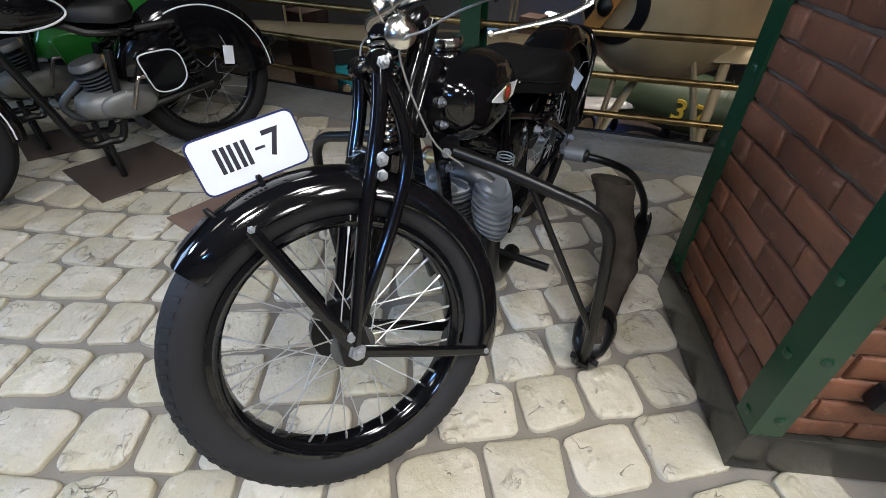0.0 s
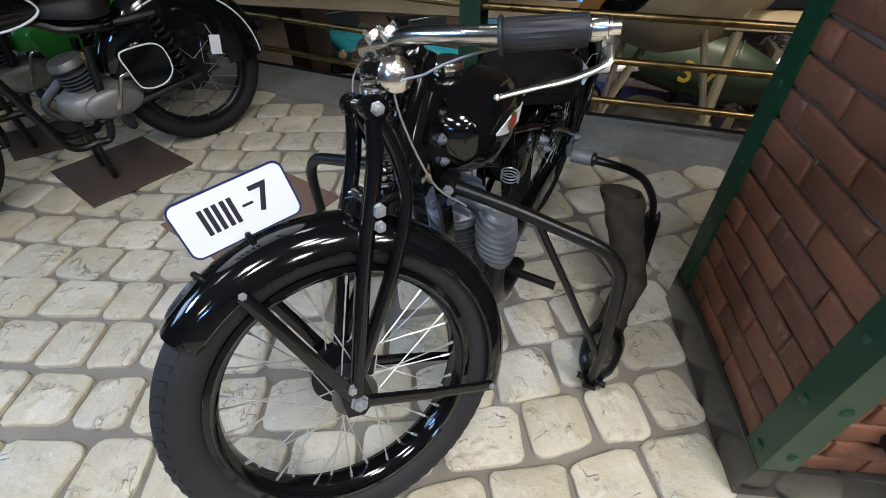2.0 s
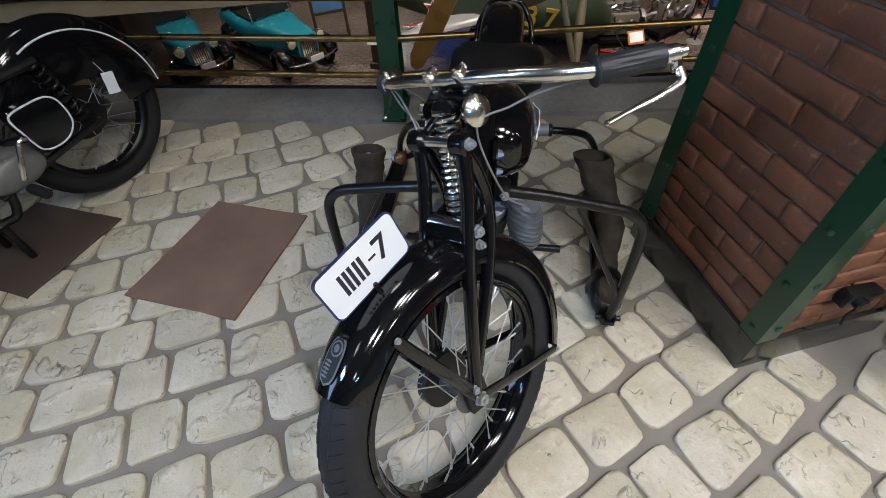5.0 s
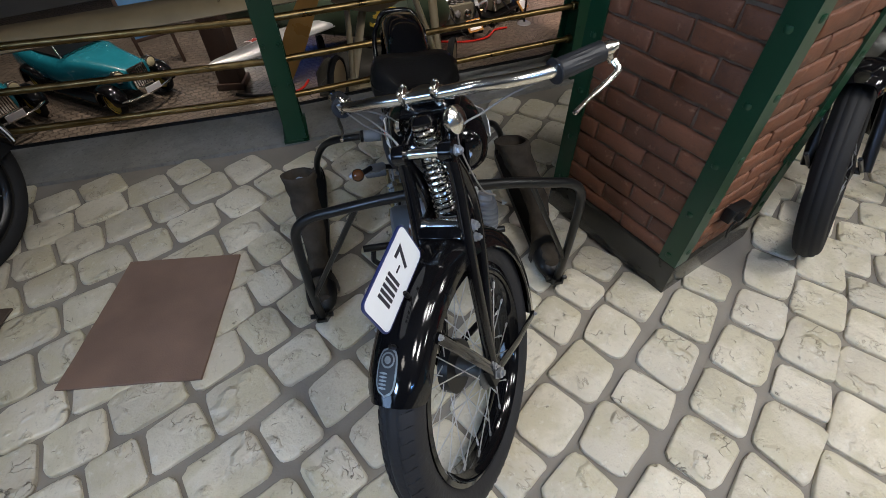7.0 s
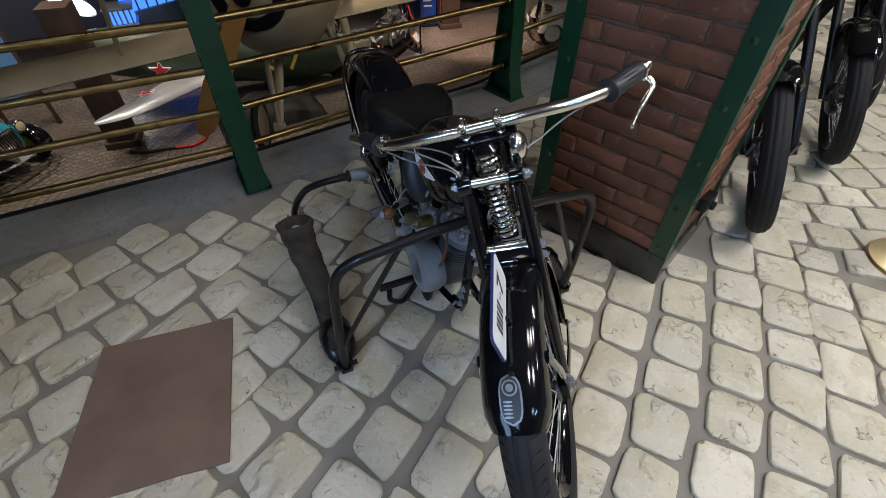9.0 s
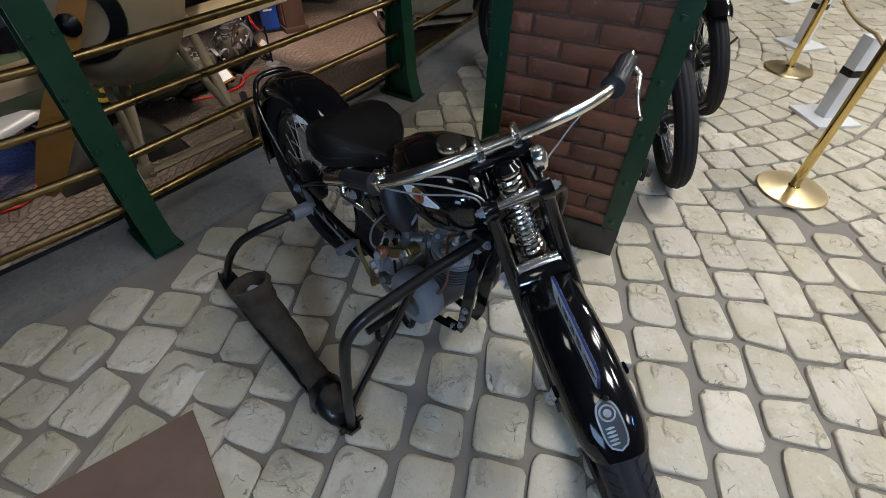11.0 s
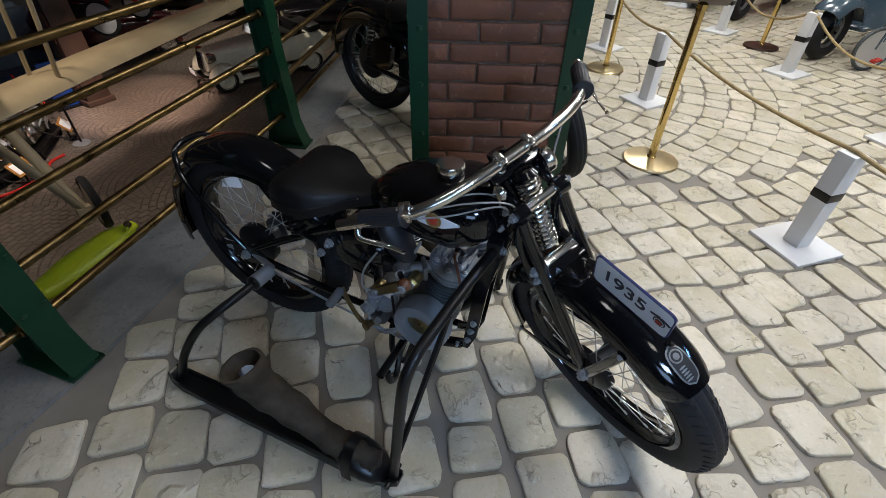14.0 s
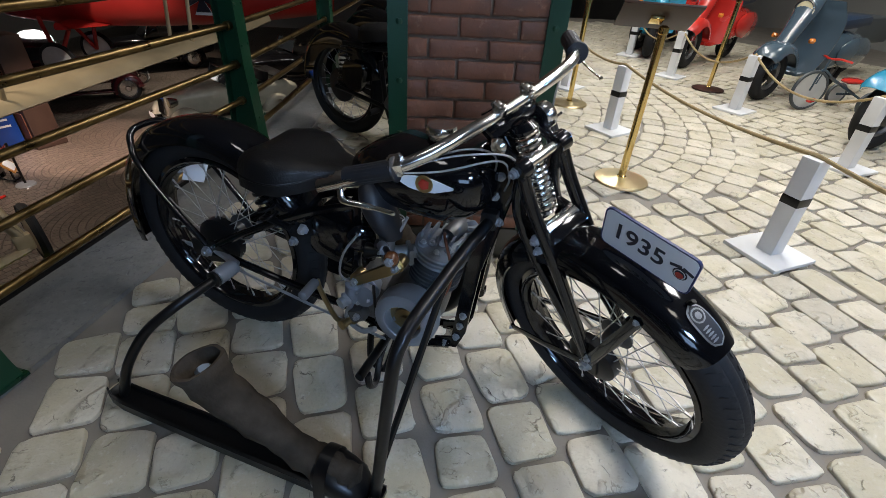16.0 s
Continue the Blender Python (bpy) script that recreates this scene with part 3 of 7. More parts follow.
def tyre_mesh(g, c, R, w, grooves=True, lugs=0):
    """A tyre about the y axis with ribs on its tread."""
    prof = []
    n = 28
    for i in range(n):
        t = -0.78 * math.pi + 1.56 * math.pi * i / (n - 1)
        rr, hh = R - w + w * math.cos(t) * 0.98, w * 1.02 * math.sin(t)
        if grooves and abs(t) < 0.95 and i % 3 == 0:
            rr -= 0.0035
        prof.append((rr, hh))
    prof += [(R - w * 2 + 0.012, w * 0.62), (R - w * 2 + 0.012, -w * 0.62)]
    a, u, v = Vector((0, 1, 0)), Vector((1, 0, 0)), Vector((0, 0, 1))
    seg = 64
    g.rings([[c + a * hh + (u * math.cos(q) + v * math.sin(q)) * rr for q in (2 * math.pi * j / seg for j in range(seg))] for rr, hh in prof], True)
    for j in range(lugs):
        q0 = 2 * math.pi * j / lugs
        for sd in (1, -1):
            rings = []
            for k, t in enumerate((0.42, 0.72, 1.02)):
                dq = 0.024 * k * 0.5
                ring = []
                for dw, lift in ((-0.02, -0.002), (0.02, -0.002), (0.018, 0.0012), (-0.018, 0.0012)):
                    rr, hh = R - w + (w + lift) * math.cos(t) * 0.98, sd * (w + lift) * 1.02 * math.sin(t)
                    q = q0 + dw + dq + (0.04 if sd > 0 else 0)
                    ring.append(c + a * hh + (u * math.cos(q) + v * math.sin(q)) * rr)
                rings.append(ring)
            g.rings(rings)
    return g


def wheel(parent, name, c, m, R=WR, w=0.041, spokes=36, rim_m=None, hub_r=0.03, drum=0.0, sub=True, tyre_m=None):
    """Spoked wheel: the rim is the part, tyre, hub and spokes are its pieces."""
    g = G(m)
    rb = R - 2 * w + 0.004
    prof = [(rb + 0.006, -0.032), (rb - 0.004, -0.034), (rb - 0.006, -0.024), (rb - 0.018, -0.014), (rb - 0.02, 0), (rb - 0.018, 0.014), (rb - 0.006, 0.024), (rb - 0.004, 0.034), (rb + 0.006, 0.032), (rb + 0.002, 0.02), (rb - 0.01, 0), (rb + 0.002, -0.02)]
    g.lathe(prof, c, (0, 1, 0), 56, True)
    wh = part(name, g, rim_m or BLACK, parent, "gloss black spoked wheel" if rim_m is None else "")
    part("tyre", tyre_mesh(G(m), c, R, w, True, 72 if rim_m is None else 0), tyre_m or TREAD, wh, "worn black rubber tyre")
    g = G(m)
    fl = 0.045
    g.lathe([(0.011, -0.068), (0.011, -0.052), (0.02, -0.05), (hub_r + 0.012, -fl), (hub_r + 0.012, -fl + 0.005), (hub_r - 0.006, -fl + 0.012), (hub_r - 0.01, 0), (hub_r - 0.006, fl - 0.012), (hub_r + 0.012, fl - 0.005), (hub_r + 0.012, fl), (0.02, 0.05), (0.011, 0.052), (0.011, 0.068)], c, (0, 1, 0), 24)
    part("hub", g, ALU_DARK if rim_m is None else SATIN, wh)
    if drum:
        g = G(m).lathe([(0.02, -0.058), (drum - 0.012, -0.058), (drum, -0.05), (drum, -0.026), (0.02, -0.026)], c, (0, 1, 0), 28)
        part("brake_drum", g, SATIN, wh)
    for i in range(spokes):
        a = 2 * math.pi * i / spokes
        side = 1 if i % 2 else -1
        tw = 0.75 if i % 4 < 2 else -0.75
        h0 = Vector((math.cos(a + tw), 0, math.sin(a + tw))) * (hub_r + 0.007) + Vector((0, side * 0.043, 0))
        r0 = Vector((math.cos(a), 0, math.sin(a))) * (rb - 0.015) + Vector((0, side * 0.008, 0))
        e = h0.lerp(r0, 0.9)
        g = G(m).tube([c + h0, c + e, c + e, c + r0], [0.0014, 0.0014, 0.0028, 0.0028], 5)
        part("spoke", g, SPOKE if rim_m is None else STEEL, wh, smooth=60)
    return wh


def fender(g, c, R, a0, a1, hw, drop, n=30, t=0.003, flare=0.0, k=9):
    """A curved mudguard about the y axis; a0..a1 in degrees from the front, upwards."""
    rings = []
    for i in range(n + 1):
        a = radians(a0 + (a1 - a0) * i / n)
        e = flare * max(0, 1 - i / 3.0) ** 2
        d = Vector((math.cos(a), 0, math.sin(a)))
        ww = hw * (1 - 0.18 * max(0, 1 - i / 2.0) ** 2)
        outer, inner = [], []
        for j in range(k + 1):
            u = -1 + 2 * j / k
            h = ww * math.sin(u * math.pi / 2)
            dr = drop * (1 - math.cos(u * math.pi / 2)) ** 1.4
            outer.append(c + d * (R + e - dr) + Vector((0, h, 0)))
            inner.append(c + d * (R + e - dr - t) + Vector((0, h * (1 - t / ww), 0)))
        rings.append(outer + inner[::-1])
    return g.rings(rings)


# wheels and mudguards
fw = wheel(bike, "front_wheel", FC, STEER, drum=0.062)
# rear tyre in a darker rubber than the front: its shade is in the colour
rw = wheel(bike, "rear_wheel", RC, Matrix(), drum=0.07, tyre_m=RUBBER)
FR = 0.327
part("front_mudguard", fender(G(STEER), FC, FR, 51, 213, 0.06, 0.05, 40), BLACK, bike)
part("rear_mudguard", fender(G(), RC, 0.345, 25, 193, 0.068, 0.055, 40), BLACK, bike)
for a0, s in ((74, 1), (74, -1), (210, 1), (210, -1)):
    a = radians(a0)
    e = FC + Vector((math.cos(a), 0, math.sin(a))) * (FR - 0.042)
    p0 = FC + Vector((0, s * 0.064, 0))
    p1 = e + Vector((0, s * 0.0615, 0))
    part("mudguard_stay", G(STEER).tube([p0, p0.lerp(p1, 0.5) + Vector((0, s * 0.004, 0)), p1], [0.0048, 0.0045, 0.004], 10, flat=2.7), BLACK, bike)
    part("stay_bolt", bolt(G(STEER), p1 + Vector((0, s * 0.003, 0)), (0, s, 0), 0.005, 0.005), STEEL, bike)

# number plate over the front mudguard, lettered on both sides
plate_c = Vector((1.077, 0, 0.662))
PT = Matrix.Translation(plate_c) @ Matrix.Rotation(radians(3.0), 4, "Y")


def round_rect(w, h, r, n=5):
    out = []
    for cx, cy, a in ((w / 2 - r, h / 2 - r, 0), (-w / 2 + r, h / 2 - r, 90), (-w / 2 + r, -h / 2 + r, 180), (w / 2 - r, -h / 2 + r, 270)):
        out += [(cx + r * math.cos(radians(a + 90 * i / n)), cy + r * math.sin(radians(a + 90 * i / n))) for i in range(n + 1)]
    return out


plate = part("plate", G(STEER @ PT).prism([(x, 0, z) for x, z in round_rect(0.172, 0.09, 0.014)], (0, -0.0022, 0), (0, 0.0022, 0)), BLUEEDGE, bike, "white number plate with dark blue edge", 0)
for s in (1, -1):
    part("plate_face", G(STEER @ PT).prism([(x, 0, z) for x, z in round_rect(0.166, 0.084, 0.012)], (0, s * 0.0021, 0), (0, s * 0.0027, 0)), WHITE, plate, "white enamel face", 0)
# bars in the place of the make's name on one side
for dx in (0.046, 0.0355, 0.025, 0.0135, 0.003):
    part("lettering_bar", G(STEER @ PT).box((dx, 0.0029, 0.002), (0.0068, 0.0005, 0.04)), INK, plate, smooth=0)
part("lettering_bar", G(STEER @ PT).box((-0.0175, 0.0029, 0.002), (0.016, 0.0005, 0.004)), INK, plate, smooth=0)
txt("lettering", "7", 0.058, STEER @ PT @ Matrix(((-1, 0, 0, -0.04), (0, 0, 1, 0.0029), (0, 1, 0, 0.002), (0, 0, 0, 1))), INK, plate, 0.0003, 0.018)
txt("lettering", "1935", 0.05, STEER @ PT @ Matrix(((1, 0, 0, -0.016), (0, 0, -1, -0.0029), (0, 1, 0, 0.002), (0, 0, 0, 1))), INK, plate, 0.0003, 0.014)
part("plate_badge", G(STEER @ PT).lathe([(0, 0), (0.0125, 0), (0.012, 0.0006), (0, 0.0006)], (0.062, -0.0027, -0.004), (0, -1, 0), 16), INK, plate)
part("plate_badge_centre", G(STEER @ PT).lathe([(0, 0), (0.007, 0), (0.007, 0.0004), (0, 0.0004)], (0.062, -0.0034, -0.007), (0, -1, 0), 12), REDENAMEL, plate)
part("plate_badge_ring", G(STEER @ PT).lathe([(0.0085, 0), (0.0098, 0), (0.0098, 0.0004), (0.0085, 0.0004)], (0.062, -0.0034, -0.004), (0, -1, 0), 16, True), WHITE, plate)
for sg in (1, -1):
    part("plate_badge_wing", G(STEER @ PT).box((0.062 + sg * 0.0105, -0.003, 0.0095), (0.02, 0.0006, 0.006), (0, sg * 16, 0), 0.0), INK, plate)
for a in (84, 68):
    d = Vector((math.cos(radians(a)), 0, math.sin(radians(a))))
    g = G(STEER).tube([FC + d * (FR - 0.002) + Vector((0, 0.006, 0)), FC + d * (FR + 0.01) + Vector((0, 0.006, 0))], 0.005, 8)
    g.ball(FC + d * (FR + 0.011) + Vector((0, 0.006, 0)), 0.005, 8)
    part("plate_bracket", g, SATIN, bike)


def curved_badge(name, mtl, amid, half_a, hw, lift, parent, label="", side=0, n=12):
    """A thin oval plate lying on the front mudguard."""
    rows = []
    for i in range(n + 1):
        t = -1 + 2 * i / n
        ww = hw * (max(0.0, 1 - abs(t) ** 3.2)) ** 0.5
        a = radians(amid + half_a * t)
        d = Vector((math.cos(a), 0, math.sin(a)))
        row = []
        for j in range(5):
            u = -1 + 2 * j / 4
            if side:
                hh, rr = 0.0572, FR - 0.026 + u * ww
                hh = 0.06 * math.sin(min(1.0, math.acos(max(-1, 1 - ((FR - rr) / 0.05) ** (1 / 1.4))) / (math.pi / 2)) * math.pi / 2)
                row.append(FC + d * rr + Vector((0, side * (hh + lift), 0)))
            else:
                hh = u * ww
                s_ = math.asin(hh / 0.06)
                row.append(FC + d * (FR - 0.05 * (1 - math.cos(s_)) ** 1.4 + lift) + Vector((0, hh, 0)))
        rows.append(row)
    return part(name, G(STEER).strip(rows), mtl, parent, label)


emb = curved_badge("front_badge", BADGE, 61, 7.2, 0.0195, 0.0022, bike, "oval embossed pewter badge")
curved_badge("badge_field", BADGEDARK, 61, 6.6, 0.0165, 0.003, emb)
for i in range(5):
    curved_badge("badge_bar", BADGE, 56.3 + i * 1.05, 0.36, 0.0075, 0.0038, emb, n=4).location = STEER.to_3x3() @ Vector((0, -0.005, 0))
for rr_, mt in ((0.0135, BADGE), (0.0105, BADGEDARK), (0.0065, BADGE)):
    a = radians(64.3)
    d = Vector((math.cos(a), 0, math.sin(a)))
    part("badge_ring", G(STEER).lathe([(0, 0), (rr_, 0), (rr_ * 0.96, 0.0006), (0, 0.0006)], FC + d * (FR + 0.0026 + (0.0135 - rr_) * 0.12), d, 20), mt, emb)

# girder fork
for s in (1, -1):
    g = G(STEER)
    g.tube(cr([(0.843, s * 0.051, 0.742), (0.872, s * 0.053, 0.66), (0.945, s * 0.055, 0.515), (1.044, s * 0.058, FZ + 0.005)], 5), 0.0135, 10)
    g.tube(cr([(0.847, s * 0.05, 0.733), (0.833, s * 0.05, 0.665), (0.84, s * 0.05, 0.592), (0.892, s * 0.052, 0.498), (1.02, s * 0.057, FZ + 0.05)], 5), 0.013, 10)
    g.lathe([(0.009, -0.014), (0.02, -0.013), (0.021, 0.0), (0.02, 0.013), (0.009, 0.014)], (0.844, s * 0.05, 0.737), (0, 1, 0), 18)
    part("fork_leg", g, BLACK, bike)
    part("fork_end", G(STEER).prism([(x, s * 0.058, z) for x, z in ((1.017, FZ + 0.05), (1.067, FZ + 0.035), (1.072, FZ - 0.02), (1.044, FZ - 0.032), (1.017, FZ - 0.015))][::s], (0, -0.007, 0), (0, 0.007, 0)), SATIN, bike)
    part("axle_nut", bolt(G(STEER), FC + Vector((0, s * 0.066, 0)), (0, s, 0), 0.013, 0.012), STEEL, bike)
    part("fork_bolt", bolt(G(STEER), (1.046, s * 0.066, FZ + 0.032), (0, s, 0), 0.008, 0.008), STEEL, bike)
    for (x, z), r in (((0.843, 0.737), 0.0085), ((0.893, 0.595), 0.01), ((0.9, 0.57), 0.008)):
        part("link_nut", bolt(G(STEER), (x, s * 0.064, z), (0, s, 0), r, 0.01), STEEL, bike)
    part("fork_link", G(STEER).tube([(0.845, s * 0.047, 0.737), (0.762, s * 0.043, 0.762)], 0.012, 8, flat=0.5), BLACK, bike)
    part("fork_link", G(STEER).tube([(0.895, s * 0.045, 0.595), (0.825, s * 0.042, 0.6)], 0.012, 8, flat=0.5), BLACK, bike)
part("link_spindle", G(STEER).lathe([(0.009, -0.062), (0.012, -0.05), (0.0105, -0.04), (0.0105, 0.04), (0.012, 0.05), (0.009, 0.062)], (0.843, 0, 0.737), (0, 1, 0), 16), CHROME, bike, "bright steel spindle")
part("link_spindle", G(STEER).lathe([(0.009, -0.06), (0.0185, -0.046), (0.016, -0.036), (0.016, 0.036), (0.0185, 0.046), (0.009, 0.06)], (0.893, 0, 0.595), (0, 1, 0), 16), CHROME, bike, "bright steel spindle")
part("fork_spring", G(STEER).coil((0.803, 0, 0.782), (0.857, 0, 0.607), 0.0212, 0.0046, 15, 8, 18), CHROME, bike, "chrome coil spring")
part("spring_seat", G(STEER).lathe([(0, 0), (0.026, 0), (0.027, 0.008), (0.018, 0.02), (0, 0.022)], (0.805, 0, 0.772), (-0.28, 0, 0.96), 16), BLACK, bike)
part("fork_crossbar", G(STEER).box((0.905, 0, 0.588), (0.035, 0.105, 0.03), (0, 30, 0), 0.006), BLACK, bike)
part("steering_stem", G(STEER).tube([C0 - KING * 0.14 + Vector((0.012, 0, 0)), C0 + KING * 0.1 + Vector((0.012, 0, 0))], 0.021, 14), BLACK, bike)
part("top_yoke", G(STEER).box((0.765, 0, 0.785), (0.05, 0.12, 0.022), (0, 25, 0), 0.006), BLACK, bike)

# handlebar
bar = [(0.622, -0.338, 0.765), (0.67, -0.287, 0.777), (0.716, -0.24, 0.789), (0.755, -0.175, 0.804), (0.775, -0.1, 0.815), (0.778, -0.035, 0.815), (0.778, 0.035, 0.815), (0.775, 0.1, 0.815), (0.755, 0.175, 0.804), (0.716, 0.24, 0.789), (0.675, 0.276, 0.78), (0.636, 0.308, 0.77)]
hb = part("handlebar", G(STEER).tube(cr(bar, 5), 0.012, 14), CHROME, bike, "chrome handlebar")
for s in (1, -1):
    b = [Vector((x, y * s, z)) for x, y, z in bar[-3:]]
    d = (b[2] - b[0]).normalized()
    q0, q1 = b[0] - d * 0.016, b[2] - d * 0.022
    ln = (q1 - q0).length
    ax_, gu, gv = frame_of(d)
    g = G(STEER)
    rib = lambda r0, f, dr: [q0 + ax_ * (f * ln) + (gu * math.cos(t) + gv * math.sin(t)) * (r0 + (dr if j % 2 else 0)) for j, t in enumerate(2 * math.pi * k / 40 for k in range(40))]
    g.rings([rib(0.0112, 0, 0), rib(0.0215, 0.0, 0), rib(0.0228, 0.02, 0), rib(0.0215, 0.045, 0), rib(0.0178, 0.06, 0), rib(0.0178, 0.08, 0.0013), rib(0.0172, 0.5, 0.0013), rib(0.0172, 0.93, 0.0013), rib(0.0178, 0.95, 0), rib(0.0185, 0.985, 0), rib(0.0112, 1.0, 0)])
    part("grip", g, GRIP, hb, "ribbed black rubber grip")
    e = b[2] - d * 0.012
    g = G(STEER).lathe([(0, 0), (0.0115, 0), (0.0135, 0.004), (0.0135, 0.02), (0.009, 0.024), (0.009, 0.034), (0, 0.034)], e - d * 0.012, d, 14)
    g.box(e + Vector((-0.006, s * 0.006, -0.016)), (0.02, 0.012, 0.022), (0, 0, 0), 0.004)
    part("bar_end", g, CHROME, hb)
    pv = e + Vector((0.002, s * 0.012, -0.02))
    tip = Vector((0.768, s * 0.262, 0.735)) if s > 0 else Vector((0.742, -0.268, 0.722))
    g = G(STEER).tube(cr([pv, pv + Vector((0.012, s * 0.006, -0.014)), pv + Vector((0.04, -s * 0.012, -0.02)), pv.lerp(tip, 0.65) + Vector((0, 0, -0.008)), tip], 5), [0.0066] * 6 + [0.0056] * 8 + [0.0042] * 7, 8, flat=0.5)
    g.ball(tip, 0.0046, 8)
    part("lever", g, CHROME, hb, "chrome inverted lever")
    g = G(STEER).box((0.778, s * 0.034, 0.818), (0.026, 0.014, 0.034), (0, 20, 0), 0.004)
    g.tube([(0.778, s * 0.034, 0.8), (0.762, s * 0.034, 0.77)], 0.009, 8)
    bolt(g, (0.788, s * 0.034, 0.829), (0.3, 0, 1), 0.006, 0.007)
    bolt(g, (0.769, s * 0.034, 0.83), (0.0, 0, 1), 0.006, 0.006)
    part("bar_clamp", g, CHROME, hb)
part("damper_knob", G(STEER).lathe([(0, -0.012), (0.022, -0.012), (0.026, -0.006), (0.026, 0.004), (0.02, 0.01), (0.008, 0.014), (0, 0.014)], (0.8, 0.062, 0.772), (0.2, 1, 0.1), 20), CHROME, bike, "round chrome damper knob")
part("damper_knob", G(STEER).lathe([(0, 0), (0.015, 0), (0.017, 0.006), (0.012, 0.012), (0, 0.013)], (0.798, -0.055, 0.77), (0.2, -1, 0.1), 16), CHROME, bike)
part("stem_nut", bolt(G(STEER), (0.752, 0, 0.772), KING, 0.014, 0.014), STEEL, bike)
g = G(STEER).box((0.722, -0.226, 0.794), (0.024, 0.036, 0.026), (0, 0, 52), 0.004)
bolt(g, (0.728, -0.218, 0.804), (0.1, 0, 1), 0.006, 0.01)
bolt(g, (0.718, -0.235, 0.803), (0.1, 0, 1), 0.005, 0.008)
g.tube([(0.728, -0.222, 0.79), (0.742, -0.198, 0.79)], 0.0045, 8)
part("cable_perch", g, CHROME, hb)
for pts in (
    [(0.738, -0.205, 0.79), (0.785, -0.13, 0.788), (0.83, -0.062, 0.765), (0.838, -0.052, 0.71), (0.79, -0.05, 0.6)],
    [(0.722, -0.235, 0.782), (0.765, -0.165, 0.764), (0.815, -0.075, 0.756), (0.822, -0.06, 0.71), (0.8, -0.055, 0.66)],
    [(0.715, 0.22, 0.778), (0.745, 0.16, 0.775), (0.775, 0.11, 0.765), (0.81, 0.06, 0.745), (0.79, 0.052, 0.6), (0.74, 0.05, 0.53)],
    [(0.62, -0.315, 0.75), (0.7, -0.22, 0.77), (0.76, -0.1, 0.77), (0.78, -0.05, 0.72), (0.72, -0.06, 0.58)],
):
    part("control_cable", G(STEER).tube(cr(pts, 6), 0.0019, 6), CABLE, bike)

# frame
for s in (1, -1):
    poly = [(0.78, 0.715), (0.8, 0.69), (0.742, 0.43), (0.722, 0.235), (0.7, 0.175), (0.64, 0.165), (0.64, 0.19), (0.685, 0.205), (0.69, 0.26), (0.708, 0.43), (0.738, 0.62), (0.735, 0.7)]
    fp = part("frame_plate", G().prism([(x, s * 0.032, z) for x, z in poly][::-s], (0, -0.0035, 0), (0, 0.0035, 0)), BLACK, bike, smooth=0)
    for x, z in ((0.762, 0.675), (0.755, 0.63), (0.742, 0.575), (0.735, 0.53), (0.712, 0.29), (0.706, 0.255), (0.699, 0.215), (0.67, 0.182)):
        part("frame_bolt", bolt(G(), (x, s * 0.0365, z), (0, s, 0), 0.008, 0.008), STEEL, fp)
    part("seat_stay", G().tube(cr([(0.44, s * 0.035, 0.535), (0.3, s * 0.06, 0.49), (0.12, s * 0.082, 0.4), (-0.02, s * 0.084, 0.315)], 4), 0.011, 9), BLACK, bike)
    part("chain_stay", G().tube(cr([(0.45, s * 0.045, 0.21), (0.28, s * 0.07, 0.25), (0.1, s * 0.084, 0.29), (-0.03, s * 0.084, 0.308)], 4), 0.011, 9), BLACK, bike)
    part("frame_strut", G().tube([(0.43, s * 0.035, 0.55), (0.41, s * 0.04, 0.2)], 0.013, 9), BLACK, bike)
    part("cradle_rail", G().tube(cr([(0.68, s * 0.035, 0.18), (0.56, s * 0.05, 0.165), (0.44, s * 0.05, 0.2)], 4), 0.011, 8), BLACK, bike)
    part("rear_axle_plate", G().prism([(x, s * 0.09, z) for x, z in ((-0.075, 0.335), (0.0, 0.345), (0.05, 0.32), (0.05, 0.29), (-0.02, 0.275), (-0.075, 0.29))][::-s], (0, -0.004, 0), (0, 0.004, 0)), SATIN, bike)
    part("axle_nut", bolt(G(), (-0.02, s * 0.096, 0.311), (0, s, 0), 0.013, 0.012), STEEL, bike)
    part("adjuster", bolt(G(), (-0.075, s * 0.09, 0.312), (-1, 0, 0), 0.006, 0.02), STEEL, bike)
    part("pivot_bolt", bolt(G(), (0.3, s * 0.075, 0.455), (0, s, 0), 0.011, 0.014), STEEL, bike)
    part("pivot_bolt", bolt(G(), (0.27, s * 0.08, 0.415), (0, s, 0), 0.01, 0.012), STEEL, bike)
part("top_tube", G().tube(cr([(0.74, 0, 0.66), (0.6, 0, 0.585), (0.43, 0, 0.54)], 4), 0.018, 10), BLACK, bike)
part("head_lug", G().tube([C0 - KING * 0.09, C0 + KING * 0.045], 0.029, 16), BLACK, bike)

# carrier hoop over the rear mudguard
hoop = cr([(-0.02, -0.094, 0.33), (-0.12, -0.097, 0.448), (-0.188, -0.092, 0.537), (-0.215, -0.075, 0.571), (-0.228, -0.059, 0.596), (-0.232, -0.03, 0.608), (-0.232, 0.03, 0.608), (-0.228, 0.059, 0.596), (-0.215, 0.075, 0.571), (-0.188, 0.092, 0.537), (-0.12, 0.097, 0.448), (-0.02, 0.094, 0.33)], 5)
part("carrier_hoop", G().tube(hoop, 0.0085, 10), BLACK, bike)

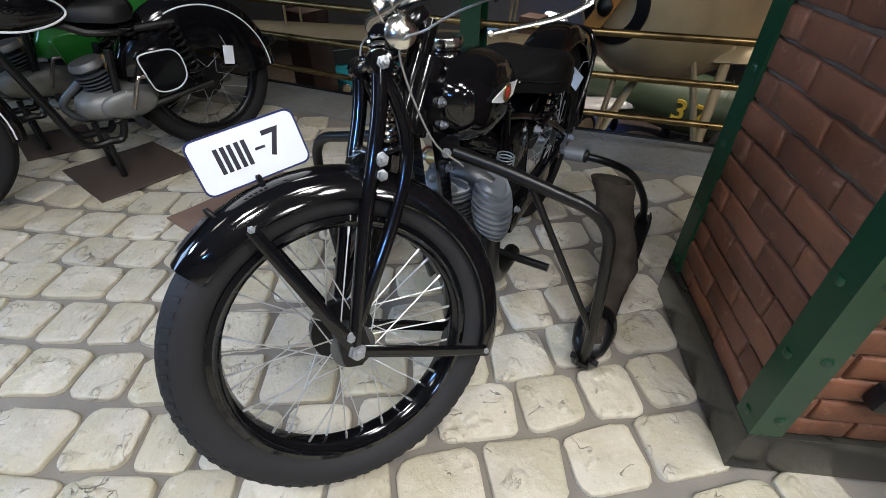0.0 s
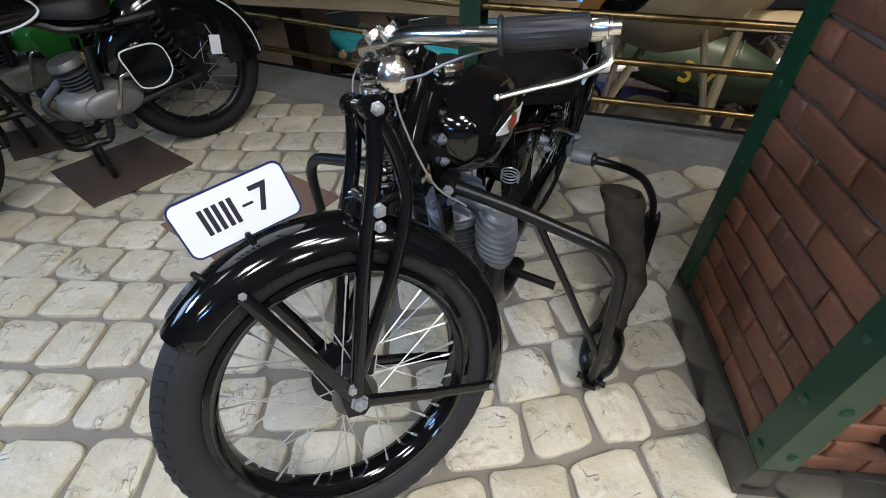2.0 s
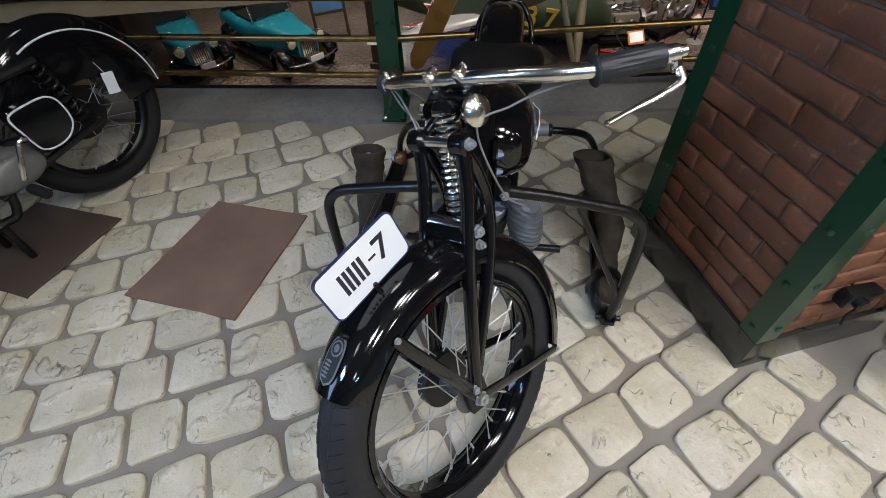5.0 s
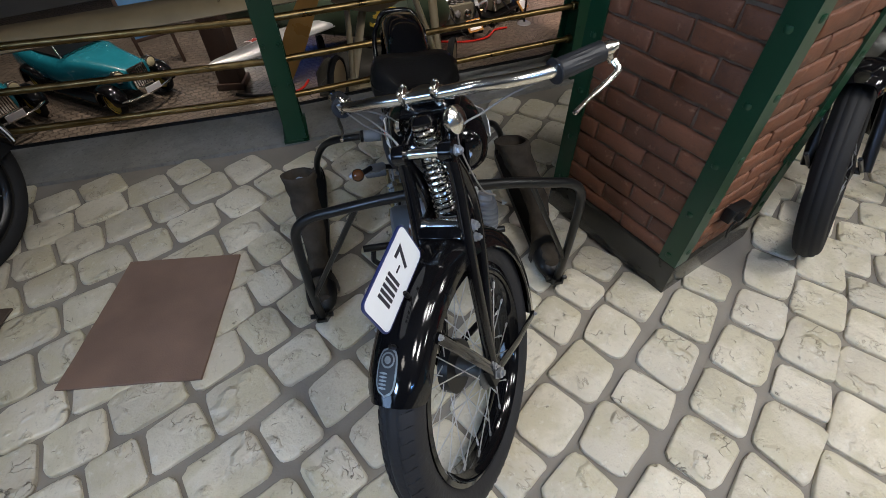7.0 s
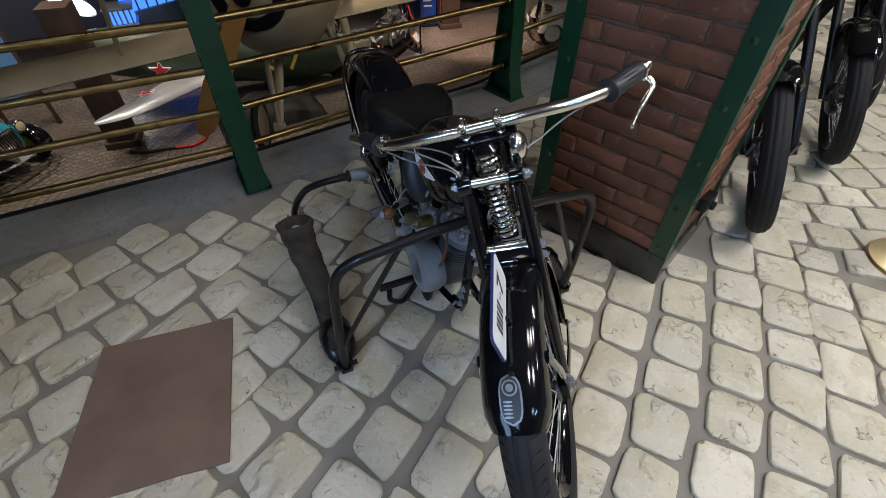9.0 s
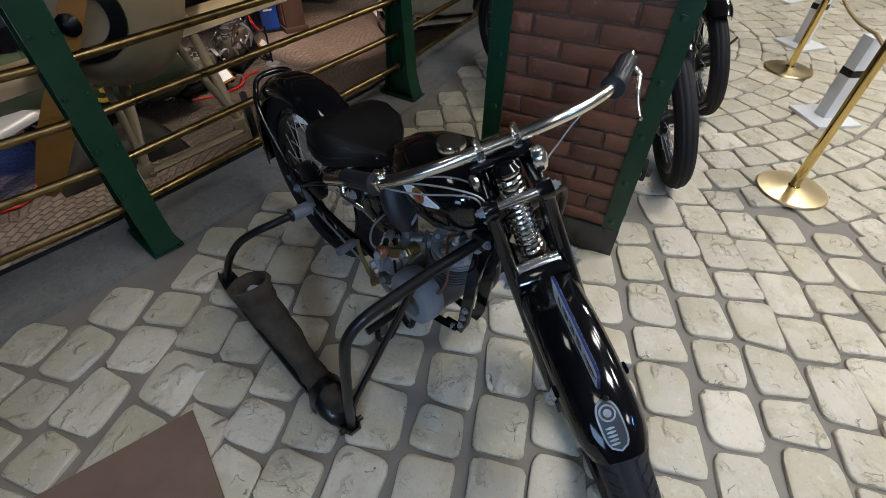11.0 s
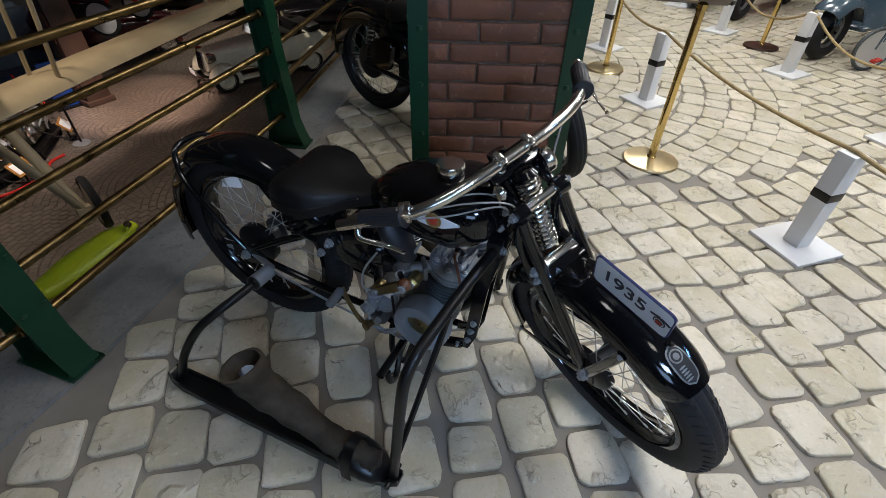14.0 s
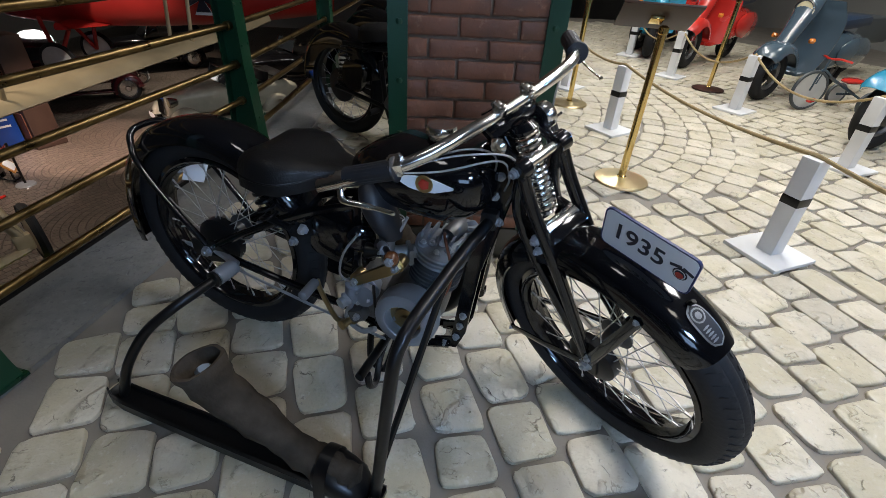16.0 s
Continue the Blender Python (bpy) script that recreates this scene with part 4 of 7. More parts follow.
# saddle with coil springs
rings = []
for x, w, zt, zs in ((0.147, 0.058, 0.623, 0.61), (0.154, 0.1, 0.643, 0.595), (0.175, 0.124, 0.661, 0.585), (0.227, 0.133, 0.669, 0.579), (0.278, 0.126, 0.662, 0.579), (0.315, 0.099, 0.651, 0.583), (0.353, 0.066, 0.643, 0.591), (0.395, 0.044, 0.64, 0.601), (0.428, 0.032, 0.64, 0.608), (0.44, 0.016, 0.635, 0.619)):
    ring = []
    for i in range(13):
        u = -1 + 2 * i / 12
        ring.append((x, w * math.sin(u * math.pi / 2), zs - 0.02 + (zt - zs) * (max(0, 1 - abs(u) ** 3.4)) ** 0.5 - 0.007 * math.exp(-(u * 3) ** 2)))
    for i in range(11, 0, -1):
        u = -1 + 2 * i / 12
        ring.append((x, w * 0.93 * math.sin(u * math.pi / 2), zs + 0.004))
    rings.append(ring)
sd = part("saddle", G().rings(rings), LEATHER, bike, "black leather sprung saddle")
seam = [(x, -w * 0.985, zs + 0.012) for x, w, zs in ((0.161, 0.109, 0.585), (0.189, 0.128, 0.578), (0.236, 0.133, 0.575), (0.278, 0.126, 0.575), (0.315, 0.099, 0.579), (0.353, 0.066, 0.587), (0.404, 0.042, 0.599))]
for s in (1, -1):
    part("seam", G().tube(cr([(x, -y * s, z) for x, y, z in seam], 4), 0.0022, 6), LEATHER, sd)
    part("saddle_stud", G().ball((0.39, s * 0.047, 0.607), 0.004, 6), CHROME, sd)
    part("saddle_spring", G().coil((0.2, s * 0.075, 0.455), (0.185, s * 0.075, 0.585), 0.02, 0.0045, 6, 7, 14), SATIN, bike)
    part("spring_rod", G().tube([(0.26, s * 0.078, 0.45), (0.19, s * 0.076, 0.462)], 0.01, 8), SATIN, bike)

# tank
rings = []
for x, w, zb, zt in ((0.42, 0.02, 0.6, 0.632), (0.432, 0.045, 0.585, 0.655), (0.47, 0.072, 0.57, 0.682), (0.53, 0.096, 0.556, 0.708), (0.6, 0.109, 0.55, 0.722), (0.66, 0.112, 0.551, 0.726), (0.712, 0.104, 0.572, 0.72), (0.742, 0.084, 0.598, 0.704), (0.758, 0.05, 0.624, 0.678)):
    mid, hh = (zb + zt) / 2, (zt - zb) / 2
    rings.append([(x, w * math.copysign(abs(math.cos(a)) ** 0.8, math.cos(a)), mid + hh * math.copysign(abs(math.sin(a)) ** 0.76, math.sin(a))) for a in (2 * math.pi * j / 28 for j in range(28))])
tank = part("tank", G(Matrix.Translation((0, -0.006, 0.006))).rings(rings), BLACK, bike, "gloss black fuel tank", 60)
part("filler_cap", G().lathe([(0.025, -0.045), (0.025, -0.004), (0.031, -0.002), (0.0315, 0.001), (0.0315, 0.012), (0.029, 0.016), (0.012, 0.018), (0, 0.018)], (0.627, -0.024, 0.737), (0, 0, 1), 24), CHROME, tank, "ribbed chrome filler cap")
for s in (1, -1):
    y = lambda x: -0.004 + s * (0.1075 + 0.0085 - max(0, 0.6 - x) * 0.25 - max(0, x - 0.675) * 0.3)
    pts = [(x, y(x), 0.664 + hgt) for x, hgt in ((0.545, 0), (0.575, 0.006), (0.6, 0.014), (0.63, 0.018), (0.655, 0.014), (0.69, 0.003), (0.69, -0.001), (0.655, -0.012), (0.63, -0.015), (0.6, -0.011), (0.575, -0.004))]
    tb = part("tank_badge", G().prism(pts[::s], (0, -0.0012, 0), (0, 0.0012, 0)), WHITE, tank, "white pointed enamel badge")
    part("badge_disc", G().lathe([(0, 0), (0.0185, 0), (0.0175, 0.0016), (0, 0.0018)], (0.632, s * 0.1165 - 0.004, 0.666), (0, s, 0), 20), BRASSOLD, tb)
    part("badge_centre", G().lathe([(0, 0), (0.0125, 0), (0.011, 0.001), (0, 0.0012)], (0.632, s * 0.1183 - 0.004, 0.666), (0, s, 0), 5), REDENAMEL, tb)
part("tool_roll", G().rings([[(0.505 + dx + r * 0.62 * math.cos(a), -0.085 + r * 0.75 * math.sin(a), z) for a in (2 * math.pi * j / 18 for j in range(18))] for z, r, dx in ((0.5, 0.012, 0.045), (0.506, 0.036, 0.04), (0.525, 0.05, 0.03), (0.555, 0.057, 0.015), (0.585, 0.055, 0.002), (0.61, 0.044, -0.008), (0.628, 0.026, -0.012), (0.632, 0.01, -0.012))]), GRIP, bike, "rounded dark rubber bulb")

# engine
eng = part("crankcase", G().rings([[(0.575 + r * 0.95 * math.cos(a) + k, y, 0.285 + r * math.sin(a)) for a in (2 * math.pi * j / 24 for j in range(24))] for y, r, k in ((-0.07, 0.06, 0), (-0.06, 0.078, 0), (0.0, 0.086, 0), (0.05, 0.08, 0), (0.062, 0.06, 0))]), ALU_DARK, bike, "oily cast engine case")
part("gear_case", G().box((0.475, 0.0, 0.265), (0.13, 0.12, 0.12), (0, 8, 0), 0.02), ALU_DARK, bike)
up = Vector((0.2, 0, 0.98)).normalized()
b0 = Vector((0.615, 0, 0.35))
prof = [(0.05, 0)]
z = 0.012
while z < 0.062:
    prof += [(0.046, z), (0.066, z + 0.001), (0.066, z + 0.0045), (0.046, z + 0.0055)]
    z += 0.0115
prof += [(0.05, 0.07), (0.05, 0.075)]
# grey barrel darker than the head: shade under the tank is partly in its colour
part("cylinder", G().lathe(prof, b0, up, 28), BARREL, bike, "dark grey finned cylinder barrel", 30)
_, hu, hv = frame_of(up)
head = part("cylinder_head", G().lathe([(0, 0.074), (0.062, 0.074), (0.064, 0.078), (0.064, 0.082), (0.058, 0.084), (0.058, 0.089), (0.066, 0.09), (0.066, 0.095), (0.058, 0.097), (0.058, 0.102), (0.067, 0.103), (0.067, 0.109), (0.06, 0.113), (0.02, 0.117), (0, 0.117)], b0, up, 30), HEADGREY, bike, "pale blue-grey finned cylinder head", 30)
for i in range(7):
    fx = -0.054 + i * 0.018
    ly = math.sqrt(max(0.0, 0.066 ** 2 - fx ** 2))
    a0, a1 = -0.012, ly
    g = G()
    side = up.cross(Vector((0, 1, 0))).normalized()
    c0, c1 = b0 + up * 0.112 + side * fx + Vector((0, a0, 0)), b0 + up * 0.112 + side * fx + Vector((0, a1, 0))
    g.prism([c0, c1, c1 + up * 0.017, c1.lerp(c0, 0.2) + up * 0.022, c0 + up * 0.022], side * -0.0028, side * 0.0028)
    part("head_fin", g, HEADGREY, head, smooth=0)
for i, (px, py) in enumerate(((-0.04, -0.035), (0.0, -0.052), (0.04, -0.035), (-0.02, -0.022), (0.022, -0.022))):
    side = up.cross(Vector((0, 1, 0))).normalized()
    at = b0 + up * 0.113 + side * px + Vector((0, py, 0))
    part("head_boss", G().lathe([(0, 0), (0.0125, 0), (0.0115, 0.006), (0, 0.0065)], at, up, 14), HEADGREY, head)
    part("head_bolt", bolt(G(), at + up * 0.006, up, 0.006, 0.006), STEEL, head)
part("spark_plug", G().lathe([(0, 0), (0.008, 0), (0.008, 0.008), (0.005, 0.01), (0.006, 0.03), (0.003, 0.034), (0, 0.034)], b0 + up * 0.117 + Vector((0.0, -0.012, 0)), up, 10), WHITE, head)
part("spark_lead", G().tube(cr([b0 + up * 0.15 + Vector((0, -0.012, 0)), (0.66, -0.06, 0.52), (0.69, -0.085, 0.44), (0.67, -0.09, 0.37), (0.63, -0.08, 0.33)], 6), 0.0035, 7), COPPER, bike)
mg = part("flywheel_cover", G().lathe([(0.046, 0.044), (0.048, 0.046), (0.067, 0.045), (0.075, 0.04), (0.078, 0.03), (0.079, 0.0), (0.072, -0.02), (0.05, -0.024), (0.044, 0.018), (0.045, 0.024)], (0.592, -0.088, 0.302), (0, -1, 0), 36, True), GREYPAINT, bike, "grey painted flywheel ring")
part("ignition_plate", G().lathe([(0, 0), (0.05, 0), (0.05, 0.006), (0.03, 0.008), (0.028, 0.016), (0.012, 0.018), (0.012, 0.026), (0, 0.026)], (0.592, -0.1, 0.302), (0, -1, 0), 26), BRASSOLD, mg, "brass ignition plate")
for i in range(4):
    a = i * 1.57 + 0.5
    part("ignition_screw", bolt(G(), (0.592 + 0.036 * math.cos(a), -0.108, 0.302 + 0.036 * math.sin(a)), (0, -1, 0), 0.005, 0.004), STEEL, mg)
cb = part("carburettor", G().lathe([(0, 0), (0.016, 0), (0.02, 0.006), (0.02, 0.03), (0.015, 0.034), (0.015, 0.055), (0.019, 0.057), (0.019, 0.07), (0.012, 0.078), (0.004, 0.08), (0, 0.08)], (0.535, -0.075, 0.425), (-0.12, 0, 1), 18), ALU, bike, "grey cast carburettor")
part("intake", G().tube([(0.54, -0.07, 0.45), (0.585, -0.03, 0.445)], 0.017, 12), ALU, cb)
part("carburettor_flange", G().box((0.572, -0.05, 0.447), (0.012, 0.05, 0.042), (0, 0, 35), 0.004), ALU, cb)
part("air_horn", G().lathe([(0.012, 0), (0.014, 0.03), (0.02, 0.045), (0.02, 0.05), (0.012, 0.046)], (0.525, -0.075, 0.45), (-1, -0.1, -0.1), 16), SATIN, cb)
part("carburettor_screw", bolt(G(), (0.52, -0.092, 0.46), (-0.3, -1, 0), 0.005, 0.008), STEEL, cb)
part("fuel_pipe", G().tube(cr([(0.545, -0.08, 0.5), (0.565, -0.085, 0.525), (0.58, -0.08, 0.56)], 4), 0.0035, 7), STEEL, bike)
pump = part("oil_pump", G().lathe([(0, -0.04), (0.026, -0.04), (0.03, -0.034), (0.03, -0.004), (0.024, 0.0), (0.024, 0.014), (0.03, 0.018), (0.03, 0.026), (0.016, 0.03), (0, 0.03)], (0.468, -0.075, 0.315), (0.1, -1, 0.1), 20), HEADGREY, bike, "round cast pump body")
part("pump_body", G().lathe([(0, -0.03), (0.022, -0.03), (0.025, -0.02), (0.022, 0.03), (0.012, 0.036), (0, 0.036)], (0.442, -0.092, 0.322), (0.15, -0.2, 1), 16), HEADGREY, pump)
part("pump_cap", G().lathe([(0, 0), (0.019, 0), (0.02, 0.01), (0.014, 0.016), (0.014, 0.03), (0, 0.032)], (0.43, -0.1, 0.3), (-0.35, -1, -0.1), 16), STEEL, pump)
for i in range(3):
    part("pump_screw", bolt(G(), (0.468 + 0.02 * math.cos(i * 2.1), -0.106, 0.315 + 0.02 * math.sin(i * 2.1)), (0.1, -1, 0.1), 0.004, 0.006), STEEL, pump)
part("pump_arm", G().prism([(0.45, -0.108, 0.362), (0.462, -0.108, 0.358), (0.572, -0.108, 0.428), (0.58, -0.108, 0.444), (0.566, -0.108, 0.456), (0.552, -0.108, 0.45), (0.452, -0.108, 0.38)], (0, -0.006, 0), (0, 0.006, 0), 0.002), BRASSOLD, bike, "dull brass lever arm")
for x, z in ((0.457, 0.37), (0.566, 0.442)):
    part("arm_nut", bolt(G(), (x, -0.114, z), (0, -1, 0), 0.008, 0.01), STEEL, bike)
    part("arm_boss", G().lathe([(0, 0), (0.017, 0), (0.017, 0.03), (0, 0.03)], (x, -0.105, z), (0, 1, 0), 16), BRASSOLD, bike)
part("oil_pipe", G().tube(cr([(0.445, -0.1, 0.35), (0.42, -0.115, 0.38), (0.43, -0.11, 0.44), (0.46, -0.09, 0.49)], 5), 0.003, 6), CABLE, bike)
part("drain_tap", G().lathe([(0, -0.03), (0.012, -0.03), (0.016, -0.02), (0.016, 0.0), (0.01, 0.006), (0.01, 0.022), (0.013, 0.024), (0.013, 0.034), (0, 0.036)], (0.43, -0.1, 0.226), (-0.3, -1, 0.1), 12), BRASSOLD, bike)
part("linkage_block", G().box((0.45, -0.09, 0.25), (0.045, 0.04, 0.035), (0, -25, 0), 0.008), ALU, bike)
part("linkage_bolt", bolt(G(), (0.455, -0.11, 0.255), (0, -1, 0.1), 0.008, 0.01), STEEL, bike)
part("push_rod", G().tube([(0.5, -0.1, 0.36), (0.505, -0.1, 0.25)], 0.004, 7), SATIN, bike)
part("kick_rubber", G().lathe([(0, 0), (0.011, 0), (0.0125, 0.004)] + [(0.012 + (0.001 if i % 2 else 0), 0.008 + i * 0.006) for i in range(9)] + [(0.0125, 0.062), (0.006, 0.066), (0, 0.066)], (0.352, -0.125, 0.342), (0.12, -1, 0.05), 14), PEDALGREY, bike, "ribbed grey kick pedal rubber")
part("kick_arm", G().tube(cr([(0.352, -0.118, 0.345), (0.362, -0.122, 0.32), (0.38, -0.12, 0.27), (0.4, -0.116, 0.228), (0.425, -0.105, 0.224)], 4), 0.0065, 8), BRASSOLD, bike, "worn brass coloured kick arm")
part("oil_box", G().box((0.36, 0, 0.43), (0.12, 0.13, 0.13), (0, 12, 0), 0.03), BLACK, bike, "gloss black box under the saddle")
part("dynamo", G().lathe([(0, -0.05), (0.03, -0.05), (0.034, -0.044), (0.034, 0.05), (0.026, 0.056), (0, 0.056)], (0.43, -0.03, 0.455), (0.5, -0.75, 0.2), 20), BLACK, bike)
part("pump_pipe", G().tube(cr([(0.43, -0.09, 0.28), (0.42, -0.1, 0.23), (0.46, -0.1, 0.2), (0.5, -0.1, 0.22)], 5), 0.008, 8), STEEL, bike)
part("kick_starter", G().tube(cr([(0.53, -0.09, 0.2), (0.52, -0.115, 0.14), (0.53, -0.16, 0.1), (0.535, -0.2, 0.13), (0.53, -0.2, 0.17)], 5), 0.009, 8), SATIN, bike)
part("brake_rod", G().tube([(0.05, -0.1, 0.285), (0.3, -0.1, 0.235), (0.53, -0.1, 0.195)], 0.004, 6), STEEL, bike)
part("frame_foot", G().tube(cr([(0.46, -0.05, 0.17), (0.46, -0.06, 0.06), (0.5, -0.06, 0.03), (0.53, -0.06, 0.12), (0.54, -0.05, 0.17)], 5), 0.01, 8), SATIN, bike)
# left side: ribbed silencer box, pipe, chain case, foot bar
s0, s1 = Vector((0.648, 0.104, 0.472)), Vector((0.664, 0.116, 0.338))


def silencer_ring(t, grow):
    """Outline of the cast box at t of its height; the fins droop towards the front."""
    c = s0.lerp(s1, t)
    f = (max(0.0, 1 - abs(2 * t - 0.9) ** 2.6 * 0.72)) ** 0.5
    return [c + Vector((0.057 * f * math.cos(q), 0.045 * f * math.sin(q), 0)) * grow + Vector((0, 0, 0.009 * math.cos(q) ** 2 - 0.012 * math.sin(q))) for q in (2 * math.pi * j / 24 for j in range(24))]


sil = part("silencer_box", G().rings([silencer_ring(t, 0.86) for t in (0.0, 0.04, 0.12, 0.25, 0.4, 0.55, 0.7, 0.85, 0.95, 1.0)]), HEADGREY, bike, "pale grey cast silencer box with ribs")
for i in range(9):
    t = 0.1 + 0.1 * i
    part("rib", G().rings([silencer_ring(t - 0.026, 0.84), silencer_ring(t - 0.015, 1.0), silencer_ring(t + 0.015, 1.0), silencer_ring(t + 0.026, 0.84)]), HEADGREY, sil, smooth=25)
part("silencer_bolt", bolt(G(), (0.655, 0.165, 0.425), (0.2, 1, 0.1), 0.006, 0.008), STEEL, sil)
part("exhaust_pipe", G().tube(cr([(0.664, 0.116, 0.345), (0.66, 0.115, 0.25), (0.6, 0.11, 0.17), (0.45, 0.1, 0.14)], 5), 0.024, 12), SATIN, bike)
part("exhaust_stub", G().tube(cr([(0.64, 0.02, 0.47), (0.65, 0.06, 0.475), (0.65, 0.1, 0.46)], 4), 0.022, 12), ALU_DARK, bike)
part("chain_case", G().box((0.3, 0.075, 0.25), (0.32, 0.035, 0.07), (0, 6, 0), 0.012), BLACK, bike)
part("foot_bar", G().tube([(0.525, -0.23, 0.185), (0.525, 0.23, 0.185)], 0.0115, 10), SATIN, bike)
part("wire_coil", G().coil((0.48, 0.064, 0.432), (0.48, 0.066, 0.458), 0.022, 0.0018, 3, 6, 18), STEEL, bike)

# shift lever with a brown ball knob
sl = part("shift_lever", G().tube(cr([(0.5, -0.07, 0.47), (0.52, -0.11, 0.485), (0.56, -0.155, 0.522), (0.592, -0.19, 0.53)], 5), 0.007, 10), SATIN, bike, "black gear shift lever")
part("knob", G().ball((0.6, -0.2, 0.532), 0.0165, 16), KNOBWOOD, sl, "shiny brown ball knob")
part("knob_nut", bolt(G(), (0.602, -0.215, 0.534), (0.1, -1, 0.1), 0.008, 0.005), STEEL, sl)
part("lever_sleeve", G().tube([(0.545, -0.135, 0.51), (0.57, -0.168, 0.524)], 0.011, 12), STEEL, sl)

# the ski frames, skis and boots on both sides
for s in (1, -1):
    part("ski_strut", G().tube(cr([(0.757, s * 0.04, 0.585), (0.733, s * 0.15, 0.557), (0.71, s * 0.26, 0.522), (0.698, s * 0.325, 0.5), (0.69, s * 0.362, 0.465), (0.684, s * 0.378, 0.4), (0.664, s * 0.389, 0.18), (0.648, s * 0.39, 0.03)], 6), 0.0128, 12), SATIN, bike, "bent black steel tube")
    part("ski_brace", G().tube([(0.722, s * 0.21, 0.538), (0.668, s * 0.382, 0.17)], 0.0075, 8), SATIN, bike)
    part("strut_clamp", G().box((0.752, s * 0.05, 0.583), (0.035, 0.03, 0.04), (0, 0, 0), 0.006), SATIN, bike)
    part("clamp_bolt", bolt(G(), (0.77, s * 0.055, 0.583), (1, s * 0.3, 0), 0.008, 0.009), STEEL, bike)
    pg = part("footpeg", G().lathe([(0.02, 0), (0.021, 0.004)] + [(0.0205 + (0.0015 if i % 2 else 0), 0.008 + i * 0.005) for i in range(10)] + [(0.0205, 0.06), (0.012, 0.062)], (0.092, s * 0.12, 0.309), (-0.06, s, 0), 18), GREYPAINT, bike, "grey ribbed rubber footpeg")
    part("peg_shaft", G().tube([(0.0, s * 0.085, 0.312), (0.09, s * 0.11, 0.309), (0.09, s * 0.122, 0.309)], 0.01, 8), STEEL, bike)
    part("ski_rear_strut", G().tube(cr([(0.09, s * 0.17, 0.309), (0.08, s * 0.235, 0.303), (0.045, s * 0.3, 0.275), (-0.005, s * 0.345, 0.22), (-0.05, s * 0.385, 0.13), (-0.088, s * 0.402, 0.025)], 6), 0.0125, 12), SATIN, bike)
    part("strut_collar", G().lathe([(0.013, 0), (0.022, 0), (0.022, 0.008), (0.013, 0.012)], (0.088, s * 0.183, 0.309), (-0.1, s, 0), 14), SATIN, bike)
    rings = []
    for x, z, w in ((-0.118, 0.03, 0.018), (-0.104, 0.016, 0.026), (-0.065, 0.008, 0.03), (0.2, 0.008, 0.033), (0.5, 0.008, 0.033), (0.59, 0.01, 0.03), (0.635, 0.018, 0.025), (0.668, 0.034, 0.016)):
        y = s * (0.402 - 0.016 * (x + 0.1))
        rings.append([(x, y - w, z - 0.006), (x, y + w, z - 0.006), (x, y + w, z + 0.02), (x, y + w * 0.75, z + 0.022), (x, y + w * 0.7, z + 0.008), (x, y - w * 0.7, z + 0.008), (x, y - w * 0.75, z + 0.022), (x, y - w, z + 0.02)])
    sk = part("ski", G().rings(rings), SATIN, bike, "short black ski with raised edges", 30)
    part("ski_pivot", G().tube([(0.646, s * 0.355, 0.036), (0.646, s * 0.425, 0.036)], 0.008, 8), SATIN, sk)
    top = (0.252, s * 0.413, 0.302) if s < 0 else (0.285, s * 0.305, 0.355)
    pts = cr([top, (0.285 if s < 0 else 0.325, s * (0.408 if s < 0 else 0.35), 0.232 if s < 0 else 0.25), (0.37, s * 0.396, 0.15), (0.455, s * 0.39, 0.082), (0.52, s * 0.388, 0.062), (0.58, s * 0.388, 0.05), (0.612, s * 0.388, 0.045)], 5)
    n = len(pts)
    rad = []
    for i in range(n):
        f = i / (n - 1)
        rad.append(0.058 - 0.018 * math.sin(min(1, f / 0.55) * math.pi / 2) + (0.006 * math.sin((f - 0.5) / 0.35 * math.pi) if 0.5 < f < 0.85 else 0) - 0.026 * max(0, (f - 0.88) / 0.12) ** 2)
    g = G()
    P = [Vector(q) for q in pts]
    rings, inner = [], []
    for i, q in enumerate(P):
        d = (P[min(i + 1, n - 1)] - P[max(i - 1, 0)]).normalized()
        d = (d + Vector((0.15, 0, -1.0)) * max(0, 1 - i / 4.0) * 1.2).normalized()
        side = Vector((0, 1, 0))
        upv = d.cross(side).normalized()
        wob = [1 + 0.13 * noise.noise(Vector((i * 0.35, j * 0.6, s * 3.1))) + 0.05 * math.sin(i * 2.1 + 0.6 * math.sin(j * 0.9)) for j in range(20)]
        rings.append([q + (side * math.cos(a) * (0.98 if i < 12 else 0.86) + upv * math.sin(a) * 0.88) * rad[i] * wob[j] for j, a in enumerate(2 * math.pi * k / 20 for k in range(20))])
    inn = [[P[i] + (v - P[i]) * 0.86 for v in rings[i]] for i in range(6, -1, -1)]
    g.rings(inn + rings)
    bt = part("boot", g, BOOT, bike, "worn dark brown boot strapped on the ski")
    part("boot_lining", G().ball(P[3] + Vector((0.0, 0, 0.012)), (0.026, 0.022, 0.02), 10), LINING, bt, "pale blue cloth stuffing")
    rings = []
    for x, w, z0, z1 in ((0.5, 0.03, 0.02, 0.06), (0.512, 0.047, 0.014, 0.1), (0.54, 0.051, 0.012, 0.094), (0.575, 0.05, 0.012, 0.08), (0.605, 0.043, 0.014, 0.066), (0.625, 0.028, 0.018, 0.05), (0.632, 0.012, 0.024, 0.04)):
        rings.append([(x, s * 0.388 + w * math.copysign(abs(math.cos(a)) ** 0.75, math.cos(a)), (z0 + z1) / 2 + (z1 - z0) / 2 * math.copysign(abs(math.sin(a)) ** 0.8, math.sin(a))) for a in (2 * math.pi * j / 18 for j in range(18))])
    part("toe_cap", G().rings(rings), SATIN, bt, "black rubber toe cap")
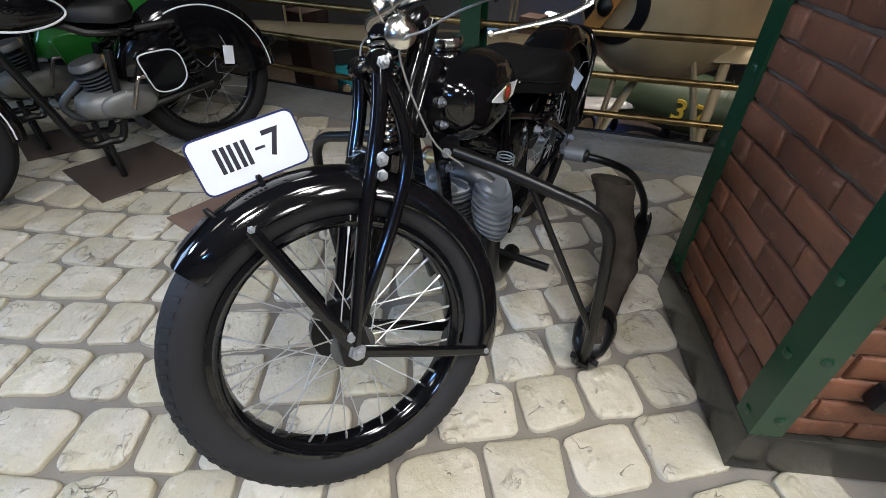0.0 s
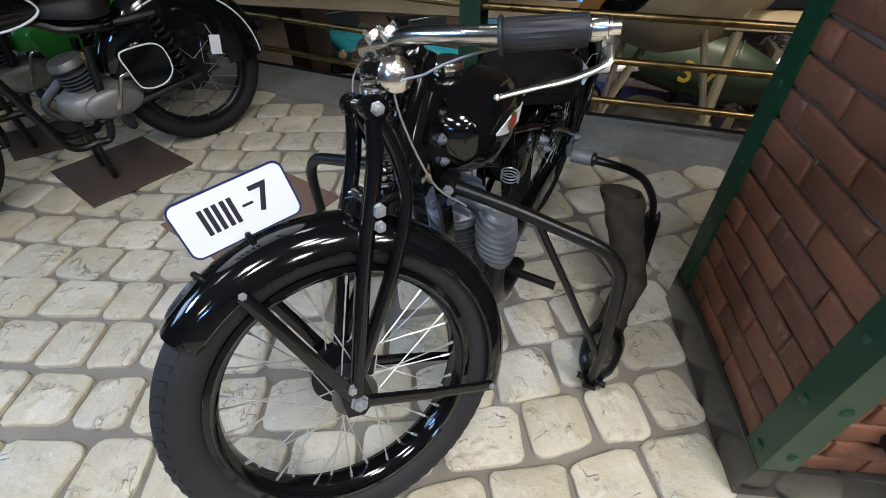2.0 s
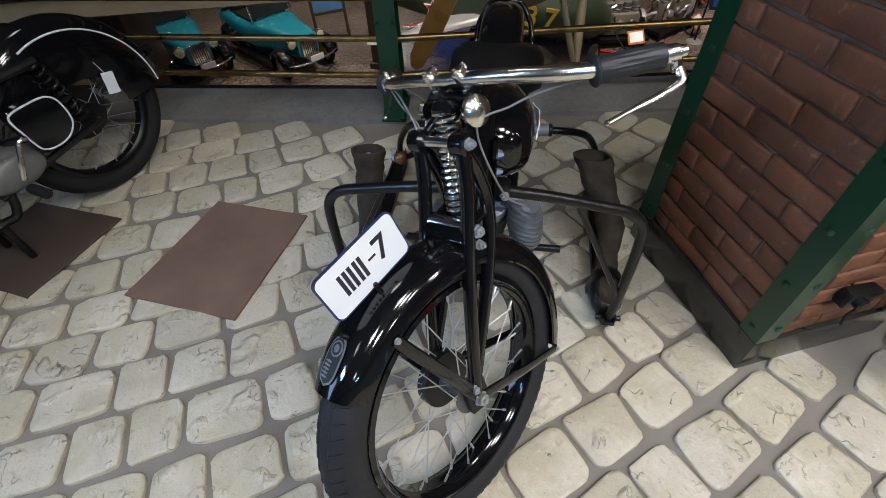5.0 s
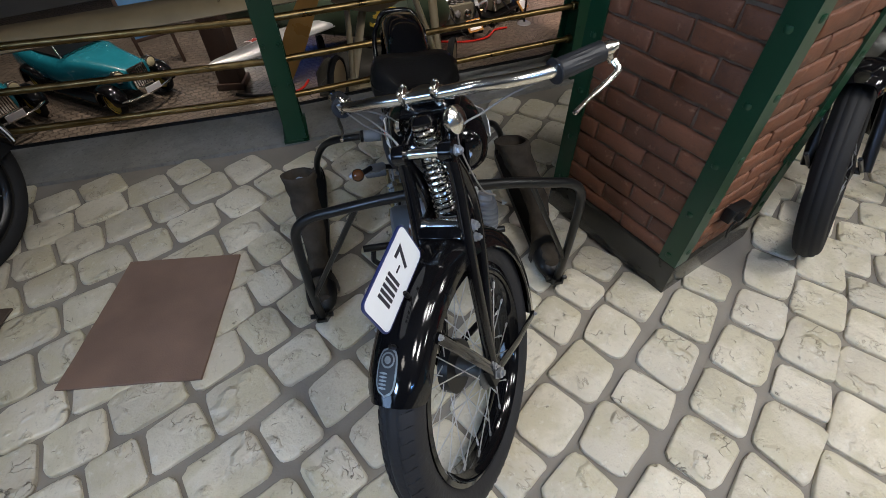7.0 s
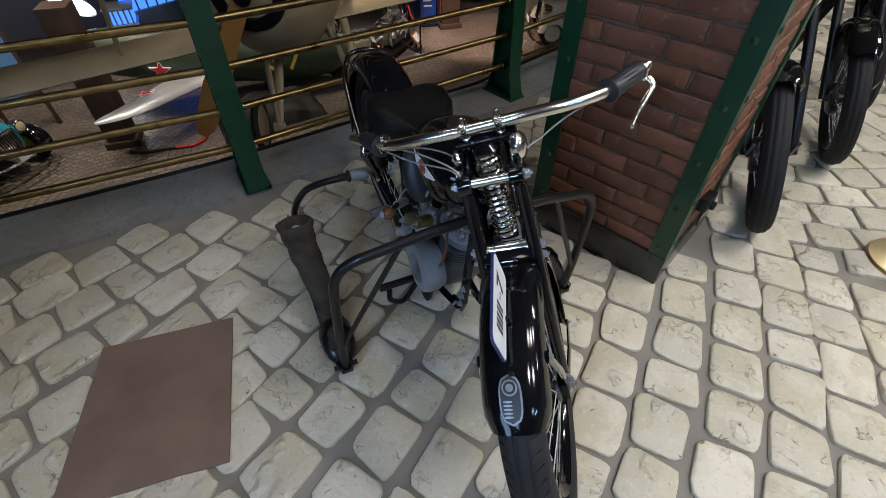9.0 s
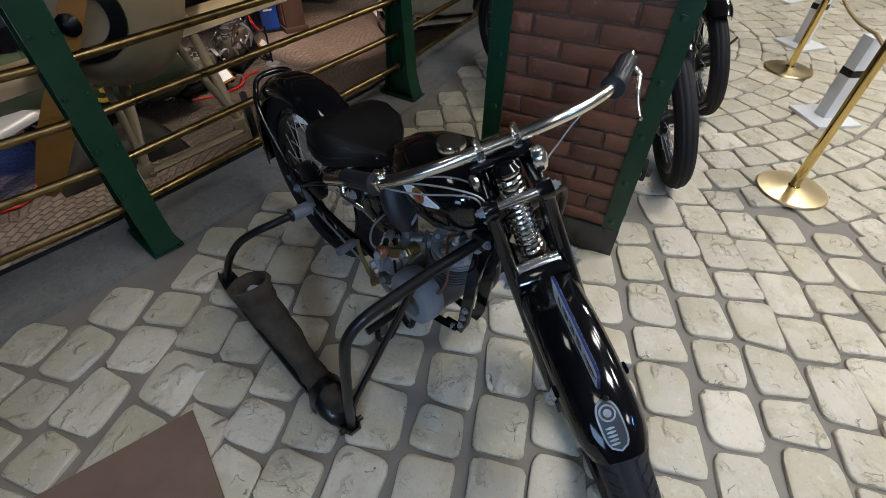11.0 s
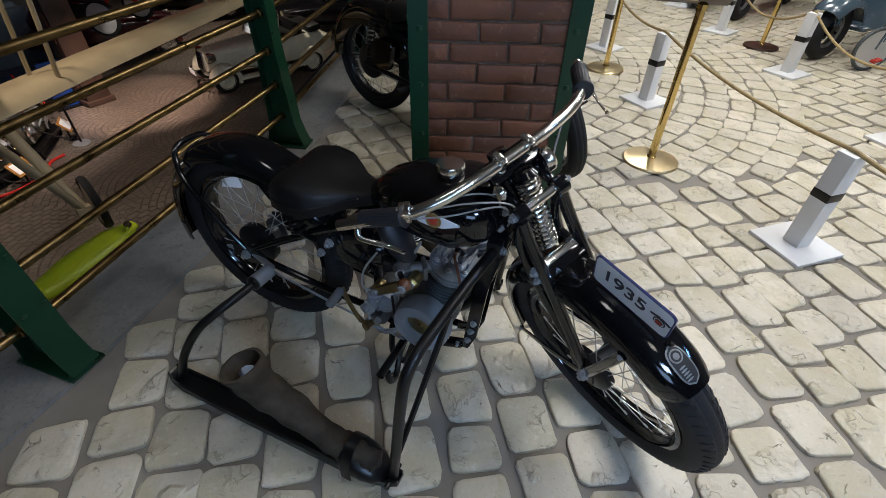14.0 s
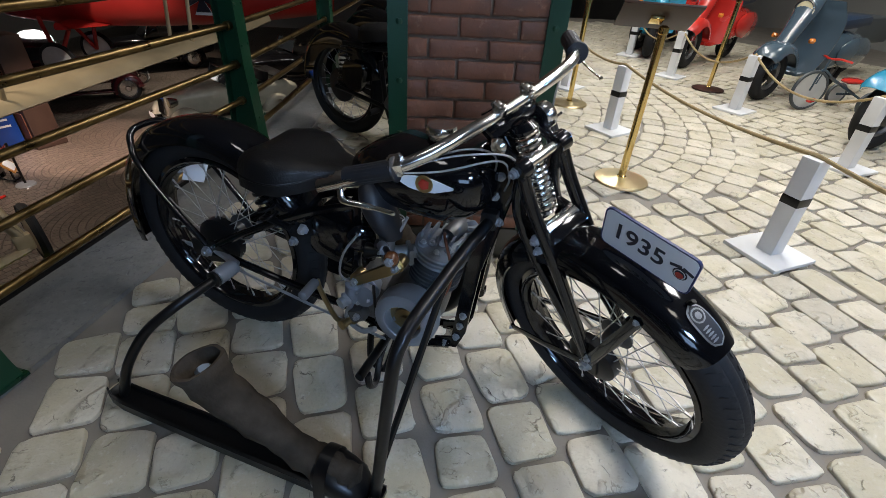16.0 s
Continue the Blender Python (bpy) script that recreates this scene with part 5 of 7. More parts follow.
    for x, r in ((0.535, 0.06),):
        g = G()
        rows = []
        for i in range(15):
            a = math.pi * i / 14
            rows.append([(x + dx, s * 0.388 + r * 0.9 * math.cos(a), 0.016 + (r * 1.75) * math.sin(a) ** 0.8) for dx in (-0.014, 0.014)])
        g.strip(rows)
        g.strip([[(p[0], p[1] + (s * 0.388 - p[1]) * 0.05, p[2] - 0.003) for p in r_] for r_ in rows])
        part("strap", g, SATIN, sk, "black rubber toe strap")

# ---- other motorcycles on the gallery ----
def old_bike(label, m, paint, stripe=None, tank_m=None, alu=True, steer=0.0, lamp=True, spokes=28, nose=20, sh=0.0, group="display motorcycles"):
    """A plainer old motorcycle: rear axle over the origin, front along +x."""
    o = thing("motorcycle", label, "motorcycle", m, group)
    rc, fc, r = Vector((0, 0, 0.305)), Vector((1.27, 0, 0.305)), 0.306
    ca = Vector((0.95, 0, 0.8))
    ka = Vector((-0.44, 0, 0.9))
    st = Matrix.Translation((sh, 0, 0)) @ Matrix.Translation(ca) @ Matrix.Rotation(radians(steer), 4, ka) @ Matrix.Translation(-ca)
    mid = Matrix.Translation((sh * 0.62, 0, -sh * 0.12)) @ Matrix.Translation((0.5, 0, 0.27)) @ Matrix.Scale(1 + sh * 0.65, 4) @ Matrix.Translation((-0.5, 0, -0.27))
    fx = lambda x: x + sh * max(0, (x - 0.34) / 0.59)
    wheel(o, "rear_wheel", rc, Matrix(), r, 0.04, spokes, SATIN, 0.04, 0.1, tyre_m=RUBBER)
    wheel(o, "front_wheel", fc, st, r, 0.04, spokes, SATIN, 0.04, 0.07, tyre_m=RUBBER)
    part("rear_mudguard", fender(G(), rc, 0.345, 15, 180, 0.08, 0.2 if sh else 0.13, 30, k=16), paint, o, "deep gloss mudguard")
    part("front_mudguard", fender(G(st), fc, 0.34, nose, 190, 0.062, 0.05, 30), paint, o)
    if stripe:
        for c, mm, a0, a1, hw in ((rc, Matrix(), 70, 178, 0.0645 if sh else 0.0685), (fc, st, nose + 3, 188, 0.0605)):
            for s in (1, -1):
                pts = [c + Vector((math.cos(radians(a)), 0, math.sin(radians(a)))) * 0.302 + Vector((0, s * hw, 0)) for a in np.linspace(a0, a1, 26)]
                part("stripe", G(mm).tube(pts, 0.0032, 6), stripe, o, "thin painted pinstripe")
    for s in (1, -1):
        part("fork_leg", G(st).tube([(1.27, s * 0.075, 0.305), (1.1, s * 0.075, 0.62), (0.97, s * 0.07, 0.86)], 0.018, 10), SATIN, o)
        part("mudguard_stay", G(st).tube([(1.27, s * 0.07, 0.305), (1.5, s * 0.06, 0.5)], 0.006, 7), SATIN, o)
        part("shock_absorber", G().coil((0.05, s * 0.1, 0.33), (0.1, s * 0.1, 0.56), 0.02, 0.005, 9, 6, 12), SATIN, o)
        part("chain_stay", G().tube(cr([(0.0, s * 0.09, 0.305), (0.2, s * 0.085, 0.28), (0.42, s * 0.07, 0.24)], 4), 0.014, 8), SATIN, o)
        part("frame_tube", G().tube(cr([(0.08, s * 0.085, 0.56), (0.34, s * 0.07, 0.56), (fx(0.52), s * 0.05, 0.6), (fx(0.93), 0, 0.74)], 4), 0.015, 8), SATIN, o)
        part("down_tube", G().tube(cr([(fx(0.93), s * 0.01, 0.68), (fx(0.78), s * 0.05, 0.35), (fx(0.7), s * 0.07, 0.19), (fx(0.55), s * 0.07, 0.17), (0.4, s * 0.07, 0.2), (0.34, s * 0.07, 0.5)], 5), 0.015, 8), SATIN, o)
        part("footrest", G().lathe([(0, 0), (0.016, 0), (0.018, 0.01), (0.018, 0.08), (0, 0.085)], (0.34, s * 0.1, 0.235), (0, s, 0), 12), RUBBER, o)
        poly = [(0.052, 0.39), (0.058, 0.355), (0.09, 0.325), (0.135, 0.317), (0.17, 0.325), (0.185, 0.345), (0.197, 0.4), (0.204, 0.44), (0.19, 0.458), (0.13, 0.462), (0.085, 0.458), (0.06, 0.435)]
        bx = part("tool_box", G().prism([(0.19 + (x - 0.13) * 1.16, s * 0.115, 0.4 + (z - 0.39) * 1.16) for x, z in poly][::-s], (0, -0.025, 0), (0, 0.012, 0), 0.006), paint, o)
        if stripe:
            part("box_outline", G().tube(cr([(0.19 + (x - 0.13) * 1.08, s * 0.1275, 0.4 + (z - 0.39) * 1.08) for x, z in poly + poly[:1]], 3)[:-1], 0.0032, 6, True), stripe, bx, "white painted outline")
        part("stand_leg", G().tube(cr([(0.47 if sh else 0.45, s * 0.062, 0.21), (0.47 if sh else 0.45, s * 0.066, 0.1), (0.47 if sh else 0.448, s * 0.07, 0.014)], 4), 0.012, 8), SATIN, o)
        if s < 0 and not steer:
            part("exhaust", G(mid).tube(cr([(0.62, s * 0.08, 0.36), (0.72, s * 0.11, 0.26), (0.62, s * 0.12, 0.17), (0.3, s * 0.13, 0.2), (-0.1, s * 0.13, 0.22)], 5), [0.018] * 12 + [0.03] * 9, 12), ALU_DARK, o)
    part("stand_bar", G().tube([(0.47 if sh else 0.45, -0.066, 0.1), (0.47 if sh else 0.45, 0.066, 0.1)], 0.007, 8), SATIN, o)
    rings = []
    for x, w, zb, zt in ((0.5, 0.03, 0.66, 0.7), (0.52, 0.07, 0.635, 0.74), (0.62, 0.12, 0.615, 0.79), (0.75, 0.14, 0.61, 0.815), (0.85, 0.13, 0.63, 0.815), (0.92, 0.08, 0.67, 0.79), (0.94, 0.03, 0.7, 0.75)):
        rings.append([(x, w * math.copysign(abs(math.cos(a)) ** 0.7, math.cos(a)), (zb + zt) / 2 + (zt - zb) / 2 * math.copysign(abs(math.sin(a)) ** 0.8, math.sin(a))) for a in (2 * math.pi * j / 24 for j in range(24))])
    tk = part("tank", G(mid).rings(rings), tank_m or paint, o, smooth=60)
    if stripe:
        for s in (1, -1):
            part("tank_line", G(mid).tube(cr([(0.9, s * 0.118, 0.66), (0.76, s * 0.139, 0.635), (0.64, s * 0.124, 0.645), (0.58, s * 0.105, 0.68), (0.64, s * 0.122, 0.74), (0.8, s * 0.138, 0.755)], 5), 0.0045, 6), stripe, tk)
    rings = []
    for x, w, zt, zs in ((0.2, 0.06, 0.645, 0.62), (0.23, 0.125, 0.675, 0.6), (0.3, 0.145, 0.68, 0.595), (0.38, 0.11, 0.67, 0.605), (0.46, 0.06, 0.66, 0.62), (0.52, 0.03, 0.65, 0.63)):
        ring = [(x, w * math.sin((-1 + 2 * i / 10) * math.pi / 2), zs + (zt - zs) * max(0, 1 - abs(-1 + 2 * i / 10) ** 2.6) ** 0.55) for i in range(11)]
        rings.append(ring + [(x, w * 0.92 * math.sin((-1 + 2 * i / 10) * math.pi / 2), zs + 0.003) for i in range(9, 0, -1)])
    part("saddle", G().rings(rings), LEATHER, o, "worn leather sprung saddle")
    for s in (1, -1):
        part("saddle_spring", G().coil((0.25, s * 0.08, 0.53), (0.25, s * 0.08, 0.61), 0.022, 0.005, 5, 6, 12), SATIN, o)
    al = ALU_DARK
    rings = []
    for x, hw, zb, zt in ((0.335, 0.03, 0.27, 0.285), (0.345, 0.065, 0.25, 0.3), (0.38, 0.09, 0.222, 0.325), (0.45, 0.105, 0.2, 0.342), (0.54, 0.11, 0.192, 0.345), (0.62, 0.1, 0.2, 0.338), (0.67, 0.075, 0.222, 0.315), (0.69, 0.04, 0.245, 0.285)):
        rings.append([(x, hw * math.copysign(abs(math.cos(a)) ** 0.6, math.cos(a)), (zb + zt) / 2 + (zt - zb) / 2 * math.sin(a)) for a in (2 * math.pi * j / 20 for j in range(20))])
    en = part("crankcase", G(mid).rings(rings), CASEALU if alu else ALU_DARK, o, "stained cast engine case")
    part("case_cover", G(mid).rings([[(0.49 + 0.125 * k * math.cos(a), 0.1 + y, 0.268 + 0.066 * k * math.sin(a)) for a in (2 * math.pi * j / 32 for j in range(32))] for k, y in ((1, 0), (0.99, 0.006), (0.95, 0.014), (0.85, 0.021), (0.6, 0.027), (0.25, 0.029))]), CASEALU if alu else ALU_DARK, en)
    for x, z in ((0.39, 0.27), (0.59, 0.27), (0.49, 0.325), (0.5, 0.205)):
        part("case_screw", bolt(G(mid), (x, 0.112, z), (0, 1, 0), 0.006, 0.004), STEEL, en)
    prof = [(0.05, 0)]
    z = 0.01
    while z < 0.085:
        prof += [(0.047, z), (0.075, z + 0.001), (0.075, z + 0.006), (0.047, z + 0.007)]
        z += 0.016
    prof += [(0.05, 0.1), (0, 0.1)]
    part("cylinder", G(mid).lathe(prof, (0.55, 0, 0.335), (0.2, 0, 0.97), 24), BARREL, o, "finned cylinder", 30)
    part("cylinder_head", G(mid).lathe([(0.07, 0.098), (0.078, 0.105), (0.078, 0.114), (0.066, 0.134), (0.03, 0.142), (0, 0.143)], (0.55, 0, 0.335), (0.2, 0, 0.97), 24), ALU, o, "domed grey cylinder head")
    part("carburettor", G(mid).lathe([(0, 0), (0.022, 0), (0.025, 0.04), (0.018, 0.05), (0.018, 0.085), (0, 0.09)], (0.5, 0.03, 0.4), (0, 0, 1), 14), BRASSOLD, o)
    part("kick_starter", G().tube(cr([(0.35, 0.135, 0.29), (0.325, 0.145, 0.345), (0.298, 0.15, 0.4), (0.27, 0.152, 0.402)], 4), [0.009] * 5 + [0.007] * 8, 8), CHROME, o)
    hbp = [(0.72, -0.34, 0.97), (0.8, -0.28, 0.985), (0.9, -0.16, 0.96), (0.94, -0.05, 0.94), (0.94, 0.05, 0.94), (0.9, 0.16, 0.96), (0.8, 0.28, 0.985), (0.72, 0.34, 0.97)]
    hb_ = part("handlebar", G(st).tube(cr(hbp, 5), 0.012, 10), CHROME, o)
    for s in (1, -1):
        part("grip", G(st).tube([(0.79, s * 0.287, 0.985), (0.715, s * 0.344, 0.969)], 0.018, 12), RUBBER, hb_)
    if lamp:
        hl = part("headlamp", G(st).lathe([(0, -0.11), (0.05, -0.1), (0.08, -0.05), (0.09, 0.0), (0.09, 0.012), (0.082, 0.014)], (1.09, 0, 0.84), (1, 0, -0.08), 24), paint, o)
        part("lamp_glass", G(st).lathe([(0.084, 0.008), (0.06, 0.022), (0.02, 0.03), (0, 0.031)], (1.09, 0, 0.84), (1, 0, -0.08), 24), CREAMGLASS, hl, "cream headlamp glass")
        part("lamp_rim", G(st).lathe([(0.083, 0.01), (0.092, 0.006), (0.094, 0.014), (0.084, 0.018)], (1.09, 0, 0.84), (1, 0, -0.08), 24, True), CHROME, hl)
    part("tail_lamp", G().lathe([(0, 0), (0.022, 0), (0.022, 0.03), (0.015, 0.036), (0, 0.037)], (-0.34, 0, 0.4), (-1, 0, 0.1), 14), SATIN, o)
    return o


CREAMGLASS = mat("cream_lamp_glass", (0.62, 0.56, 0.36), 0.15, var=0.08, bump=0.1, bscale=60)


def bike_pose(x, y, deg):
    return pose(x, y, 0, 0, 0, deg)


left_bike = old_bike("black motorcycle with white pinstripes and grey engine on a stand", bike_pose(-1.165, 2.31, -127), BLACK, WHITE, sh=-0.24)
tag_m = bike_pose(-1.165, 2.31, -127)
tg = thing("paper_tag", "white paper tag hung on the rear wheel spokes", "tag", tag_m @ pose(-0.1, 0.098, 0.34, 4, 0, 0))
part("sheet", G().box((0, 0, 0.06), (0.045, 0.001, 0.075), (3, -12, 0)), PAPER, tg, smooth=0)
part("string", G().tube([(0, 0, 0.095), (0.01, -0.01, 0.14)], 0.001, 5), PAPER, tg)
old_bike("green motorcycle standing behind a black one", bike_pose(-1.69, 2.51, -127), GREENTANK, None, GREENTANK, sh=-0.24)
old_bike("black motorcycle with white pinstripes, front wheel near the mats", bike_pose(-2.3, 2.78, -127), BLACK, WHITE, sh=-0.24)
nb = old_bike("black motorcycle with gold pinstripes beside the brick column", bike_pose(2.112, 1.765, -127), BLACK, BRASSOLD, steer=-40, nose=78)
old_bike("black motorcycle with a cream headlamp in the row", bike_pose(2.88, 1.653, -127), BLACK, None, steer=-40, nose=58)
old_bike("dark motorcycle further down the row", bike_pose(3.575, 1.665, -127), BLACK, None, steer=-40, nose=58)
tg2 = thing("paper_tag", "small white paper tag hanging over the rear wheel", "tag", BIKE @ pose(-0.16, 0.048, 0.462, 0, 0, 60))
part("sheet", G().box((0, 0, 0), (0.06, 0.001, 0.058), (0, 24, 0)), PAPER, tg2, smooth=0)
part("string", G().tube([(0, 0, 0.012), (0.0, 0.03, 0.05), (0.004, 0.06, 0.052)], 0.001, 5), PAPER, tg2)

# ---- stanchions, rope barriers ----
def stanchion(at, base_m, board):
    o = thing("stanchion", "polished brass stanchion with a round foot", "stanchion", pose(*at, 0), "brass stanchions")
    part("foot", G().lathe([(0, 0), (0.145, 0), (0.147, 0.005), (0.142, 0.012), (0.06, 0.017), (0.03, 0.024), (0, 0.024)], (0, 0, 0.001), (0, 0, 1), 40), base_m, o)
    hgt = 0.78 if board else 0.95
    part("pole", G().lathe([(0.024, 0.02), (0.024, 0.03), (0.0195, 0.034), (0.0195, hgt - 0.03), (0.024, hgt - 0.026), (0.024, hgt), (0.012, hgt + 0.008), (0, hgt + 0.008)], (0, 0, 0), (0, 0, 1), 20), BRASS, o)
    if board:
        mm = pose(0.0, 0.05, hgt + 0.045, 28, 0, board)
        bd = part("board", G(mm).box((0, 0, 0), (0.34, 0.25, 0.012), (0, 0, 0), 0.002), BROWNPANEL, o, "brown sloping information board")
        part("notice", G(mm).box((0, 0, 0.0075), (0.3, 0.21, 0.002)), PAPER, bd, "printed sheet", 0)
        for i in range(9):
            part("text_line", G(mm).box((0, 0.075 - i * 0.019, 0.0089), (0.25 - 0.03 * (i % 3), 0.006, 0.0006)), INK, bd, smooth=0)
        part("bracket", G(mm).box((0, 0, -0.016), (0.06, 0.06, 0.018), (0, 0, 0), 0.003), BRASS, o)
    return o


BRASSFOOT = mat("polished_brass_foot", (0.82, 0.66, 0.38), 0.32, 1.0, var=0.08, bump=0.03, rvar=0.06)
stanchion((1.472, 0.182), BRASSFOOT, 75)
stanchion((2.965, 0.072), BRASSFOOT, 85)
stanchion((3.65, -1.497), BROWNPANEL, 80)


def rope_post(at, ang):
    o = thing("barrier_post", "white wooden barrier post with black band on a square foot", "barrier post", pose(*at, 0.0, 0, 0, ang), "rope barrier posts")
    part("foot", G().box((0, 0, 0.009), (0.25, 0.25, 0.016), (0, 0, 0), 0.002), WOODWHITE, o)
    part("post", G().box((0, 0, 0.228), (0.072, 0.072, 0.425), (0, 0, 0), 0.003), WOODWHITE, o)
    part("band", G().box((0, 0, 0.262), (0.0745, 0.0745, 0.036), (0, 0, 0), 0.001), SATIN, o, "black tape band")
    return o


LINE1 = [(-0.75, -0.62), (0.758, -0.212), (2.32, -0.05), (3.51, -0.047), (4.72, -0.05)]
LINE2 = [(0.45, -1.6), (1.75, -1.37), (2.95, -1.352), (4.137, -1.34), (5.24, -1.32)]
for line in (LINE1, LINE2):
    for i, q in enumerate(line):
        rope_post(q, 8 + 11 * i)
    g = G()
    pts = []
    for a, b in zip(line, line[1:]):
        for k in range(14):
            f = k / 14
            sag = (0.05 if line is LINE1 else 0.16) * 4 * f * (1 - f)
            pts.append((a[0] + (b[0] - a[0]) * f, a[1] + (b[1] - a[1]) * f, 0.449 - sag))
    solo("rope", G().tube(pts + [(*line[-1], 0.449)], 0.0085, 8), ROPE, "tan twisted rope slung between white posts", "rope", group="barrier ropes")

# ---- scooters and tricycle behind the rope ----
def scooter(label, m, paint, seat_m, lamp_m):
    o = thing("scooter", label, "scooter", m, "scooters")
    for nm, x in (("front_wheel", 1.2), ("rear_wheel", 0)):
        wheel(o, nm, Vector((x, 0, 0.235)), Matrix(), 0.235, 0.055, 12, ALU, 0.05, 0.09, tyre_m=RUBBER)
    part("front_mudguard", fender(G(), Vector((1.2, 0, 0.24)), 0.3, 38, 168, 0.13, 0.09, 24), paint, o)
    rows = []
    for i in range(9):
        f = i / 8
        x = 1.0 - 0.12 * f - 0.04 * math.sin(f * 3.14)
        w = 0.2 + 0.05 * math.sin(min(1, f * 2) * 1.57) - 0.3 * max(0, f - 0.72)
        rows.append([(x - 0.12 - 0.05 * abs(u) ** 2, w * u, 0.26 + 0.62 * f) for u in np.linspace(-1, 1, 9)])
    back = [[(x - 0.012, y, z) for x, y, z in r] for r in rows]
    part("leg_shield", G().rings([r + b[::-1] for r, b in zip(rows, back)]), paint, o)
    part("floor_board", G().box((0.72, 0, 0.25), (0.5, 0.3, 0.03), (0, 0, 0), 0.01), paint, o)
    rings = []
    for x, w, zb, zt in ((0.52, 0.1, 0.24, 0.5), (0.46, 0.16, 0.22, 0.58), (0.25, 0.2, 0.24, 0.62), (0.0, 0.2, 0.28, 0.6), (-0.22, 0.14, 0.32, 0.5), (-0.32, 0.05, 0.38, 0.44)):
        rings.append([(x, w * math.copysign(abs(math.cos(a)) ** 0.7, math.cos(a)), (zb + zt) / 2 + (zt - zb) / 2 * math.sin(a)) for a in (2 * math.pi * j / 20 for j in range(20))])
    part("body", G().rings(rings), paint, o)
    part("seat", G().box((0.12, 0, 0.68), (0.58, 0.25, 0.1), (0, 3, 0), 0.04), seat_m, o, "padded seat")
    part("steering_column", G().tube([(1.2, 0, 0.21), (0.99, 0, 0.62), (0.88, 0, 0.92)], 0.03, 10), paint, o)
    part("handlebar", G().tube(cr([(0.8, -0.33, 0.98), (0.87, -0.16, 0.97), (0.88, 0, 0.95), (0.87, 0.16, 0.97), (0.8, 0.33, 0.98)], 5), 0.014, 10), CHROME, o)
    part("headlamp_shell", G().lathe([(0, -0.13), (0.06, -0.1), (0.085, -0.03), (0.085, 0.02), (0.078, 0.024)], (1.02, 0, 0.8), (1, 0, -0.1), 20), paint, o)
    part("lamp_glass", G().lathe([(0.08, 0.02), (0.05, 0.034), (0, 0.04)], (1.02, 0, 0.8), (1, 0, -0.1), 20), CREAMGLASS, o)
    part("lamp_rim", G().lathe([(0.078, 0.018), (0.088, 0.012), (0.09, 0.024), (0.08, 0.03)], (1.02, 0, 0.8), (1, 0, -0.1), 20, True), CHROME, o)
    part("fork_cover", G().rings([[(x + a * math.cos(t), b * math.sin(t), z) for t in (2 * math.pi * j / 16 for j in range(16))] for x, z, a, b in ((1.16, 0.5, 0.1, 0.07), (1.08, 0.62, 0.09, 0.08), (0.98, 0.8, 0.1, 0.1), (0.9, 0.94, 0.08, 0.1), (0.88, 0.99, 0.04, 0.06))]), paint, o)
    for s in (1, -1):
        part("side_panel", G().ball((0.12, s * 0.19, 0.42), (0.32, 0.06, 0.15), 16), paint, o)
    for s in (1, -1):
        part("indicator", G().ball((1.02, s * 0.17, 0.56), (0.035, 0.03, 0.028), 8), lamp_m, o, "orange indicator")
        part("grip", G().tube([(0.85, s * 0.22, 0.975), (0.79, s * 0.35, 0.982)], 0.019, 10), RUBBER, o)
    return o


SC_GREY = mat("blue_grey_enamel", (0.055, 0.085, 0.11), 0.22, var=0.08, coat=0.5, bump=0.02)
SC_RED = mat("red_scooter_enamel", (0.5, 0.025, 0.018), 0.25, var=0.08, coat=0.5, bump=0.02)
SC_BLUE = mat("sky_blue_enamel", (0.03, 0.27, 0.42), 0.25, var=0.08, coat=0.5, bump=0.02)
SC_DGREY = mat("dark_grey_tray", (0.06, 0.07, 0.075), 0.5, var=0.15, bump=0.1)
ORANGE = mat("orange_lens", (0.7, 0.2, 0.02), 0.2, bump=0)
DKBLUE = mat("dark_blue_vinyl", (0.015, 0.03, 0.06), 0.4, bump=0.1)


def aim(fx, fy, rx, ry):
    """A pose with the rear wheel at (rx, ry), looking to the front wheel's side."""
    return pose(rx, ry, 0, 0, 0, math.degrees(math.atan2(fy - ry, fx - rx)))


scooter("blue-grey motor scooter with round headlamp behind the rope", aim(3.3, -1.72, 3.86, -2.8) @ Matrix.Scale(0.93, 4), SC_GREY, DKBLUE, ORANGE)
scooter("red motor scooter parked behind the rope barrier", aim(4.62, -1.7, 5.4, -2.62), SC_RED, DKBLUE, ORANGE)
scooter("bright red motor scooter further along the row", aim(5.75, -1.62, 6.55, -2.5), SC_RED, DKBLUE, ORANGE)
scooter("sky blue motor scooter at the end of the row", aim(2.12, -1.81, 2.45, -2.96), SC_BLUE, SC_RED, ORANGE)
scooter("blue motor scooter behind the red ones", aim(5.15, -1.5, 6.2, -2.1), SC_BLUE, DKBLUE, ORANGE)
tray = thing("cargo_trailer", "dark grey cargo tray beside a scooter", "trailer", aim(4.1, -2.7, 4.7, -3.8))
part("tray", G().box((0.3, -0.1, 0.5), (0.9, 0.5, 0.26), (0, 0, 0), 0.03), SC_DGREY, tray)
for s in (0, 1):
    wheel(tray, "wheel", Vector((0.0 + 0.5 * s, -0.1, 0.2)), Matrix(), 0.2, 0.045, 10, ALU, 0.05, 0.0, tyre_m=RUBBER)

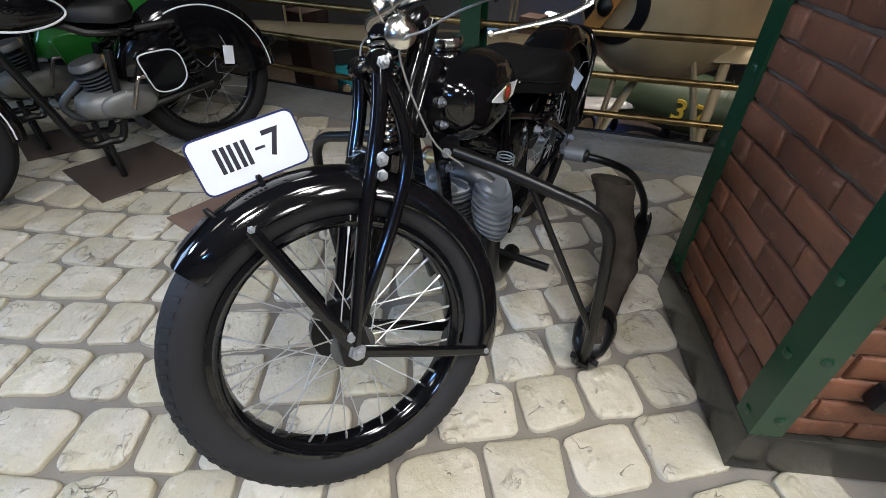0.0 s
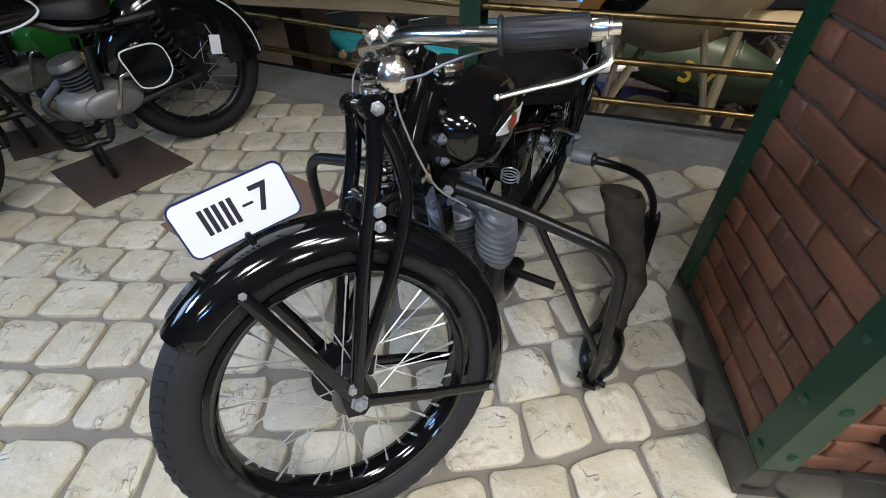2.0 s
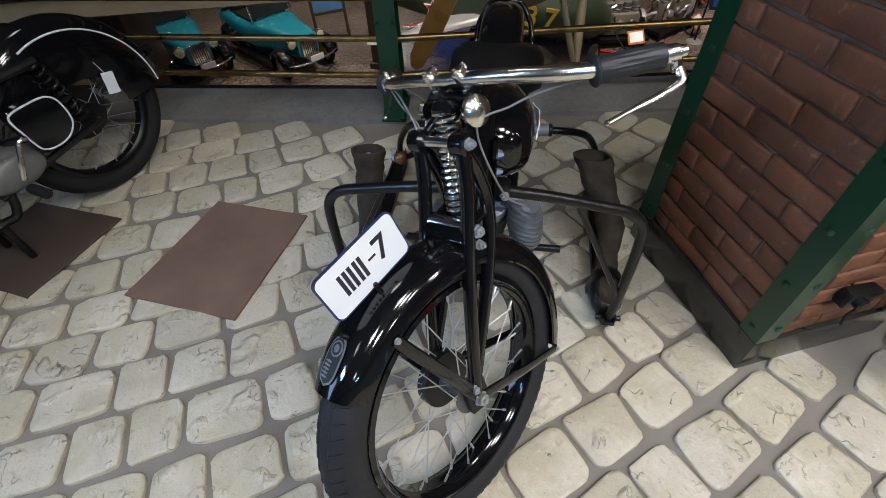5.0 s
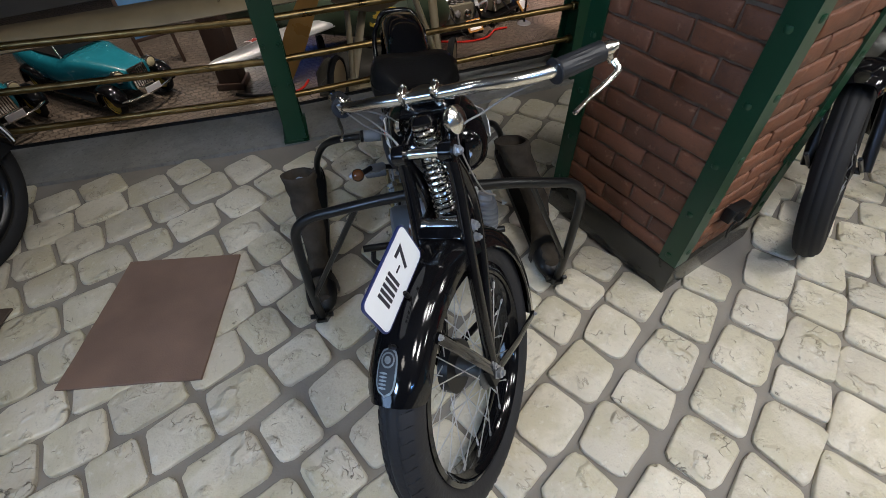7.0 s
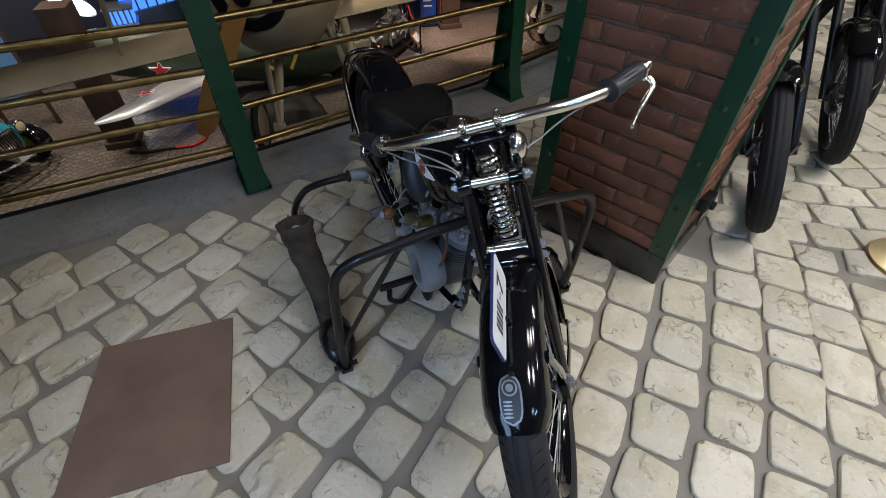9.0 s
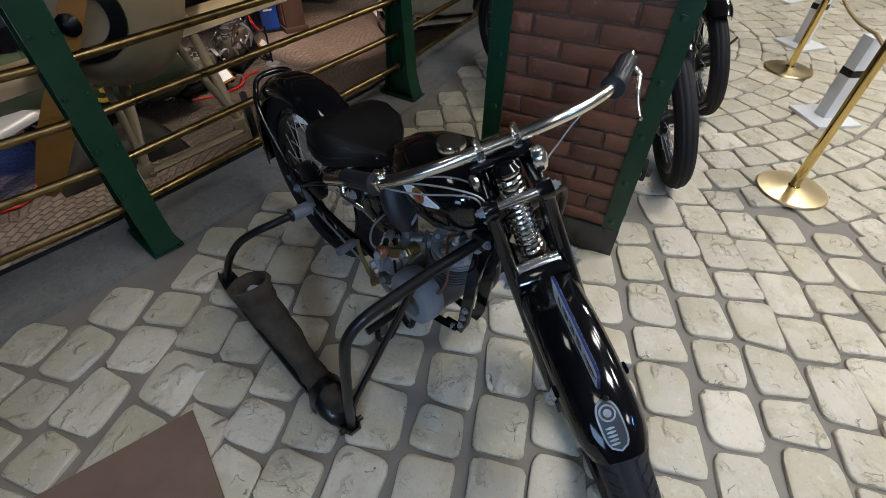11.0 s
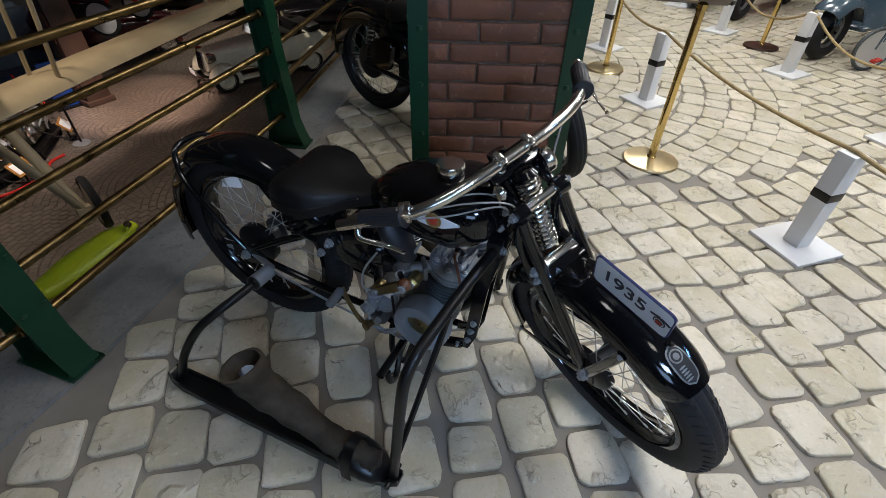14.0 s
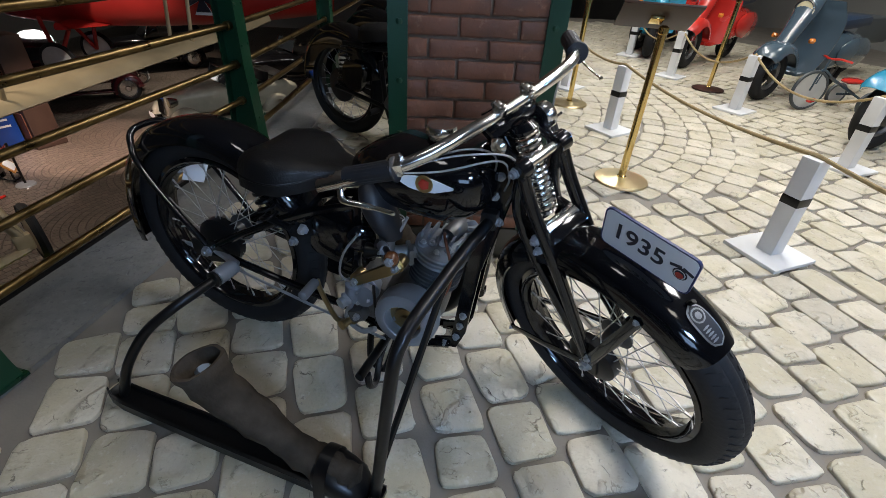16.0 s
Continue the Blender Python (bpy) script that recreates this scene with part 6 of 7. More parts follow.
tri_ = thing("tricycle", "small child's tricycle with red saddle and pale disc wheel", "tricycle", aim(3.06, -1.97, 3.1, -2.5) @ Matrix.Translation((-0.02, 0, 0)))
GREYP = mat("grey_plastic", (0.5, 0.5, 0.48), 0.45, bump=0.03)
for nm, c, r in (("front_wheel", (0.5, 0, 0.165), 0.165), ("rear_wheel", (0.05, 0.16, 0.1), 0.1), ("rear_wheel", (0.05, -0.16, 0.1), 0.1)):
    wp = part(nm, G().lathe([(0, -0.008), (r - 0.02, -0.008), (r - 0.016, -0.014), (r - 0.016, 0.014), (r - 0.02, 0.008), (0, 0.008)], c, (0, 1, 0), 26), GREYP, tri_)
    part("tyre", tyre_mesh(G(), Vector(c), r, 0.014, False), SC_DGREY, wp)
part("frame", G().tube(cr([(0.5, 0, 0.165), (0.46, 0, 0.33), (0.3, 0, 0.25), (0.05, 0, 0.14)], 5), 0.013, 8), SC_GREY, tri_)
part("rear_axle", G().tube([(0.05, -0.16, 0.1), (0.05, 0, 0.14), (0.05, 0.16, 0.1)], 0.01, 8), SC_GREY, tri_)
part("stem", G().tube([(0.47, 0, 0.22), (0.43, 0, 0.42)], 0.011, 8), SC_GREY, tri_)
part("handlebar", G().tube(cr([(0.37, -0.15, 0.42), (0.42, -0.08, 0.43), (0.43, 0, 0.42), (0.42, 0.08, 0.43), (0.37, 0.15, 0.42)], 4), 0.009, 8), SC_RED, tri_)
part("saddle", G().ball((0.12, 0, 0.25), (0.1, 0.075, 0.025), 14), SC_RED, tri_)
part("pedal", G().box((0.5, 0.07, 0.1), (0.06, 0.05, 0.018), (0, 20, 0), 0.004), SC_RED, tri_)

# ---- the lower hall: cars, aircraft, pillars ----
def sett_mat():
    """Worn glossy setts laid in fans."""
    m = mat("brown_setts", (0.15, 0.126, 0.105), 0.36, var=0.3, scale=0.8, bump=0.0, tint=(1.0, 0.9, 0.85), rvar=0.14)
    nt = m.node_tree
    nd, lk = nt.nodes, nt.links
    b = nd["Principled BSDF"]
    tc = [n for n in nd if n.type == "TEX_COORD"][0]
    sep = nd.new("ShaderNodeSeparateXYZ")
    lk.new(tc.outputs["Object"], sep.inputs[0])

    def op(kind, *vals):
        o = nd.new("ShaderNodeMath")
        o.operation = kind
        for k, q in enumerate(vals):
            if isinstance(q, (int, float)):
                o.inputs[k].default_value = q
            else:
                lk.new(q, o.inputs[k])
        return o.outputs[0]

    u = op("WRAP", sep.outputs[0], 1.0, -1.0)
    v = op("WRAP", sep.outputs[1], 2.3, 0.3)
    r = op("SQRT", op("ADD", op("MULTIPLY", u, u), op("MULTIPLY", v, v)))
    a = op("MULTIPLY", op("ARCTAN2", u, v), 1.5)
    comb = nd.new("ShaderNodeCombineXYZ")
    lk.new(a, comb.inputs[0])
    lk.new(r, comb.inputs[1])
    br = nd.new("ShaderNodeTexBrick")
    lk.new(comb.outputs[0], br.inputs["Vector"])
    for key, val in (("Scale", 1.0), ("Mortar Size", 0.014), ("Mortar Smooth", 0.6), ("Brick Width", 0.13), ("Row Height", 0.115), ("Bias", 0.0)):
        br.inputs[key].default_value = val
    br.inputs["Color1"].default_value = (0.72, 0.72, 0.72, 1)
    br.inputs["Color2"].default_value = (1.15, 1.12, 1.1, 1)
    br.inputs["Mortar"].default_value = (0.45, 0.44, 0.43, 1)
    src = b.inputs["Base Color"].links[0].from_socket
    mx = nd.new("ShaderNodeMix")
    mx.data_type, mx.blend_type = "RGBA", "MULTIPLY"
    mx.inputs[0].default_value = 1.0
    lk.new(src, mx.inputs[6])
    lk.new(br.outputs["Color"], mx.inputs[7])
    lk.new(mx.outputs[2], b.inputs["Base Color"])
    bp = nd.new("ShaderNodeBump")
    bp.invert = True
    bp.inputs["Strength"].default_value, bp.inputs["Distance"].default_value = 0.9, 0.02
    lk.new(br.outputs["Fac"], bp.inputs["Height"])
    lk.new(bp.outputs[0], b.inputs["Normal"])
    return m


lower_floor.data.materials[0] = sett_mat()
CREAM = mat("cream_car_paint", (0.66, 0.64, 0.52), 0.25, coat=0.5, bump=0.02)
TEAL = mat("teal_car_paint", (0.01, 0.16, 0.22), 0.25, coat=0.5, bump=0.02)
MAROON = mat("maroon_car_paint", (0.06, 0.008, 0.012), 0.2, coat=0.6, bump=0.02)
YELLOWP = mat("yellow_wheel_paint", (0.55, 0.4, 0.06), 0.4, bump=0.03)
BEIGE = mat("beige_doped_fabric", (0.44, 0.345, 0.205), 0.42, var=0.22, scale=3, bump=0.15, bscale=20, rvar=0.12)
PLYORANGE = mat("varnished_wood", (0.42, 0.2, 0.05), 0.3, var=0.2, scale=4, bump=0.04)
OLIVE = mat("olive_green_dope", (0.05, 0.075, 0.045), 0.4, var=0.15, scale=1.5, bump=0.05)
SILVER = mat("bare_aluminium_skin", (0.42, 0.43, 0.45), 0.35, 0.4, var=0.1, scale=2, bump=0.05)
PLANERED = mat("red_dope", (0.42, 0.02, 0.015), 0.45, var=0.12, scale=1.5, bump=0.05)
DARKWOOD = mat("dark_brown_pillar", (0.05, 0.028, 0.02), 0.5, var=0.25, scale=4, bump=0.15)
CASEBLUE = mat("bright_blue_panel", (0.01, 0.06, 0.32), 0.35, bump=0.02)
CABGREY = mat("grey_blue_cabinet", (0.2, 0.26, 0.31), 0.4, var=0.1, bump=0.04)
LIME = mat("lime_yellow_paint", (0.5, 0.62, 0.03), 0.35, var=0.08, bump=0.03)
KHAKI = mat("khaki_machinery", (0.16, 0.15, 0.11), 0.5, 0.2, var=0.3, scale=5, bump=0.2)
GLOWBLUE = bpy.data.materials.new("lit_blue_screen")
GLOWBLUE.use_nodes = True
GLOWBLUE.node_tree.nodes["Principled BSDF"].inputs["Base Color"].default_value = (0.02, 0.1, 0.5, 1)
GLOWBLUE.node_tree.nodes["Principled BSDF"].inputs["Emission Color"].default_value = (0.05, 0.2, 1.0, 1)
GLOWBLUE.node_tree.nodes["Principled BSDF"].inputs["Emission Strength"].default_value = 2.0
GLASSY = mat("dark_glass", (0.02, 0.025, 0.03), 0.05, bump=0)


def car(label, m, paint, wing_m, wheel_m, open_top=True, length=1.0):
    """A small vintage car, rear axle over the origin, bonnet along +x."""
    o = thing("car", label, "car", m, "display cars")
    wb = 2.42 * length

    def sec(x, w, zb, zt, e=0.5):
        return [(x, w * math.copysign(abs(math.cos(a)) ** e, math.cos(a)), (zb + zt) / 2 + (zt - zb) / 2 * math.copysign(abs(math.sin(a)) ** e, math.sin(a))) for a in (2 * math.pi * j / 24 for j in range(24))]

    part("body", G().rings([sec(-0.85, 0.3, 0.5, 0.7), sec(-0.75, 0.5, 0.42, 0.85), (sec(-0.4, 0.62, 0.38, 1.0)), sec(0.1, 0.66, 0.36, 1.05), sec(0.5, 0.66, 0.35, 1.0), sec(1.2, 0.66, 0.35, 1.0), sec(1.35, 0.6, 0.36, 1.05), sec(wb * 0.72, 0.48, 0.4, 1.02), sec(wb + 0.05, 0.36, 0.42, 0.97), sec(wb + 0.28, 0.28, 0.45, 0.92)]), paint, o, smooth=50)
    if open_top:
        part("cockpit", G().box((0.55, 0, 1.0), (1.1, 1.0, 0.06), (0, 0, 0), 0.02), LEATHER, o)
        part("seat_back", G().box((0.15, 0, 1.12), (0.16, 0.98, 0.3), (0, -12, 0), 0.05), LEATHER, o)
        part("folded_hood", G().box((-0.25, 0, 1.1), (0.4, 1.15, 0.16), (0, 6, 0), 0.06), LEATHER, o)
    else:
        part("cabin", G().rings([sec(-0.5, 0.45, 0.95, 1.2), sec(-0.3, 0.58, 0.95, 1.5), sec(0.3, 0.6, 0.95, 1.58), sec(1.0, 0.58, 0.95, 1.52), sec(1.35, 0.5, 0.95, 1.1)]), paint, o)
        for s in (1, -1):
            part("side_window", G().box((0.4, s * 0.59, 1.3), (1.0, 0.02, 0.3), (0, 0, 0), 0.01), GLASSY, o)
    part("windscreen_frame", G().tube([(1.3, -0.55, 1.05), (1.15, -0.52, 1.42), (1.15, 0.52, 1.42), (1.3, 0.55, 1.05)], 0.018, 8), CHROME, o)
    part("windscreen", G().box((1.22, 0, 1.23), (0.012, 1.0, 0.34), (0, -20, 0)), GLASSY, o)
    part("grille", G().box((wb + 0.3, 0, 0.7), (0.05, 0.42, 0.44), (0, -6, 0), 0.03), CHROME, o, "chrome radiator grille")
    for i in range(7):
        part("grille_bar", G().box((wb + 0.33, -0.15 + i * 0.05, 0.69), (0.015, 0.012, 0.36), (0, -6, 0)), SATIN, o, smooth=0)
    part("bumper", G().tube(cr([(wb + 0.32, -0.72, 0.42), (wb + 0.5, -0.4, 0.42), (wb + 0.54, 0, 0.42), (wb + 0.5, 0.4, 0.42), (wb + 0.32, 0.72, 0.42)], 4), 0.035, 8, flat=0.6), CHROME, o)
    part("plate", G().box((wb + 0.575, 0, 0.5), (0.012, 0.36, 0.13), (0, 0, 0), 0.003), PAPER, o, "white number plate", 0)
    for s in (1, -1):
        for x, nm in ((0, "rear_wheel"), (wb, "front_wheel")):
            c = Vector((x, s * 0.62, 0.32))
            wh = part(nm, G().lathe([(0, -0.05), (0.2, -0.05), (0.22, -0.06), (0.22, 0.06), (0.2, 0.03), (0.08, 0.045), (0.06, 0.07), (0, 0.075)], c, (0, s, 0), 24), wheel_m, o)
            part("tyre", tyre_mesh(G(), c, 0.32, 0.065, False), RUBBER, wh)
        part("front_wing", fender(G(), Vector((wb, s * 0.62, 0.32)), 0.4, 5, 200, 0.17, 0.14, 18), wing_m, o)
        part("rear_wing", fender(G(), Vector((0, s * 0.62, 0.32)), 0.41, -10, 190, 0.18, 0.16, 18), wing_m, o)
        part("running_board", G().box((wb / 2, s * 0.66, 0.3), (wb - 0.6, 0.26, 0.05), (0, 0, 0), 0.02), wing_m, o)
        hl = part("headlamp", G().lathe([(0, -0.2), (0.08, -0.16), (0.12, -0.05), (0.125, 0.03), (0.115, 0.04)], (wb + 0.22, s * 0.4, 0.83), (1, 0, 0), 18), CHROME, o)
        part("lamp_glass", G().lathe([(0.117, 0.03), (0.07, 0.05), (0, 0.06)], (wb + 0.22, s * 0.4, 0.83), (1, 0, 0), 18), CREAMGLASS, hl)
    return o


def heading(fx, fy, ang):
    return pose(fx, fy, LOW, 0, 0, ang)


car("cream open convertible on the lower hall floor", heading(11.77, 5.41, 133.5) @ Matrix.Scale(0.93, 4), CREAM, CREAM, CREAM)
car("teal blue vintage roadster with black wings and yellow wheels", heading(-1.752, 11.41, -58.4) @ Matrix.Scale(0.8, 4), TEAL, BLACK, YELLOWP)
car("teal blue vintage roadster with black wings beside another", heading(-3.7, 11.73, -60) @ Matrix.Scale(0.8, 4), TEAL, BLACK, YELLOWP)
car("dark maroon saloon car with chrome trim", heading(11.8, 11.75, -60), MAROON, MAROON, CHROME, False)
car("black vintage tourer in a row of cars", heading(15.6, 4.6, 131), BLACK, BLACK, CREAM)
car("black vintage car further down the row", heading(18.0, 3.2, 131), BLACK, BLACK, CREAM, False)
car("dark saloon car under the red aircraft", heading(17.0, 9.6, 128), BLACK, BLACK, CHROME, False)

# suspended beige biplane close to the rail
plane = thing("aeroplane", "beige vintage aeroplane with wooden propeller hung beside the rail", "aeroplane", pose(0.95, 3.92, 0.36, 0, 0, 45))


def barrel(secs, n=28):
    return [[(x, r * math.cos(a), zc + r * k * math.sin(a)) for a in (2 * math.pi * j / n for j in range(n))] for x, r, zc, k in secs]


part("fuselage", G().rings(barrel([(0.0, 0.255, 0, 1), (0.05, 0.32, -0.01, 1.02), (0.15, 0.37, -0.03, 1.05), (0.3, 0.42, -0.06, 1.12), (0.6, 0.462, -0.1, 1.18), (1.0, 0.475, -0.12, 1.25), (1.5, 0.465, -0.13, 1.28), (2.2, 0.38, -0.08, 1.25), (3.2, 0.22, 0.02, 1.2), (4.2, 0.06, 0.12, 1.5)], 40), caps=True), BEIGE, plane, "beige fabric covered fuselage")
part("cowl_ring", G().lathe([(0.255, 0.0), (0.25, 0.02), (0.17, 0.03), (0.165, 0.0), (0.17, -0.02), (0.25, -0.012)], (0, 0, 0), (-1, 0, 0), 36, True), SATIN, plane, "black engine cowl ring")
part("nose_disc", G().lathe([(0, 0.012), (0.165, 0.01), (0.165, 0.002), (0, 0.002)], (0, 0, 0), (-1, 0, 0), 28), BEIGE, plane)
pr = part("propeller", G().rings([[(-0.1 + 0.02 * math.sin(t * 3) + dx * 0.03 * (1 - abs(t) * 0.5), dy * w, t * 1.17) for dx, dy in ((-0.5, -1), (0.5, -0.9), (0.7, 0), (0.5, 0.9), (-0.5, 1), (-0.7, 0))] for t, w in ((-1, 0.03), (-0.92, 0.075), (-0.6, 0.09), (-0.25, 0.065), (-0.08, 0.06), (0.08, 0.06), (0.25, 0.065), (0.6, 0.09), (0.92, 0.075), (1, 0.03))]), PLYORANGE, plane, "varnished wooden propeller")
pr.rotation_euler = (radians(31), 0, 0)
part("propeller_boss", G().lathe([(0, 0), (0.055, 0), (0.06, 0.02), (0.03, 0.05), (0, 0.055)], (-0.12, 0, 0), (-1, 0, 0), 16), SATIN, plane)
LE0, LE1 = Vector((-3.6, 5.12, -0.15)), Vector((7.0, 3.5, -0.05))


def wing(name, a, b, chord, material, parent, th=0.1, n=10, inv=None):
    """A tapered aerofoil from a to b; chord is a vector from the leading edge backwards."""
    rings = []
    for i in range(n + 1):
        f = i / n
        e = max(0.12, 1 - abs(2 * f - 1) ** 7) ** 0.6
        q = a.lerp(b, f)
        pr_ = ((0, 0), (0.06, 0.5), (0.25, 0.9), (0.5, 0.75), (0.8, 0.32), (1, 0.02), (0.8, -0.12), (0.4, -0.22), (0.08, -0.24))
        rings.append([q + chord * (x * e + (1 - e) * 0.3) + Vector((0, 0, z * th)) for x, z in pr_])
    g = G(inv) if inv else G()
    return part(name, g.rings(rings), material, parent)


INV = plane.matrix_world.inverted()
wing("lower_wing", LE0, LE1, Vector((0.1, 0.5, 0.02)), BEIGE, plane, 0.09, 14, INV)
for f in (0.16, 0.36, 0.58, 0.8):
    q = LE0.lerp(LE1, f)
    for k in (0.18, 0.7):
        p0 = q + Vector((0.1, 0.5, 0)) * k
        part("wing_strut", G(INV).tube([p0, p0 + Vector((0.1, -0.1, 1.25))], 0.022, 8, flat=0.5), BEIGE, plane)
for base, joint, tops in (((1.98, 3.97, -0.75), (1.784, 3.889, -0.68), ((1.63, 4.13, 0.02), (2.03, 4.43, 0.04))), ((0.96, 4.32, -0.78), (1.042, 4.149, -0.75), ((1.15, 4.3, -0.16), (1.41, 4.52, -0.24)))):
    base, joint = Vector(base), Vector(joint)
    ax = Vector((0.75, -0.66, 0))
    lw = part("landing_wheel", G(INV).lathe([(0, -0.04), (0.06, -0.038), (0.175, -0.022), (0.185, 0), (0.175, 0.022), (0.06, 0.038), (0, 0.04)], base, ax, 28), BEIGE, plane, "beige disc wheel")
    part("tyre", G(INV).lathe([(0.175, -0.026), (0.2, -0.028), (0.215, 0), (0.2, 0.028), (0.175, 0.026)], base, ax, 32, True), RUBBER, lw)
    for top in tops:
        part("undercarriage_strut", G(INV).tube([joint, joint.lerp(Vector(top), 0.5), top], [0.036, 0.04, 0.036], 10, flat=0.6), BEIGE, plane)
    part("strut_foot", G(INV).box(joint - Vector((0, 0, 0.03)), (0.1, 0.06, 0.12), (0, 0, -40), 0.015), BEIGE, plane)
part("axle_fairing", G(INV).tube([(1.042, 4.149, -0.8), (1.784, 3.889, -0.76)], 0.045, 8, flat=0.5), BEIGE, plane)
part("hanging_cable", G(INV).tube([(1.6, 4.3, 0.8), (1.6, 4.3, 3.64)], 0.004, 6), STEEL, plane)

# olive monoplane with silver wing on the floor
mono = thing("aeroplane", "olive green fighter aircraft with red star and silver wings", "aeroplane", pose(1.8, 10.08, -1.9, 0, 7, -24))
part("fuselage", G().rings(barrel([(-1.15, 0.12, 0.05, 1.3), (-1.0, 0.24, 0.04, 1.2), (-0.5, 0.33, 0.02, 1.15), (0.0, 0.4, 0, 1.1), (0.9, 0.49, 0, 1.05), (2.0, 0.555, 0, 1.0), (2.8, 0.52, 0, 1.0), (3.3, 0.4, -0.02, 1), (3.6, 0.2, -0.03, 1), (3.66, 0.05, -0.03, 1)]), caps=True), OLIVE, mono)


def star_points(r, place):
    return [place((r if i % 2 == 0 else r * 0.42) * math.sin(i * math.pi / 5), (r if i % 2 == 0 else r * 0.42) * math.cos(i * math.pi / 5)) for i in range(10)]


part("star", G().prism(star_points(0.15, lambda u, v: (u + 0.24, -0.425 - 0.1 * u, v - 0.16)), (0, -0.03, 0), (0, 0.03, 0)), PLANERED, mono, "red star marking", 0)
part("star_edge", G().prism(star_points(0.185, lambda u, v: (u + 0.24, -0.417 - 0.1 * u, v - 0.16)), (0, -0.03, 0), (0, 0.03, 0)), WHITE, mono, "white star edge", 0)
txt("marking", "3", 0.5, Matrix(((1, 0, 0, 2.12), (0, 0.05, -1, -0.535), (0, 1, 0.05, 0.0), (0, 0, 0, 1))), YELLOWP, mono, 0.03, 0.012)
txt("marking", "7", 0.5, Matrix(((1, 0, 0, 2.47), (0, 0.05, -1, -0.535), (0, 1, 0.05, 0.0), (0, 0, 0, 1))), YELLOWP, mono, 0.03, 0.012)
for sx_ in (0.5, 1.35, 2.75):
    rr = 0.44 if sx_ < 1 else (0.52 if sx_ < 2 else 0.527)
    part("panel_band", G().rings([[(sx_ + dx, (rr + dr) * math.cos(a_), (rr + dr) * 1.05 * math.sin(a_)) for a_ in (2 * math.pi * j / 40 for j in range(40))] for dx, dr in ((-0.012, 0.0), (-0.012, 0.012), (0.012, 0.012), (0.012, 0.0))]), OLIVE, mono)
INV2 = mono.matrix_world.inverted()
TIP, ROOT = Vector((0.37, 8.5, -2.27)), Vector((3.3, 9.2, -2.27))
rings = []
for i in range(17):
    f = (i / 16) ** 1.6
    ch = 0.06 + 0.62 * min(1, (f / 0.45)) ** 0.55
    q = TIP.lerp(ROOT, f) + Vector((0.05, 0.3, 0)) * (1 - min(1, f / 0.3)) ** 2
    th = 0.03 + 0.12 * min(1, f / 0.35)
    rings.append([q + Vector((0.1, 1.1, 0)) * (x * ch) + Vector((0, 0, z * th)) for x, z in ((0, 0), (0.06, 0.5), (0.25, 0.9), (0.5, 0.75), (0.8, 0.32), (1, 0.02), (0.8, -0.12), (0.4, -0.22), (0.08, -0.24))])
sw = part("wing", G(INV2).rings(rings), SILVER, mono, "bare silver wing with a red star")
for r, z, m_ in ((0.2, 0.0, WHITE), (0.15, 0.004, PLANERED)):
    part("star_edge" if m_ is WHITE else "star", G(INV2).prism(star_points(r, lambda u, v: (1.32 + u, 9.08 + v * 0.8, -2.155 + z - 0.1 * v)), (0, 0, -0.004), (0, 0, 0.004)), m_, sw, "", 0)
for x, y in ((2.7, 9.75), (3.6, 9.3)):
    part("landing_leg", G(INV2).tube([(x, y, -2.4), (x, y, LOW + 0.2)], 0.05, 8), SILVER, mono)
    part("landing_wheel", G(INV2).lathe([(0, -0.06), (0.16, -0.06), (0.2, 0), (0.16, 0.06), (0, 0.06)], (x, y, LOW + 0.2), (1, -0.2, 0), 20), RUBBER, mono)
for mt_, txt_, line in ((RUBBER, "black cable lying on the stone floor", [(0.7, 9.05), (0.9, 8.85), (1.15, 8.72), (1.32, 8.62)]), (SC_RED, "red cable sleeve lying on the stone floor", [(1.3, 8.63), (1.55, 8.5), (1.8, 8.58), (2.0, 8.8)]), (SC_RED, "red hose lying beside the engine stands", [(5.0, 8.75), (5.4, 8.45), (5.9, 8.35), (6.3, 8.55), (6.6, 8.5)])):
    solo("cable", G().tube(cr([(x, y, LOW + 0.024) for x, y in line], 6), 0.024, 8), mt_, txt_, "cable")

# red triplane at the far end
redp = thing("aeroplane", "red vintage aircraft with black cross markings hung over cars", "aeroplane", pose(11.3, 10.4, -0.25, 0, 0, -88))
part("fuselage", G().rings(barrel([(-0.3, 0.3, 0, 1), (-0.25, 0.55, 0, 1), (0.3, 0.62, 0, 1), (1.5, 0.62, 0, 1.1), (3.0, 0.58, 0, 1.1), (5.0, 0.45, 0.05, 1.2), (7.0, 0.2, 0.1, 1.5)])), PLANERED, redp)
for z_, y_ in ((-0.62, -1.0), (0.3, -2.4), (1.2, -3.4)):
    wing("wing", Vector((0.9, y_, z_)), Vector((0.9, 3.4, z_)), Vector((1.1, 0, 0)), PLANERED, redp, 0.14, 8)
